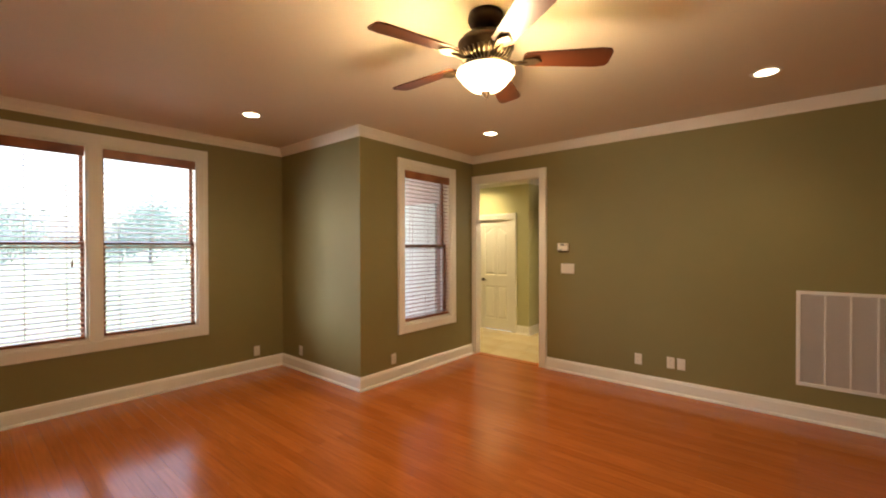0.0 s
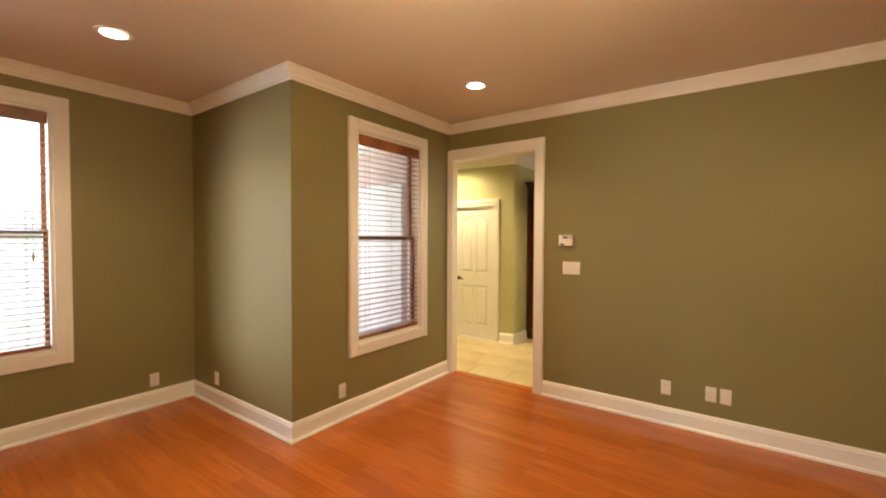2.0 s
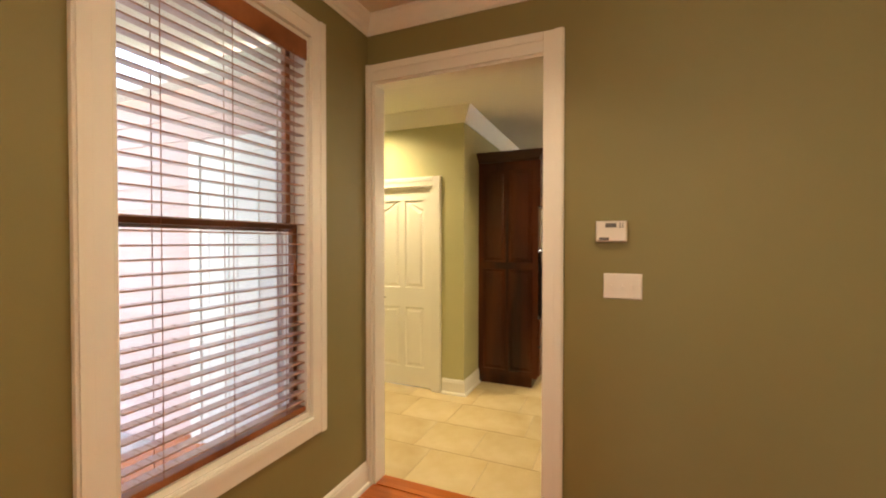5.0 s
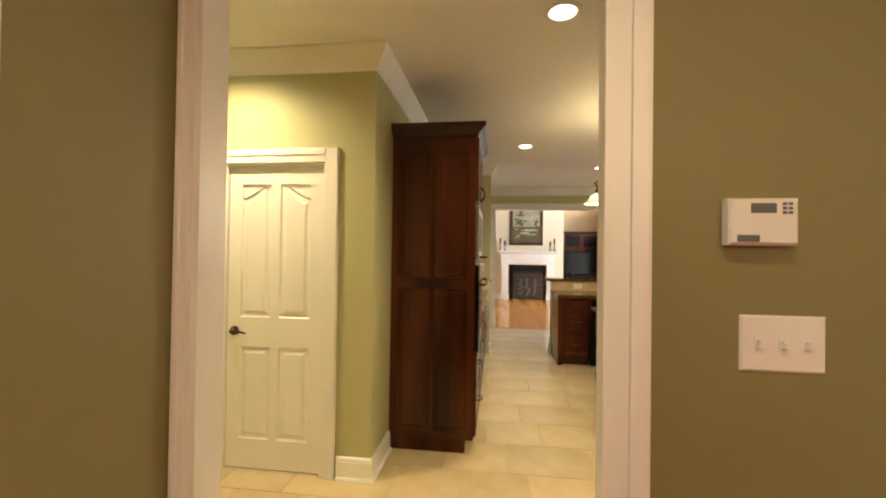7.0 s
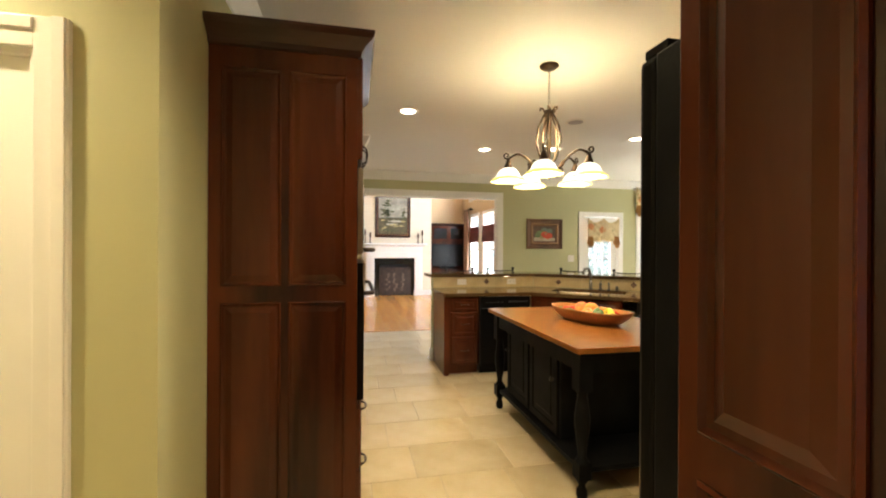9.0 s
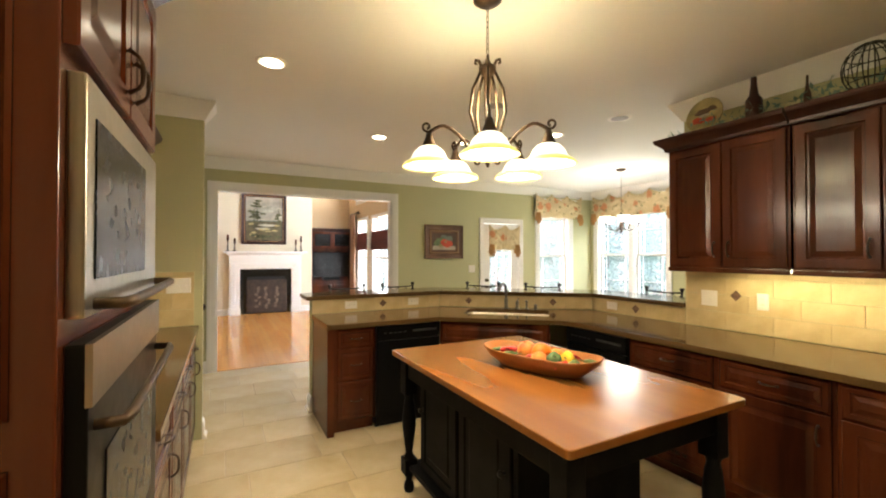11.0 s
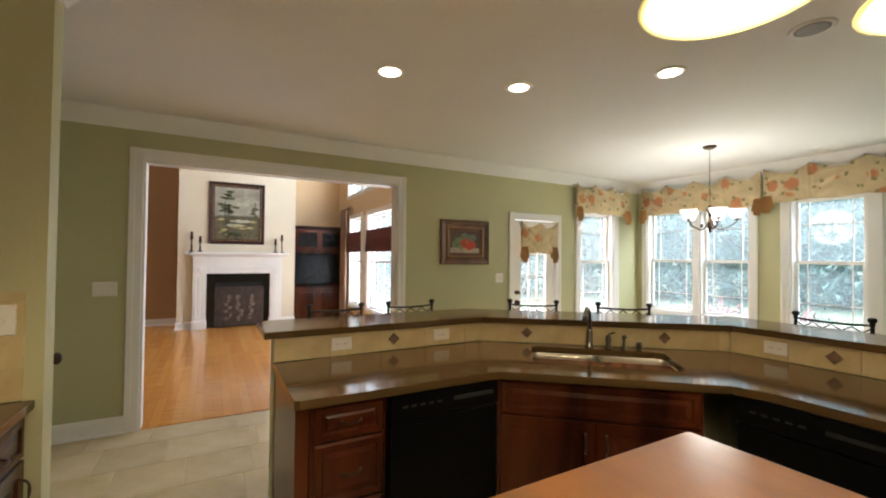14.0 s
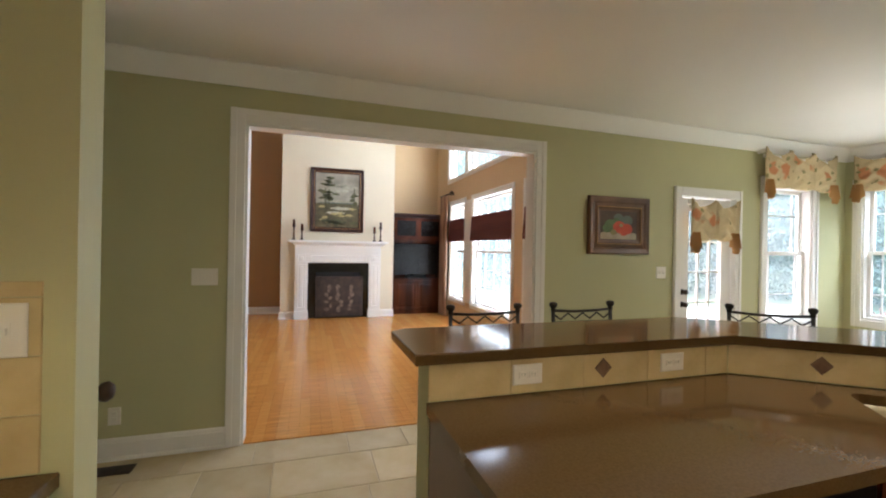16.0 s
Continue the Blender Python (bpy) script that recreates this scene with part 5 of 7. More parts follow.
for z in (1.20, 1.40):
    bm = bmesh.new()
    tube(bm, [(0.07, -0.028, z), (0.07, -0.068, z), (0.12, -0.075, z), (TW - 0.12, -0.075, z), (TW - 0.07, -0.068, z), (TW - 0.07, -0.028, z)], 0.010, 8)
    part("oven_handle", bm, "bronze", tall)
front(tall, "drawer", 0.01, 0.42, 0.78, 0.27, handle=(0.40, 0.56, False, 0.12))
front(tall, "drawer", 0.01, 0.12, 0.78, 0.29, handle=(0.40, 0.27, False, 0.12))
# a bowed pull on the side edge of the next unit
y = 8.81
for w in (0.56, 0.56, 0.56, 0.56):
    base_cabinet("cherry base cabinet with one drawer over one door", pose(-1.43, y, 0, 0, 0, 90), w - 0.002, 0.60, [("drawer", 0.17, 1), ("door", 0.59, 1)])
    y += w
solo("worktop", prism(bmesh.new(), [(-2.038, 8.81), (-1.39, 8.81), (-1.39, 11.048), (-2.038, 11.048)], 0.877, 0.915, 0.006), "stone", "polished brown quartz worktop against the sage wall", "countertop")
y = 8.81
for w in (0.745, 0.745, 0.745):
    wall_cabinet("cherry two-door wall cabinet with dark cornice", pose(-1.735, y, 0, 0, 0, 90), w - 0.002, 0.30, 1.385, 2.30, 2)
    y += w
plate("switch3", FY(-1.530, 11.042, 1.236), "white three-gang switch plate on the tiled wall end")
plate("wide", FE(-2.036, 10.55, 1.13), "white outlet on the tiled backsplash", OUT)

# ---- right run: wall cabinets with ornaments ----
for y, w in ((9.19, 0.77), (8.41, 0.77), (7.63, 0.77)):
    wall_cabinet("cherry two-door wall cabinet with dark cornice", pose(1.80, y, 0, 0, 0, -90), w - 0.002, 0.308, 1.385, 2.27, 2, (y > 9, False))
for y in (8.15, 7.4):
    u = solo("under_cabinet_light", new_box(1.90, 1.96, y, y + 0.7, 1.362, 1.380, bev=0.003), "strip", "lit strip light under the cherry wall cabinets", "under-cabinet light")
    d = bpy.data.lights.new("lamp", "AREA")
    d.shape, d.size, d.size_y, d.energy, d.color = "RECTANGLE", 0.05, 0.68, 0.36, (1.0, 0.82, 0.42)
    new("lamp", d).matrix_world = pose(1.93, y + 0.35, 1.358)
d = bpy.data.lights.new("lamp", "AREA")
d.shape, d.size, d.size_y, d.energy, d.color = "RECTANGLE", 0.05, 1.6, 0.28, (1.0, 0.82, 0.42)
new("lamp", d).matrix_world = pose(-1.88, 9.9, 1.35)
solo("under_cabinet_light", new_box(-1.91, -1.85, 9.1, 10.7, 1.362, 1.380, bev=0.003), "strip", "lit strip light under the cherry wall cabinets", "under-cabinet light")
plate("switch2", FX(2.104, 9.07, 1.145), "cream switch plate on the tiled backsplash")
plate("outlet", FX(2.104, 8.71, 1.148), "white outlet on the tiled backsplash", OUT)
plate("wide", FX(2.104, 9.98, 0.985), "cream outlet set low in the backsplash", OUT)
plate("wide", FY(-0.11, 11.225, 0.985), "cream outlet set low in the backsplash", OUT)
plate("wide", FY(0.557, 11.225, 0.985), "cream outlet set low in the backsplash", OUT)

# fridge and tall cabinet by the doorway
tc = thing("end_panel", "tall cherry end panel with raised side panels beside the fridge", "cabinet panel", pose(-0.87, 6.77, 0, 0, 0, 180))
part("body", new_box(-0.062, 0, 0, 0.645, 0.0, 2.42, bev=0.003), "cherry", tc)
for a, b in ((0.14, 1.02), (1.10, 2.32)):
    for k in range(2):
        bm = bmesh.new()
        nested(bm, 0.235, b - a, [(0, 0.006), (0.006, 0.011), (0.016, 0.003), (0.030, 0.003), (0.055, 0.011)], 0.05 + 0.27 * k, a)
        part("panel", bm, "cherry", tc, at=pose(0, 0.0, 0, 0, 0, 90))
bm = run_profile(bmesh.new(), [(-0.062, 0, 2.41), (0, 0, 2.41), (0, 0.645, 2.41)], [(-o, u) for o, u in CORNICE])
part("cornice", bm, "cherry_dark", tc)
fr = thing("refrigerator", "large black side-by-side refrigerator beside the tall cabinet", "refrigerator", pose(0.10, 6.905, 0, 0, 0, 180))
part("body", new_box(0, 0.91, 0, 0.73, 0.02, 1.83, bev=0.006), "black_paint", fr)
for x0, x1 in ((0.003, 0.52), (0.527, 0.907)):
    d = part("door", new_box(x0, x1, -0.055, -0.004, 0.06, 1.83, bev=0.012), "black_gloss", fr)
    hx = x1 - 0.04 if x0 < 0.1 else x0 + 0.04
    part("handle", tube(bmesh.new(), [(hx, -0.055, 0.6), (hx, -0.10, 0.63), (hx, -0.10, 1.50), (hx, -0.055, 1.53)], 0.012, 8), "black_gloss", d)
part("top_hinge", new_box(0.86, 0.905, -0.04, 0.03, 1.83, 1.85, bev=0.003), "black_gloss", fr)

# ---- pendant lights ----
def chandelier(m, arms, radius, drop, shade, start, big, label):
    """m: at the ceiling. drop: how far down the arms' hub hangs; shade: rim radius."""
    c = thing("chandelier", label, "chandelier", m)
    part("ceiling_plate", lathe(bmesh.new(), [(0, 0), (0.065, 0), (0.068, -0.01), (0.045, -0.028), (0.012, -0.035), (0, -0.035)], 0, 0, 20), "bronze", c)
    top = -drop + (0.42 if big else 0.20)
    bm = bmesh.new()
    n = int((-0.035 - top) / 0.026)
    for k in range(n):
        z = -0.035 - 0.026 * (k + 0.5)
        a = 90 * (k % 2)
        cs, sn = math.cos(radians(a)), math.sin(radians(a))
        tube(bm, [(0.007 * math.cos(t) * cs, 0.007 * math.cos(t) * sn, z + 0.016 * math.sin(t)) for t in (math.tau * i / 8 for i in range(8))], 0.0018, 4, closed=True)
    part("chain", bm, "bronze", c)
    hub = -drop
    prof = [(0, top), (0.010, top), (0.016, top - 0.02), (0.036, top - 0.035), (0.034, top - 0.07), (0.018, top - 0.08), (0.014, hub + 0.06), (0.026, hub + 0.03), (0.034, hub), (0.022, hub - 0.04), (0.012, hub - 0.06), (0.016, hub - 0.075), (0.004, hub - 0.10), (0, hub - 0.10)]
    part("stem", lathe(bmesh.new(), prof, 0, 0, 14), "bronze", c)
    for k in range(arms):
        rot = pose(0, 0, 0, 0, 0, start + 360 * k / arms)
        arm = bmesh.new()
        if big:
            tube(arm, [(0.030, 0, top - 0.05), (0.075, 0, top - 0.15), (0.088, 0, hub + 0.16), (0.060, 0, hub + 0.06), (0.028, 0, hub + 0.01)], 0.0075, 6)
            sc = [(0.030, 0, top - 0.04), (0.044, 0, top - 0.012), (0.060, 0, top - 0.010), (0.062, 0, top - 0.026), (0.052, 0, top - 0.030)]
            tube(arm, sc, 0.006, 6, taper=[1, 1.2, 1.2, 1, 0.7])
        r = radius
        pts = [(0.026, 0, hub + 0.0), (r * 0.28, 0, hub - 0.035 + (0.01 if big else -0.03)), (r * 0.50, 0, hub + 0.045), (r * 0.75, 0, hub + 0.085), (r * 0.95, 0, hub + 0.060), (r, 0, hub + 0.035)]
        if not big:
            pts = [(0.026, 0, hub), (r * 0.35, 0, hub - 0.06), (r * 0.70, 0, hub - 0.035), (r * 0.96, 0, hub + 0.01), (r, 0, hub + 0.04)]
        fine = []
        for i in range(len(pts) - 1):
            p0, p1, p2, p3 = (Vector(pts[max(0, min(len(pts) - 1, j))]) for j in (i - 1, i, i + 1, i + 2))
            for u in (0, 0.33, 0.66):
                fine.append(0.5 * ((2 * p1) + (p2 - p0) * u + (2 * p0 - 5 * p1 + 4 * p2 - p3) * u * u + (3 * p1 - p0 - 3 * p2 + p3) * u ** 3))
        tube(arm, fine + [pts[-1]], 0.0085 if big else 0.006, 8)
        # scrolls
        for cx, cz, rr, turns, s0 in (((r * 0.30, hub - 0.045, 0.034, 1.3, 90), (r * 1.04, hub + 0.075, 0.026, 1.2, 200)) if big else ((r * 0.4, hub - 0.02, 0.02, 1.2, 90),)):
            sp = [(cx + rr * (1 - 0.7 * i / 16) * math.cos(radians(s0) + math.tau * turns * i / 16), 0, cz + rr * (1 - 0.7 * i / 16) * math.sin(radians(s0) + math.tau * turns * i / 16)) for i in range(17)]
            tube(arm, sp, 0.006 if big else 0.004, 6)
        a = part("arm", arm, "bronze", c, at=rot)
        if big:
            part("socket", lathe(bmesh.new(), [(0, hub + 0.045), (0.014, hub + 0.045), (0.020, hub + 0.02), (0.034, hub - 0.012), (0.036, hub - 0.02), (0, hub - 0.02)], r, 0, 14), "bronze", a)
            zs = hub - 0.015
            bm = bmesh.new()
            lathe(bm, [(0.030, zs), (0.050, zs - 0.008), (0.070, zs - 0.028), (0.083, zs - 0.054), (0.092, zs - 0.066)], r, 0, 28)
            part("shade", bm, "shade", a, "lit frosted glass bell shade")
            bm = bmesh.new()
            lathe(bm, [(0.092, zs - 0.066), (0.110, zs - 0.076), (shade, zs - 0.090), (shade + 0.002, zs - 0.094), (shade - 0.004, zs - 0.096), (0.108, zs - 0.084), (0.087, zs - 0.074)], r, 0, 28)
            part("shade_rim", bm, "shade_rim", a, "amber glass rim")
            bm = bmesh.new()
            lathe(bm, [(0.001, zs - 0.050), (0.06, zs - 0.058), (0.084, zs - 0.073), (0.084, zs - 0.075), (0.001, zs - 0.075)], r, 0, 20)
            part("lamp_glow", bm, "bulb", a)
        else:
            part("socket", lathe(bmesh.new(), [(0, hub + 0.03), (0.022, hub + 0.035), (0.026, hub + 0.05), (0, hub + 0.05)], r, 0, 12), "bronze", a)
            bm = bmesh.new()
            lathe(bm, [(0.022, hub + 0.05), (0.048, hub + 0.06), (0.064, hub + 0.095), (0.084, hub + 0.145), (0.080, hub + 0.145), (0.060, hub + 0.095), (0.02, hub + 0.06)], r, 0, 20)
            part("shade", bm, "shade_small", a, "lit white glass shade")
    return c


CH = (-0.10, 8.845)
chandelier(pose(CH[0], CH[1], H2), 5, 0.285, H2 - 1.997, 0.124, 21.4, True, "bronze five-arm chandelier with lit frosted bell shades")
for k in range(5):
    a = radians(21.4 + 72 * k)
    lamp(CH[0] + 0.285 * math.cos(a), CH[1] + 0.285 * math.sin(a), 1.865, 1.1, KELVIN_SOFT, 0.05)
lamp(CH[0], CH[1], 2.2, 3.0, (1.0, 0.78, 0.42), 0.08)
DC = (3.84, 11.27)
chandelier(pose(DC[0], DC[1], H2), 5, 0.235, H2 - 1.88, 0.07, 10, False, "small bronze five-arm dining chandelier with lit white shades")
lamp(DC[0], DC[1], 1.98, 3.6, (1.0, 0.90, 0.74), 0.25)

# ---- bar stools ----
def bar_stool(m):
    s = thing("bar_stool", "black iron bar stool with a padded seat behind the bar", "bar stool", m, "bar stools at the raised bar")
    hw, hd = 0.20, 0.19
    for sx in (-1, 1):
        bm = bmesh.new()
        tube(bm, [(sx * (hw + 0.03), hd + 0.03, 0), (sx * hw, hd, 0.72), (sx * (hw - 0.002), hd + 0.02, 1.10)], 0.011, 8)
        part("post", bm, "iron", s)
        bm = bmesh.new()
        lathe(bm, [(0, 1.085), (0.016, 1.088), (0.012, 1.100), (0.022, 1.112), (0.024, 1.128), (0.014, 1.136), (0, 1.137)], sx * (hw - 0.002), hd + 0.02, 12)
        part("finial", bm, "iron", s)
        bm = bmesh.new()
        tube(bm, [(sx * (hw + 0.03), -hd - 0.03, 0), (sx * hw, -hd, 0.72)], 0.011, 8)
        part("leg", bm, "iron", s)
    bm = bmesh.new()
    tube(bm, [(-hw, hd + 0.02, 1.088), (-0.07, hd + 0.02, 1.080), (0.07, hd + 0.02, 1.080), (hw, hd + 0.02, 1.088)], 0.008, 8)
    part("top_rail", bm, "iron", s)
    bm = bmesh.new()
    for k in range(4):
        x0 = -hw + 2 * hw * k / 4
        tube(bm, [(x0, hd + 0.018, 1.07), (x0 + hw / 4, hd + 0.018, 1.035), (x0 + hw / 2, hd + 0.018, 1.07)], 0.005, 6)
    tube(bm, [(-hw, hd + 0.012, 1.02), (hw, hd + 0.012, 1.02)], 0.006, 6)
    tube(bm, [(-hw, hd + 0.006, 0.85), (hw, hd + 0.006, 0.85)], 0.006, 6)
    for k in range(-2, 3):
        tube(bm, [(k * 0.06, hd + 0.006, 0.85), (k * 0.06, hd + 0.012, 1.02)], 0.005, 6)
    part("back_lattice", bm, "iron", s)
    bm = bmesh.new()
    for z in (0.28, 0.70):
        e = 0.02 if z < 0.5 else 0
        for a, b in (((-1, -1), (1, -1)), ((1, -1), (1, 1)), ((1, 1), (-1, 1)), ((-1, 1), (-1, -1))):
            tube(bm, [(a[0] * (hw + e), a[1] * (hd + e), z), (b[0] * (hw + e), b[1] * (hd + e), z)], 0.008, 6)
    part("stretcher", bm, "iron", s)
    bm = prism(bmesh.new(), rounded(0, 0, hw + 0.01, hd + 0.01, 0.05, 0), 0.715, 0.775, 0.018)
    part("seat", bm, "gold_cloth", s)
    return s


stool = bar_stool(pose(0.05, 11.76, 0))
for x, y, rz in ((0.675, 11.76, 0), (1.66 - 0.12, 11.585 - 0.15, DB + 1), (2.18 - 0.12, 11.07 - 0.15, DB + 1), (2.88 - 0.2, 9.98, -90)):
    copy_thing(stool, pose(x, y, 0, 0, 0, rz))


# ---- valances ----
def valance(name, label, m, w, h, swags, ties=(), drop_ends=0.12, depth=0.09):
    """A swagged cloth valance: local x across, hanging down from z = 0, standing out towards -y."""
    v = thing(name, label, "window valance", m, "floral window valances")
    nx, nz = int(w / 0.018), 14
    bm = bmesh.new()
    grid = []
    for i in range(nx + 1):
        u = i / nx
        s = (u * swags) % 1.0 if i < nx else 0.0
        swag = math.sin(math.pi * s) ** 0.8 if 0 < s < 1 else 0.0
        top = -0.085 * swag
        end = max(0.0, 1 - min(u, 1 - u) * w / 0.10)
        bottom = -h - 0.020 * swag - drop_ends * end * 0.5
        fold = math.cos(math.tau * u * swags)
        row = []
        for j in range(nz + 1):
            t = j / nz
            z = top + (bottom - top) * t
            crease = 0.020 * max(0, fold) ** 2 * math.sin(u * w * 130) + 0.018 * math.sin((t * 3 + abs(s - 0.5) * -2.4) * math.pi * 2) * (swag * 0.8)
            y = -depth - 0.020 * math.sin(math.pi * t) * swag - crease - 0.012 * max(0, fold) * (1 - t) + 0.004 * math.sin(u * 37 + t * 5)
            row.append(bm.verts.new((u * w, y, z)))
        grid.append(row)
    for a, b in zip(grid, grid[1:]):
        for j in range(nz):
            bm.faces.new((a[j], a[j + 1], b[j + 1], b[j])).smooth = True
    back = {}
    for f in bm.faces[:]:
        vs = []
        for q in f.verts:
            if q not in back:
                back[q] = bm.verts.new(q.co + Vector((0, 0.006, 0)))
            vs.append(back[q])
        bm.faces.new(vs[::-1]).smooth = True
    edge = [grid[0][j] for j in range(nz + 1)] + [grid[i][nz] for i in range(1, nx + 1)] + [grid[nx][j] for j in range(nz - 1, -1, -1)] + [grid[i][0] for i in range(nx - 1, 0, -1)]
    for k in range(len(edge)):
        a, b = edge[k], edge[(k + 1) % len(edge)]
        bm.faces.new((a, b, back[b], back[a]))
    part("cloth", bm, "floral", v)
    bm = bmesh.new()
    for x in (0.012, w - 0.012):
        box(bm, x - 0.008, x + 0.008, -depth + 0.012, 0, -0.06, -0.02)
    box(bm, 0.004, w - 0.004, -depth + 0.010, -depth + 0.028, -0.11, -0.075)
    part("mounting_board", bm, "trim", v)
    for x in ties:
        bm = bmesh.new()
        cols = []
        for k in range(13):
            u = k / 12 * 2 - 1
            top, low = -h + 0.07, -h - 0.155 + 0.085 * abs(u) ** 1.5 + (0.035 if k % 4 == 2 else 0)
            wide = 0.042
            y = -depth - 0.018 - 0.016 * (1 if k % 2 else -1)
            cols.append([[bm.verts.new((x + u * (wide + 0.030 * t), y * (1 + 0.10 * t) + e, top + (low - top) * t)) for t in (0, 0.45, 1)] for e in (0, 0.005)])
        for p, q in zip(cols, cols[1:]):
            for j in range(2):
                bm.faces.new((p[0][j], q[0][j], q[0][j + 1], p[0][j + 1]))
                bm.faces.new((p[1][j], p[1][j + 1], q[1][j + 1], q[1][j]))
            bm.faces.new((p[0][2], q[0][2], q[1][2], p[1][2]))
            bm.faces.new((p[0][0], p[1][0], q[1][0], q[0][0]))
        for p in (cols[0], cols[-1]):
            for j in range(2):
                bm.faces.new((p[0][j], p[0][j + 1], p[1][j + 1], p[1][j]))
        part("tie", bm, "gold_cloth", v, "gold lined cloth tie")
    return v


valance("valance", "cream floral swagged valance over the north dining window", pose(3.80, 13.168, 2.60), 1.14, 0.42, 3, (0.05, 1.10))
valance("valance", "cream floral swagged valance over a double dining window", pose(5.298, 13.04, 2.62, 0, 0, -90), 1.66, 0.42, 4, (0.04, 1.62))
valance("valance", "cream floral swagged valance over the second double window", pose(5.298, 11.36, 2.64, 0, 0, -90), 1.86, 0.42, 4, (0.04, 1.82))
valance("valance", "small cream floral swagged valance on the deck door", pose(2.80, 13.155, 2.00), 0.64, 0.42, 1.999, (0.05, 0.59), 0.3, 0.05)


# ---- framed pictures ----
def picture(name, label, m, w, h, frame_w, mats, painter, frame_mat="cherry_dark"):
    p = thing(name, label, "framed picture", m)
    bm = bmesh.new()
    prof = [(0.0, 0.0), (0.0, 0.030), (0.012, 0.042), (frame_w * 0.35, 0.036), (frame_w * 0.5, 0.022), (frame_w * 0.72, 0.026), (frame_w * 0.85, 0.016), (frame_w, 0.013), (frame_w, 0.0)]
    rings = [[bm.verts.new((x, -y, z)) for x, z in ((-w / 2 + i, -h / 2 + i), (w / 2 - i, -h / 2 + i), (w / 2 - i, h / 2 - i), (-w / 2 + i, h / 2 - i))] for i, y in prof]
    for a, b in zip(rings, rings[1:] + rings[:1]):
        for k in range(4):
            bm.faces.new((a[k], a[(k + 1) % 4], b[(k + 1) % 4], b[k]))
    part("frame", bm, frame_mat, p)
    i = frame_w * 0.70
    bm = bmesh.new()
    for a, b in (((-w / 2 + i, w / 2 - i), (-h / 2 + i, -h / 2 + i + 0.006)), ((-w / 2 + i, w / 2 - i), (h / 2 - i - 0.006, h / 2 - i)), ((-w / 2 + i, -w / 2 + i + 0.006), (-h / 2 + i, h / 2 - i)), ((w / 2 - i - 0.006, w / 2 - i), (-h / 2 + i, h / 2 - i))):
        box(bm, a[0], a[1], -0.029, -0.024, b[0], b[1])
    part("gilt_fillet", bm, "gold_cloth", p)
    bm = bmesh.new()
    painter(bm, w / 2 - frame_w + 0.004, h / 2 - frame_w + 0.004)
    part("canvas", bm, mats, p)
    return p


def blob(bm, x, z, rx, rz, y, mi, n=14, rough=0.18):
    vs = [bm.verts.new((x + rx * (1 + random.uniform(-rough, rough)) * math.cos(math.tau * k / n), y, z + rz * (1 + random.uniform(-rough, rough)) * math.sin(math.tau * k / n))) for k in range(n)]
    bm.faces.new(vs).material_index = mi


def rect(bm, x0, x1, z0, z1, y, mi):
    bm.faces.new([bm.verts.new(p) for p in ((x0, y, z0), (x1, y, z0), (x1, y, z1), (x0, y, z1))]).material_index = mi


for nm, c, c2, sc in (("screen_dark", (0.055, 0.032, 0.022), (0.020, 0.012, 0.009), 9.0), ("screen_pale", (0.20, 0.15, 0.11), (0.07, 0.05, 0.04), 14.0), ("paint_sky", (0.22, 0.21, 0.165), (0.42, 0.385, 0.30), 4.0), ("paint_hill", (0.18, 0.20, 0.15), (0.10, 0.12, 0.09), 6.0), ("paint_tree", (0.05, 0.055, 0.025), (0.11, 0.11, 0.04), 14.0),
                      ("paint_gold", (0.45, 0.36, 0.15), (0.20, 0.17, 0.07), 9.0), ("paint_water", (0.46, 0.43, 0.33), (0.26, 0.25, 0.19), 8.0), ("paint_ground", (0.12, 0.10, 0.045), (0.05, 0.045, 0.02), 8.0),
                      ("paint_brown", (0.12, 0.07, 0.04), (0.05, 0.03, 0.02), 5.0), ("paint_red", (0.62, 0.09, 0.03), (0.40, 0.04, 0.015), 9.0), ("paint_green", (0.16, 0.22, 0.09), (0.07, 0.10, 0.04), 9.0), ("paint_cloth", (0.55, 0.46, 0.34), (0.36, 0.28, 0.20), 6.0)):
    M[nm] = material(nm, c, 0.6, color2=c2, scale=sc, detail=8)


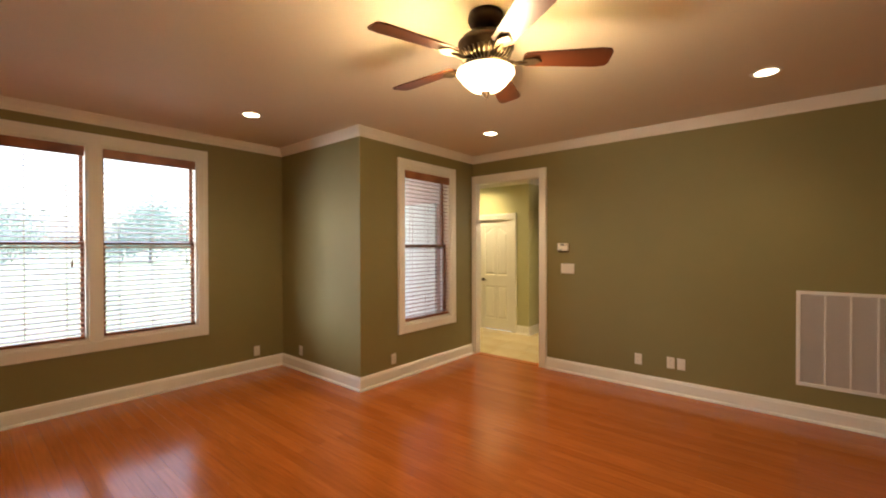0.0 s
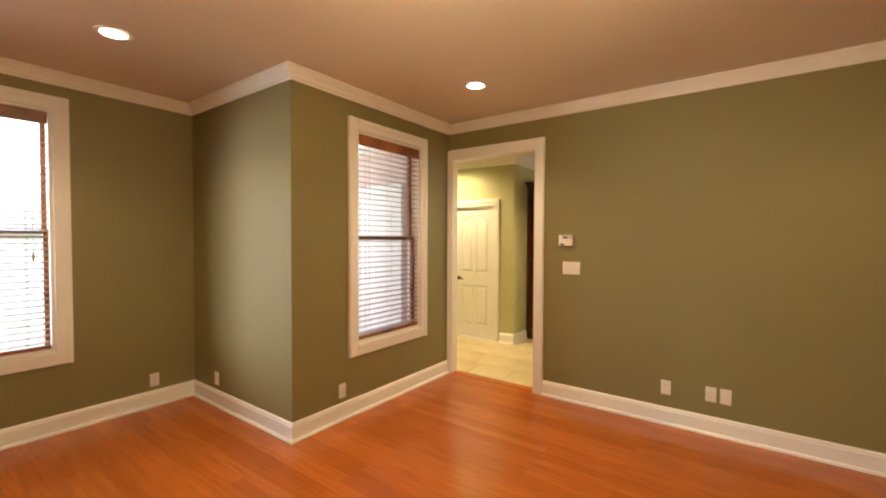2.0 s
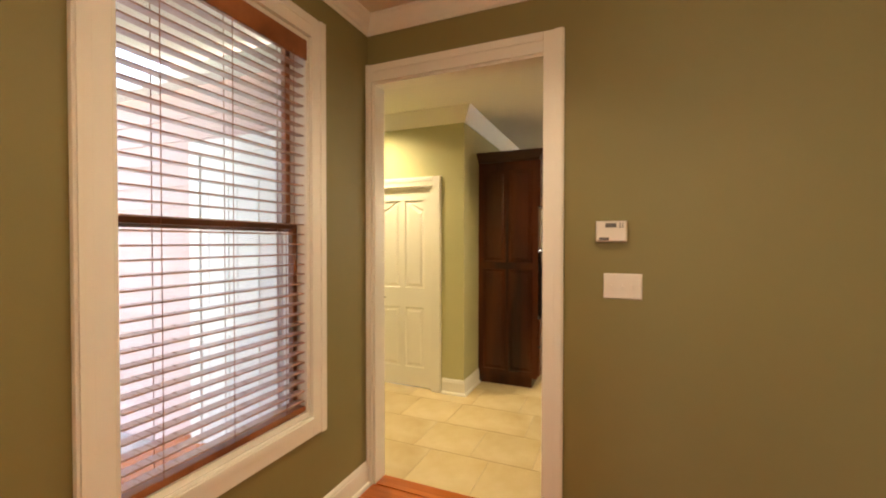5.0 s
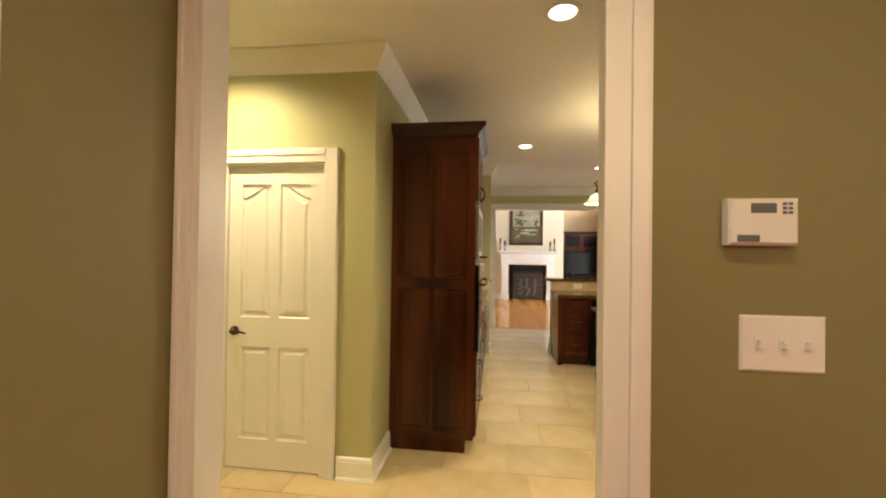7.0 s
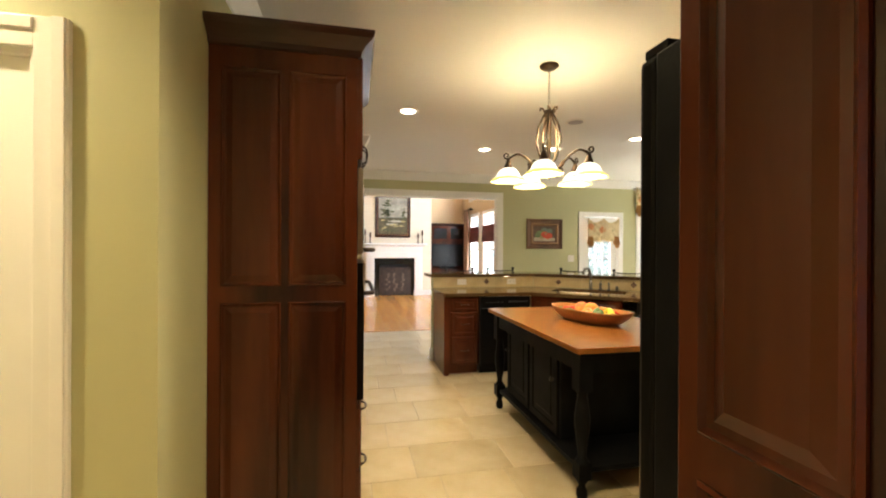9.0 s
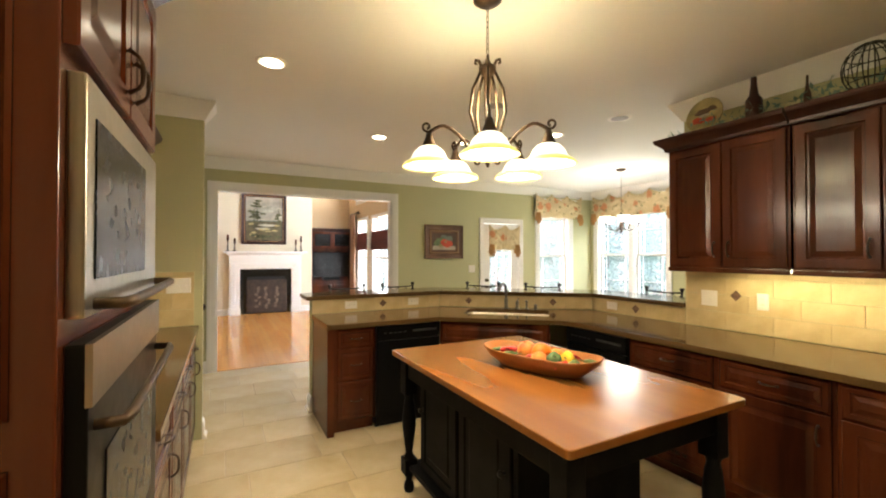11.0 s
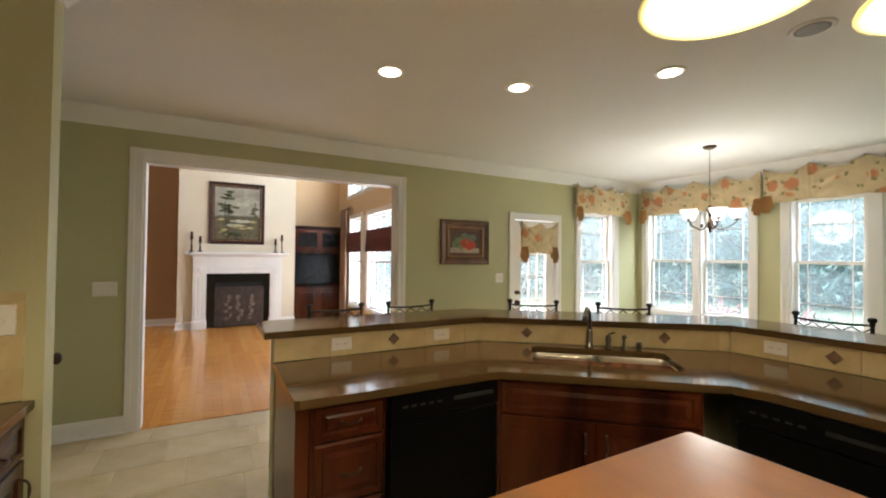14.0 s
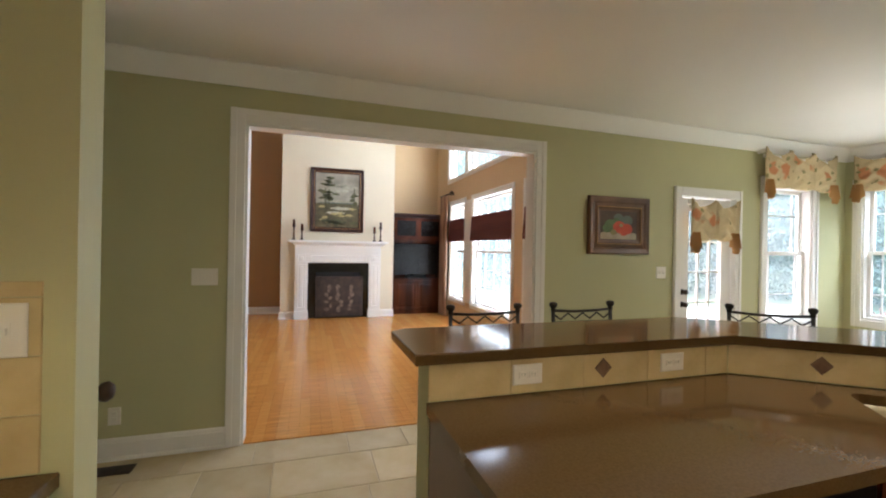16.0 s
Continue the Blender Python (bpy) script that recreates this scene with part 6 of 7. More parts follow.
def landscape(bm, w, h):
    rect(bm, -w, w, -h, h, -0.010, 0)
    rect(bm, -w, w, -h, -h * 0.12, -0.0125, 5)
    random.seed(5)
    for k in range(7):
        blob(bm, -w * 0.7 + k * w * 0.24, -h * 0.12, w * 0.18, h * 0.05, -0.0115, 1)
    for k in range(5):
        blob(bm, random.uniform(-w * 0.5, w * 0.7), h * random.uniform(0.3, 0.8), w * 0.28, h * 0.08, -0.011, 4, rough=0.3)
    blob(bm, w * 0.15, -h * 0.30, w * 0.50, h * 0.06, -0.0135, 4)
    blob(bm, -w * 0.1, -h * 0.46, w * 0.42, h * 0.05, -0.0135, 4)
    for k in range(9):
        blob(bm, random.uniform(-w * 0.75, w * 0.75), random.uniform(-h * 0.85, -h * 0.2), w * 0.16, h * 0.045, -0.0145, 3, rough=0.3)
    for tx, tz in ((-0.55, -0.35), (-0.38, -0.4), (0.78, -0.3)):
        rect(bm, w * tx - 0.008, w * tx + 0.008, h * tz, h * (tz + 0.8), -0.0155, 2)
    for k in range(20):
        blob(bm, w * random.gauss(-0.50, 0.17), h * random.uniform(0.0, 0.85), w * 0.16, h * 0.045, -0.0165, 2, rough=0.35)
    for k in range(8):
        blob(bm, w * random.uniform(0.66, 0.86), h * random.uniform(-0.25, 0.35), w * 0.11, h * 0.05, -0.0165, 2, rough=0.35)
    for k in range(8):
        blob(bm, w * random.uniform(-0.8, 0.8), h * random.uniform(-0.9, -0.72), w * 0.18, h * 0.05, -0.0165, 2, rough=0.3)


def still_life(bm, w, h):
    random.seed(6)
    rect(bm, -w, w, -h, h, -0.010, 0)
    rect(bm, -w * 0.95, w * 0.95, -h * 0.92, -h * 0.55, -0.0112, 3)
    for k in range(6):
        blob(bm, w * (-0.75 + k * 0.3), -h * 0.56, w * 0.18, h * 0.10, -0.0118, 3, rough=0.3)
    for k, (x, z, r, mi) in enumerate(((-0.02, 0.50, 0.26, 5), (0.45, 0.35, 0.30, 5), (-0.45, 0.05, 0.30, 2), (-0.62, -0.20, 0.24, 2), (-0.15, 0.25, 0.22, 2), (0.02, -0.10, 0.34, 1), (0.42, -0.22, 0.30, 1),
                        (0.25, -0.42, 0.22, 1), (-0.30, -0.45, 0.16, 4), (0.10, 0.02, 0.10, 4))):
        blob(bm, w * x, h * z, w * r, h * r * 1.2, -0.0125 - 0.0006 * k, mi, rough=0.03, n=20)


picture("landscape_painting", "large landscape painting in a dark wood frame above the mantel", pose(-0.33, 18.59, 2.38), 1.05, 1.29, 0.10,
        ["paint_sky", "paint_hill", "paint_tree", "paint_gold", "paint_water", "paint_ground"], landscape)
picture("still_life_painting", "small fruit still life in a wide brown frame on sage wall", pose(1.95, 13.163, 1.685), 0.70, 0.545, 0.135,
        ["paint_brown", "paint_red", "paint_green", "paint_cloth", "paint_gold", "paint_hill"], still_life, "frame_brown")

# ---- living room ----
bm = box(bmesh.new(), -1.39, 0.845, 18.60, 19.35, 0, H3)
structure("chimney_breast", bm, "cream", "cream painted chimney breast")
structure("wall_alcove", new_box(0.845, 2.0, 19.22, 19.35, 0, H3), "tan", "tan painted alcove wall")
structure("baseboard", run_profile(bmesh.new(), [(-1.39, 19.35, 0), (-1.39, 18.60, 0), (-1.12, 18.60, 0)], BASE), "trim", "white moulded baseboard")
structure("baseboard", run_profile(bmesh.new(), [(0.58, 18.60, 0), (0.845, 18.60, 0), (0.845, 18.72, 0)], BASE), "trim", "white moulded baseboard")
fp = thing("fireplace", "white carved fireplace surround with black marble slips and dark firebox", "fireplace", pose(-0.28, 18.598, 0))
bm = bmesh.new()
for sx in (-1, 1):
    x0, x1 = sorted((sx * 0.60, sx * 0.84))
    box(bm, x0, x1, -0.12, 0, 0, 1.30, bev=0.004)
    box(bm, x0 - 0.015, x1 + 0.015, -0.135, 0, 0, 0.16, bev=0.004)
box(bm, -0.84, 0.84, -0.12, 0, 1.30, 1.47, bev=0.004)
box(bm, -0.60, 0.60, -0.105, 0, 1.115, 1.30, bev=0.004)
part("surround", bm, "trim", fp)
for sx in (-1, 1):
    bm = bmesh.new()
    nested(bm, 0.15, 0.86, [(0, 0.004), (0.004, 0.012), (0.016, 0.012), (0.020, 0.003), (0.04, 0.003), (0.046, 0.010)], sx * 0.72 - 0.075, 0.22)
    part("pilaster_panel", bm, "trim", fp, at=pose(0, -0.12, 0))
    bm = bmesh.new()
    nested(bm, 0.15, 0.14, [(0, 0.004), (0.004, 0.012), (0.014, 0.012), (0.020, 0.002), (0.045, 0.012)], sx * 0.72 - 0.075, 1.13)
    part("rosette_block", bm, "trim", fp, at=pose(0, -0.12, 0))
bm = bmesh.new()
nested(bm, 1.10, 0.12, [(0, 0.004), (0.004, 0.010), (0.014, 0.010), (0.018, 0.002)], -0.55, 1.14)
part("frieze_panel", bm, "trim", fp, at=pose(0, -0.105, 0))
bm = run_profile(bmesh.new(), [(-0.85, 0, 1.46), (-0.85, -0.12, 1.46), (0.85, -0.12, 1.46), (0.85, 0, 1.46)], [(0, 0), (0.012, 0.0), (0.03, 0.02), (0.07, 0.045), (0.10, 0.055), (0.12, 0.06), (0.12, 0.10), (0, 0.10)])
box(bm, -0.85, 0.85, -0.12, 0, 1.461, 1.559)
part("mantel_shelf", bm, "trim", fp)
bm = bmesh.new()
for a in ((-0.60, -0.44, 0, 1.115), (0.44, 0.60, 0, 1.115), (-0.44, 0.44, 0.93, 1.115)):
    box(bm, a[0], a[1], -0.045, 0, a[2], a[3])
part("marble_slip", bm, "marble_black", fp)
# Flat black panel in place of an open firebox.
bm = bmesh.new()
box(bm, -0.44, 0.44, -0.020, -0.004, 0, 0.93)
part("firebox", bm, "firebox", fp)
sc = thing("fire_screen", "dark painted fire screen with pale scrolling figures before the firebox", "fire screen", pose(-0.26, 18.50, 0))
part("panel", new_box(-0.47, 0.46, 0.0, 0.018, 0.03, 0.84, bev=0.004), "screen_dark", sc)
bm = bmesh.new()
random.seed(8)
for k in range(3):
    cx = -0.22 + k * 0.22
    for q in range(7):
        blob(bm, cx + random.uniform(-0.05, 0.05), 0.18 + q * 0.075, random.uniform(0.022, 0.050), random.uniform(0.03, 0.06), -0.003 - 0.0006 * q, 0, 10, 0.3)
    part("painted_figure", bm, "screen_pale", sc, kind="stuff")
    bm = bmesh.new()
bm.free()
for x, h, kind_ in ((-1.15, 0.30, 0), (-1.00, 0.22, 0), (0.42, 0.20, 0), (0.55, 0.30, 1)):
    c = thing("candlestick", "turned dark wood candlestick with a brown candle on the mantel" if not kind_ else "tall dark bottle ornament standing on the mantel", "candlestick" if not kind_ else "ornament", pose(x, 18.50, 1.56), "mantel candlesticks")
    hh = h
    part("stem", lathe(bmesh.new(), [(0, 0), (0.045, 0), (0.045, 0.012), (0.018, 0.03), (0.012, 0.06), (0.020, hh * 0.35), (0.010, hh * 0.55), (0.014, hh * 0.8), (0.034, hh * 0.93), (0.034, hh), (0, hh)], 0, 0, 14), "cherry_dark", c)
    part("candle", lathe(bmesh.new(), [(0, hh), (0.024, hh), (0.024, hh + 0.10), (0, hh + 0.10)], 0, 0, 14), "cherry" if not kind_ else "cherry_dark", c)

ent = thing("media_cabinet", "tall cherry built-in media cabinet with glazed doors and dark television", "media cabinet", pose(0.852, 18.76, 0))
EW = 1.14
bm = bmesh.new()
for a in ((0, 0.035, 0, 0.46, 0, 2.15), (EW - 0.035, EW, 0, 0.46, 0, 2.15), (0.035, EW - 0.035, 0.43, 0.46, 0, 2.15), (0.035, EW - 0.035, 0, 0.43, 0, 0.08), (0.035, EW - 0.035, 0, 0.43, 0.74, 0.78), (0.035, EW - 0.035, 0, 0.43, 1.60, 1.64), (0.035, EW - 0.035, 0, 0.43, 2.11, 2.15)):
    box(bm, *a)
part("body", bm, "cherry", ent)
part("cornice", run_profile(bmesh.new(), [(0, 0, 2.10), (EW, 0, 2.10)], CORNICE), "cherry_dark", ent)
for k in range(2):
    x = 0.04 + k * 0.53
    bm = bmesh.new()
    for a in ((x, x + 0.06, 1.65, 2.10), (x + 0.47, x + 0.53, 1.65, 2.10), (x + 0.06, x + 0.47, 1.65, 1.71), (x + 0.06, x + 0.47, 2.04, 2.10)):
        box(bm, a[0], a[1], -0.022, -0.002, a[2], a[3])
    d = part("glazed_door", bm, "cherry", ent)
    part("pane", new_box(x + 0.06, x + 0.47, -0.014, -0.010, 1.71, 2.04), "screen", d)
    front(ent, "door", x, 0.09, 0.53, 0.64, handle=(x + (0.48 if k == 0 else 0.05), 0.62, True, 0.08))
tv = thing("television", "dark flat television standing in the cherry media cabinet", "television", pose(0.852, 18.90, 0.78))
part("screen", new_box(0.08, EW - 0.08, 0, 0.04, 0.07, 0.76, bev=0.006), "screen", tv)
part("foot", new_box(0.35, EW - 0.35, -0.08, 0.12, 0.0, 0.07, bev=0.006), "black_gloss", tv)

rod = thing("curtain_rod", "dark bronze curtain rod with ball finial on the living room wall", "curtain rod", pose(1.90, 17.96, 2.58))
part("rod", tube(bmesh.new(), [(0, 0, 0), (0, 0.72, 0)], 0.018, 8), "bronze", rod)
bm = bmesh.new()
lathe(bm, [(0, -0.05), (0.03, -0.035), (0.045, 0), (0.03, 0.035), (0, 0.05)], 0, 0, 14)
part("finial", bm, "bronze", rod, at=pose(0, -0.03, 0))
for y in (0.10, 0.66):
    part("bracket", new_box(-0.01, 0.098, y - 0.015, y + 0.015, -0.02, 0.02), "bronze", rod)
for y0, y1 in ((18.24, 18.62),):
    cu = thing("curtain", "brown patterned curtain panel hanging in folds from the bronze rod", "curtain", pose(1.90, y0, 0), "living room curtains")
    bm = bmesh.new()
    n = 44
    for side in (0, 1):
        rows = []
        for k in range(n + 1):
            u = k / n
            x = 0.030 * math.sin(u * math.tau * 5) + 0.008 * side
            rows.append([bm.verts.new((x * (1 - 0.3 * (z > 2)), u * (y1 - y0), z)) for z in (0.02, 0.9, 1.8, 2.58)])
        for a, b in zip(rows, rows[1:]):
            for j in range(3):
                bm.faces.new((a[j], b[j], b[j + 1], a[j + 1])).smooth = True
    part("cloth", bm, "curtain", cu)
for a, b_, c, d in WIN_LOW:
    rs = thing("roman_shade", "dark red woven roman shade pulled half up in a white window", "window shade", pose(1.985, a - 0.02, 1.56), "roman shades")
    bm = bmesh.new()
    for k in range(5):
        box(bm, -0.045 + 0.006 * k, -0.002, 0, b_ - a + 0.04, 0.03 + k * 0.088, k * 0.088 + 0.128, bev=0.008)
    part("cloth", bm, "shade_roman", rs)

# ---- ornaments on the wall cabinets ----
ZC = 2.35
pl = thing("wall_plate", "large round painted plate leaning on its stand above the cabinets", "decorative plate", pose(1.86, 8.95, ZC, 0, 0, -90))
bm = lathe(bmesh.new(), [(0, 0.004), (0.08, 0.004), (0.120, 0.015), (0.128, 0.019), (0.128, 0.013), (0.08, -0.004), (0, -0.004)], 0, 0, 36)
part("dish", bm, "paint_gold", pl, at=pose(0, 0, 0.133, 78))
bm = bmesh.new()
random.seed(9)
for x, z, rx, rz, mi in ((-0.02, 0.03, 0.055, 0.03, 0), (0.05, 0.045, 0.04, 0.022, 0), (-0.05, -0.03, 0.06, 0.025, 1), (0.04, -0.04, 0.05, 0.02, 1), (0.0, 0.0, 0.05, 0.012, 2)):
    blob(bm, x, z, rx, rz, -0.006 - 0.0008 * mi, mi, 12, 0.25)
part("painting", bm, ["paint_brown", "paint_red", "paint_water"], pl, at=pose(0, 0.0, 0.133, -12))
for y, hh, rr, label in ((8.63, 0.275, 0.047, "dark red wine bottle shaped ornament above the cabinets"), (8.35, 0.18, 0.018, "slim dark bottle standing above the cabinets")):
    b = thing("bottle", label, "bottle", pose(1.84, y, ZC))
    part("glass_body", lathe(bmesh.new(), [(0, 0), (rr, 0), (rr * 1.05, 0.01), (rr, hh * 0.50), (rr * 0.55, hh * 0.62), (rr * 0.42, hh * 0.80), (rr * 0.34, hh * 0.96), (rr * 0.42, hh), (0, hh)], 0, 0, 16), "cherry_dark", b)
    part("stopper", lathe(bmesh.new(), [(0, hh), (rr * 0.3, hh), (rr * 0.36, hh + 0.012), (0, hh + 0.016)], 0, 0, 10), "bronze", b)
cg = thing("wire_cage", "rounded black wire cage ornament standing above the cabinets", "ornament", pose(1.86, 8.08, ZC))
bm = bmesh.new()
for k in range(8):
    a = math.pi * k / 8
    tube(bm, [(0.12 * math.sin(t) * math.cos(a), 0.12 * math.sin(t) * math.sin(a), 0.012 + 0.12 + 0.14 * math.cos(t)) for t in (math.tau * i / 20 for i in range(20))], 0.003, 4, closed=True)
for z, r in ((0.13, 0.12), (0.20, 0.10), (0.06, 0.10)):
    tube(bm, [(r * math.cos(t), r * math.sin(t), z) for t in (math.tau * i / 20 for i in range(20))], 0.003, 4, closed=True)
part("wire", bm, "iron", cg)


def leaf_cluster(centres, n, spread, size, seed_, flat=1.0):
    """Many small folded leaves round some centres: one mesh."""
    rnd = random.Random(seed_)
    vs, fs = [], []
    for _ in range(n):
        c = centres[rnd.randrange(len(centres))]
        p = Vector((c[0] + rnd.gauss(0, spread), c[1] + rnd.gauss(0, spread), c[2] + rnd.gauss(0, spread) * flat))
        r = Euler((rnd.uniform(0, 6.3), rnd.uniform(0, 6.3), rnd.uniform(0, 6.3))).to_matrix()
        s = size * rnd.uniform(0.6, 1.3)
        i = len(vs)
        vs += [tuple(p + r @ Vector(q)) for q in ((-s, 0, 0), (0, -s * 0.4, s * 0.12), (s, 0, 0), (0, s * 0.4, s * 0.12))]
        fs.append((i, i + 1, i + 2, i + 3))
    me = bpy.data.meshes.new("leaves")
    me.from_pydata(vs, [], fs)
    return me


iv = thing("ivy_garland", "trailing green ivy garland lying on the cabinet cornice", "garland", pose(1.84, 7.9, ZC + 0.01))
bm = bmesh.new()
tube(bm, [(0.01 * math.sin(k), 0.11 * k, 0.02 + 0.012 * math.cos(k * 1.7)) for k in range(12)], 0.003, 5)
part("vine", bm, "bark", iv)
me = leaf_cluster([(0.0, 0.05 * k, 0.035 + 0.02 * math.sin(k)) for k in range(26)], 330, 0.028, 0.022, 4)
me.materials.append(M["leaf_light"])
lv = new("leaves", me)
lv.parent = iv
tagged(lv, kind="stuff")

# ---- outside ----
structure("ground", new_box(-300, 300, -300, 300, -0.60, -0.35), "lawn", "lawn running to the horizon")


def tree(x, y, h, r, seed_, mat="leaf", label="", base=-0.36, low=False):
    rnd = random.Random(seed_)
    t = thing("tree", label or "leafy green tree on the lawn outside", "tree", pose(x, y, base))
    bm = bmesh.new()
    tube(bm, [(0, 0, 0), (0.08, 0.03, h * 0.3), (0.0, 0.08, h * 0.65), (0.05, 0, h * 0.9)], 0.16 * h / 8, 10, taper=[1.3, 0.9, 0.5, 0.15])
    cents = []
    for k in range(18):
        a, z = rnd.uniform(0, math.tau), h * rnd.uniform(0.06, 0.75)
        l = r * rnd.uniform(0.6, 1.0) * (1.1 - 0.6 * z / h)
        e = (l * math.cos(a), l * math.sin(a), z + h * 0.10)
        tube(bm, [(0, 0, z), (e[0] * 0.5, e[1] * 0.5, z + h * 0.03), e], 0.045 * h / 8, 5, taper=[1, 0.7, 0.25])
        cents += [e, (e[0] * 0.55, e[1] * 0.55, e[2] + h * 0.03), (e[0] * 0.8, e[1] * 0.8, e[2] - h * 0.08)]
    cents += [(rnd.uniform(-0.2, 0.2) * r, rnd.uniform(-0.2, 0.2) * r, h * q) for q in (0.8, 0.88, 0.95, 0.7, 0.55)]
    part("trunk", bm, "bark", t)
    if low:
        cents += [(r * 0.8 * math.cos(q), r * 0.8 * math.sin(q), 0.5 + 0.5 * (q % 2)) for q in range(14)]
    me = leaf_cluster(cents, 9500 if low else 5200, r * (0.27 if low else 0.22), 0.14 if low else 0.19, seed_, 0.7)
    me.materials.append(M[mat])
    c = new("crown", me)
    c.parent = t
    return tagged(c, kind="stuff")


TREES = [(36, 24, 14, 5.0), (44, 12, 16, 5.5), (30, 38, 13, 5.0), (40, 2, 14, 5.0)]
for k, (x, y, h, r) in enumerate(TREES):
    tree(x, y, h, r, 20 + k, "leaf_light")
for k, (d, a, h, r) in enumerate([(19, -16, 8, 3.6), (22, -6, 9, 4.0), (19.5, 4, 8, 3.6), (22, 12, 9, 3.8), (19, 20, 8, 3.4), (21, 29, 9, 3.8), (19, 38, 8, 3.4), (21, 47, 9, 3.8), (19, 57, 8, 3.6), (21, 67, 9, 3.8), (19.5, 77, 8, 3.6)]):
    tree(3 + d * math.cos(radians(a)), 12 + d * math.sin(radians(a)), h, r, 140 + k, "leaf_light", "leafy pale green tree at the edge of the garden", low=True)
for k, (x, y, h, r) in enumerate([(-55, 16, 7, 5), (-60, 3, 8, 5.5), (-52, 30, 7, 4.5), (-57, -9, 7, 5)]):
    tree(x, y, h, r, 60 + k, "leaf_light", "leafy green tree far across the lawn")


def glowing_woods():
    """A glowing backdrop of a wood beyond the garden, its edge uneven: haze and daylight are in its colours."""
    m = M["woods"]
    n, l = m.node_tree.nodes, m.node_tree.links
    b = n["Principled BSDF"]
    co, nz, nf, ad, ramp = (n.new("ShaderNode" + k) for k in ("TexCoord", "TexNoise", "TexNoise", "Math", "ValToRGB"))
    nz.inputs["Scale"].default_value, nz.inputs["Detail"].default_value = 0.22, 8
    nf.inputs["Scale"].default_value, nf.inputs["Detail"].default_value = 1.3, 6
    ad.operation = "MULTIPLY_ADD"
    ad.inputs[1].default_value = 0.55
    l.new(co.outputs["Object"], nz.inputs[0])
    l.new(co.outputs["Object"], nf.inputs[0])
    l.new(nf.outputs[0], ad.inputs[0])
    l.new(nz.outputs[0], ad.inputs[2])
    # Daylight and haze go into these pale colours, which then glow.
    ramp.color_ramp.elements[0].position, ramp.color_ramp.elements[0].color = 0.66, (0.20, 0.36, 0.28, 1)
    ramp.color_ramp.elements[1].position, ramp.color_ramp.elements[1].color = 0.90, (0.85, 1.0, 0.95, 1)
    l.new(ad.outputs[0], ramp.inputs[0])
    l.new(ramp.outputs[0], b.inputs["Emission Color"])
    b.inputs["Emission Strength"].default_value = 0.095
    rnd, bm = random.Random(5), bmesh.new()
    prev, n_ = None, 90
    for k in range(n_ + 1):
        a = radians(-25 + 125 * k / n_)
        p = (75 * math.cos(a) + 3, 75 * math.sin(a) + 12)
        h = 24 + 3 * math.sin(k * 0.7) + rnd.uniform(-1.6, 1.6)
        cur = (bm.verts.new((*p, -0.4)), bm.verts.new((*p, h)))
        if prev:
            bm.faces.new((prev[0], cur[0], cur[1], prev[1]))
        prev = cur
    structure("backdrop", bm, "woods", "glowing backdrop of a pale green wood, haze put into its colour")


glowing_woods()
for k, (x, y) in enumerate([(11.2, 15.2), (12.0, 13.9), (11.5, 10.0)]):
    sh = thing("azalea_bush", "low azalea bush in red bloom beyond the deck", "shrub", pose(x, y, -0.42), "azalea bushes")
    part("stems", tube(bmesh.new(), [(0, 0, 0), (0.1, 0.05, 0.2), (0.2, 0.1, 0.4)], 0.03, 6), "bark", sh)
    for nm, mt, n, sd in (("foliage", "leaf", 900, 80 + k), ("blossom", "azalea", 900, 90 + k)):
        me = leaf_cluster([(0.5 * math.cos(a), 0.5 * math.sin(a), 0.38 + 0.08 * math.sin(3 * a)) for a in (math.tau * q / 9 for q in range(9))] + [(0, 0, 0.5)], n, 0.24, 0.06, sd, 0.45)
        me.materials.append(M[mt])
        ob = new(nm, me)
        ob.parent = sh
        tagged(ob, kind="stuff")

deck = new_box(2.16, 10.4, 13.31, 19.0, -0.22, -0.10)
structure("deck", deck, "deck", "pale timber deck outside the glazed door")

# porch of the wing seen through the narrow window
porch = thing("porch", "pale pink sided porch wing with a white door outside the window", "porch", pose(-2.23, 6.02, 0))
part("gutter", new_box(-7.2, -0.02, -0.16, -0.02, 2.57, 2.66, bev=0.01), "trim", porch)
part("floor_slab", new_box(-5.5, -0.02, -1.1, -0.02, -0.35, -0.12), "deck", porch)
wing_door = part("door", new_box(-1.22, -0.60, -0.050, -0.020, -0.10, 2.05, bev=0.004), "trim", porch, "white outside door")
for k in range(2):
    for a, b in ((0.10, 0.80), (0.95, 1.85)):
        bm = bmesh.new()
        nested(bm, 0.22, b - a, [(0, 0.004), (0.004, 0.008), (0.02, 0.008), (0.03, 0.002)], -1.16 + 0.28 * k, a)
        part("panel", bm, "trim", wing_door, at=pose(0, -0.050, 0))
bm = bmesh.new()
for a in ((-1.32, -1.22, -0.10, 2.16), (-0.60, -0.50, -0.10, 2.16), (-1.22, -0.60, 2.05, 2.16)):
    box(bm, a[0], a[1], -0.065, -0.020, a[2], a[3])
part("door_casing", bm, "trim", porch)
bm = bmesh.new()
for k in range(15):
    z = 0.05 + k * 0.165
    v = [bm.verts.new(p) for p in ((-6.9, -0.003, z + 0.165), (-0.02, -0.003, z + 0.165), (-0.02, -0.018, z), (-6.9, -0.018, z), (-6.9, -0.003, z), (-0.02, -0.003, z))]
    bm.faces.new((v[0], v[1], v[2], v[3]))
    bm.faces.new((v[3], v[2], v[5], v[4]))
part("clapboard", bm, "siding", porch)

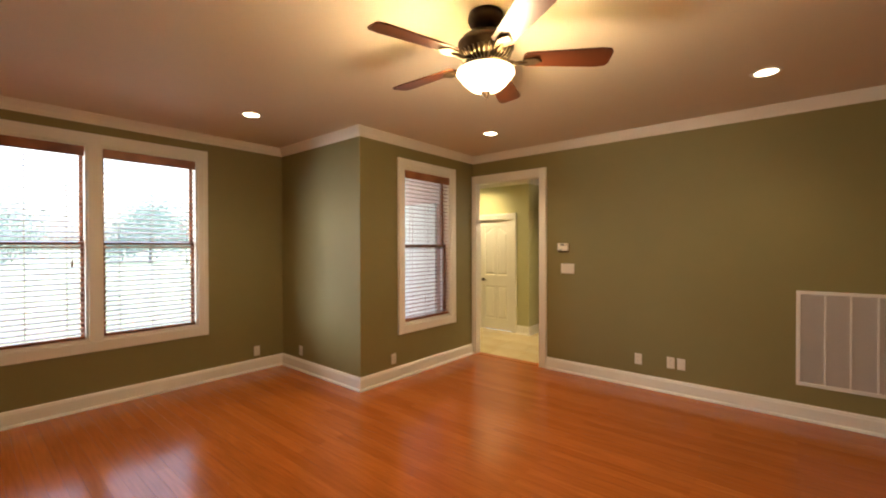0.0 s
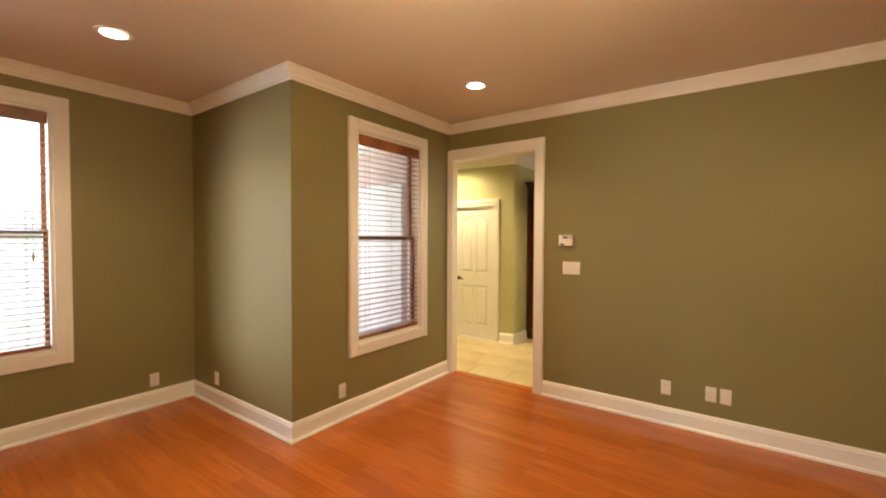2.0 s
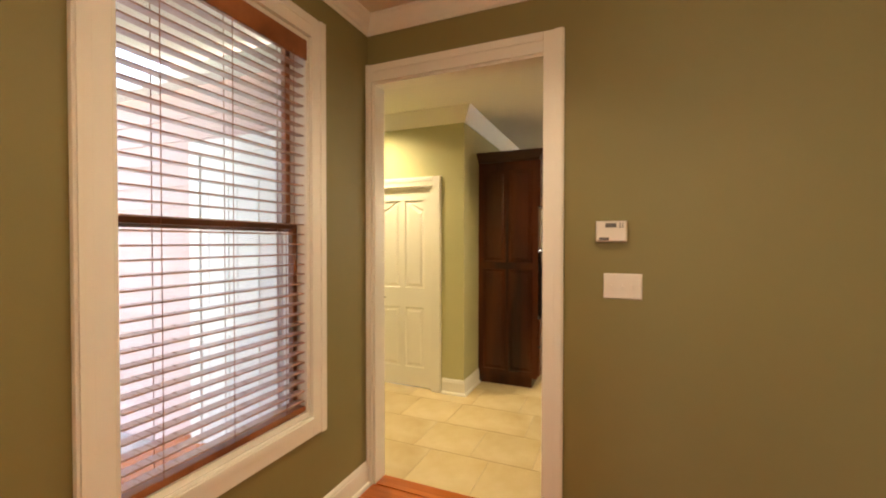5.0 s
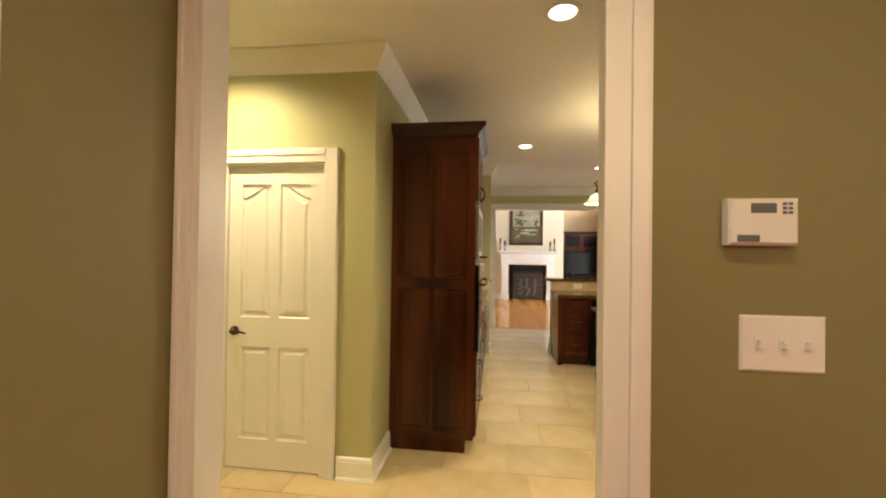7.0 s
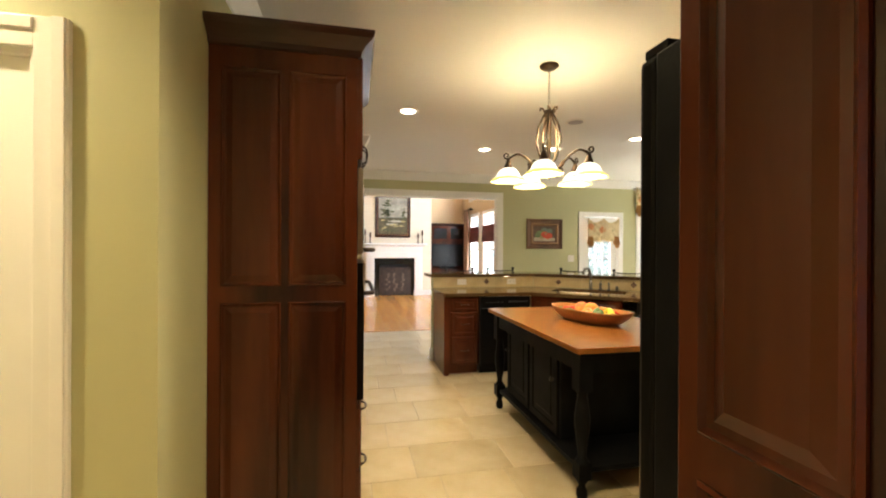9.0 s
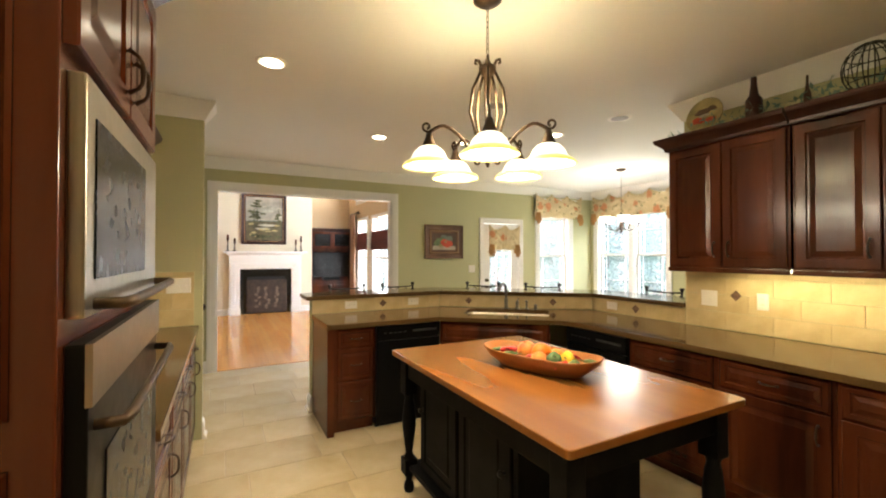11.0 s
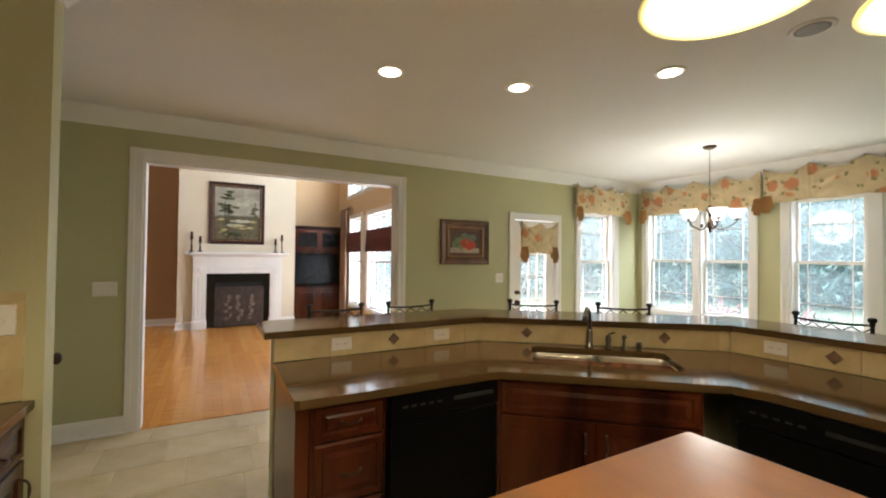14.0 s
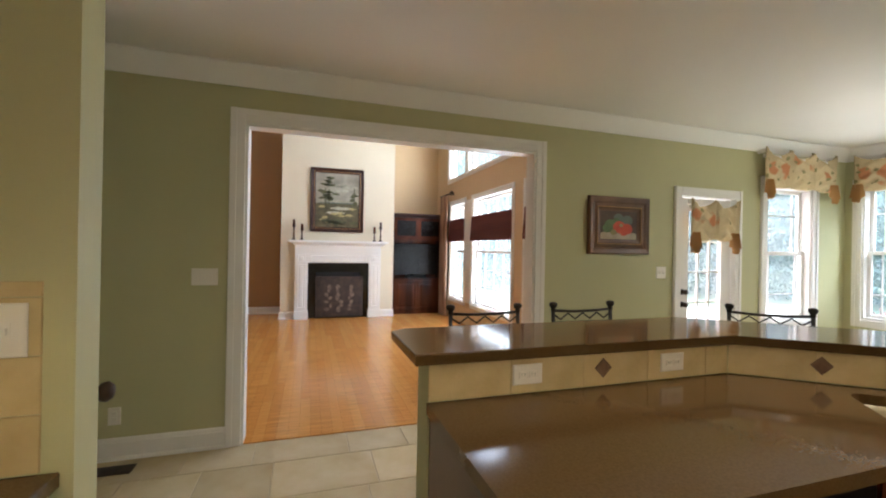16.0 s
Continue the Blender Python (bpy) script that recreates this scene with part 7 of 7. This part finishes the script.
# ---- backsplash tiles ----
def tiles_on(parent, m, x0, x1, rows, length, diamonds=()):
    """Tumbled tiles on a vertical face; local x along it, facing -y."""
    meshes = {}
    for j, (z0, z1) in enumerate(rows):
        x = x0 - (length / 2 if j % 2 else 0)
        while x < x1 - 0.01:
            a, b = max(x, x0) + 0.0008, min(x + length, x1) - 0.0008
            x += length
            if b - a < 0.02:
                continue
            key = (round(b - a, 3), round(z1 - z0, 3))
            if key not in meshes:
                bm = bmesh.new()
                nested(bm, b - a, z1 - z0 - 0.003, [(0, 0.0055), (0.0012, 0.0068)])
                meshes[key] = mesh_of("tile", bm, "splash")
            ob = new("tile", meshes[key])
            ob.parent = parent
            ob.matrix_basis = m @ pose(a, random.uniform(0, 0.0008), z0 + 0.0015)
    for x, z in diamonds:
        bm = bmesh.new()
        r = 0.040
        lo = [bm.verts.new((x + p, 0, z + q)) for p, q in ((0, -r), (r, 0), (0, r), (-r, 0))]
        hi = [bm.verts.new((x + p * 0.94, -0.0105, z + q * 0.94)) for p, q in ((0, -r), (r, 0), (0, r), (-r, 0))]
        bm.faces.new(hi)
        bm.faces.new(lo[::-1])
        for k in range(4):
            bm.faces.new((lo[k], lo[(k + 1) % 4], hi[(k + 1) % 4], hi[k]))
        part("inset_tile", bm, "inset", parent, at=m)


random.seed(12)
knee = bpy.data.objects["wall_knee"]
right_wall = bpy.data.objects["wall_right_run"]
left_wall, stub = bpy.data.objects["wall_left_run"], bpy.data.objects["wall_stub"]
STRIP = [(0.9165, 1.047)]
tiles_on(knee, pose(-0.48, 11.231, 0), 0, 1.345, STRIP, 0.305, [(0.698, 0.985)])
bang = math.degrees(math.atan2(10.229 - 11.231, 2.11 - 0.87))
blen = math.hypot(10.229 - 11.231, 2.11 - 0.87)
tiles_on(knee, pose(0.87, 11.231, 0, 0, 0, bang), 0.004, blen - 0.004, STRIP, 0.305, [(0.325, 0.985), (1.205, 0.985)])
tiles_on(knee, pose(2.11, 10.229, 0, 0, 0, -90), 0.004, 0.967, STRIP, 0.305, [(0.51, 0.985)])
ROWS_FULL = [(0.9165, 1.047), (1.047, 1.177), (1.177, 1.307), (1.307, 1.384)]
tiles_on(right_wall, pose(2.11, 9.258, 0, 0, 0, -90), 0, 2.35, ROWS_FULL, 0.305, [(0.376, 1.177), (1.291, 1.177)])
tiles_on(left_wall, pose(-2.04, 8.82, 0, 0, 0, 90), 0, 2.22, ROWS_FULL, 0.305, [(0.6, 1.177), (1.5, 1.177)])
tiles_on(stub, pose(-2.03, 11.05, 0), 0, 0.605, ROWS_FULL[:3] + [(1.307, 1.343)], 0.305)

# ---- stone floor tiles ----
floor = bpy.data.objects["floor_tile_bed"]
random.seed(21)
T = 0.42
meshes = {}


def floor_tile(x0, x1, y0, y1):
    g = 0.0019
    x0, x1, y0, y1 = x0 + g, x1 - g, y0 + g, y1 - g
    if x1 - x0 < 0.04 or y1 - y0 < 0.04:
        return
    key = (round(x1 - x0, 3), round(y1 - y0, 3))
    if key not in meshes:
        bm = bmesh.new()
        w, h = x1 - x0, y1 - y0
        lo = [bm.verts.new(p) for p in ((0, 0, -0.006), (w, 0, -0.006), (w, h, -0.006), (0, h, -0.006))]
        up = [bm.verts.new(p) for p in ((0, 0, -0.0015), (w, 0, -0.0015), (w, h, -0.0015), (0, h, -0.0015))]
        e = 0.002
        hi = [bm.verts.new(p) for p in ((e, e, 0), (w - e, e, 0), (w - e, h - e, 0), (e, h - e, 0))]
        for a, b in ((lo, up), (up, hi)):
            for k in range(4):
                bm.faces.new((a[k], a[(k + 1) % 4], b[(k + 1) % 4], b[k]))
        bm.faces.new(hi)
        meshes[key] = mesh_of("tile", bm, "tile")
    ob = new("tile", meshes[key])
    ob.parent = floor
    ob.location = (x0, y0, 0)


SOLID = [(-2.17, -2.04, 7.573, 11.16), (-4.15, -2.17, 7.573, 11.03), (2.11, 5.45, 6.1, 7.2)]
y, j = 6.12, 0
while y < 13.17:
    y1 = min(y + T, 13.17)
    x, k = -4.0 + (0.0, 0.28, 0.14)[j % 3] - T, j
    while x < 5.3:
        w = (T, T * 1.5, T)[k % 3]
        a, b = max(x, -4.0), min(x + w, 5.3)
        if b > a and not any(s[0] <= a and b <= s[1] and s[2] <= y and y1 <= s[3] for s in SOLID):
            floor_tile(a, b, y, y1)
        x += w
        k += 1
    y, j = y1, j + 1
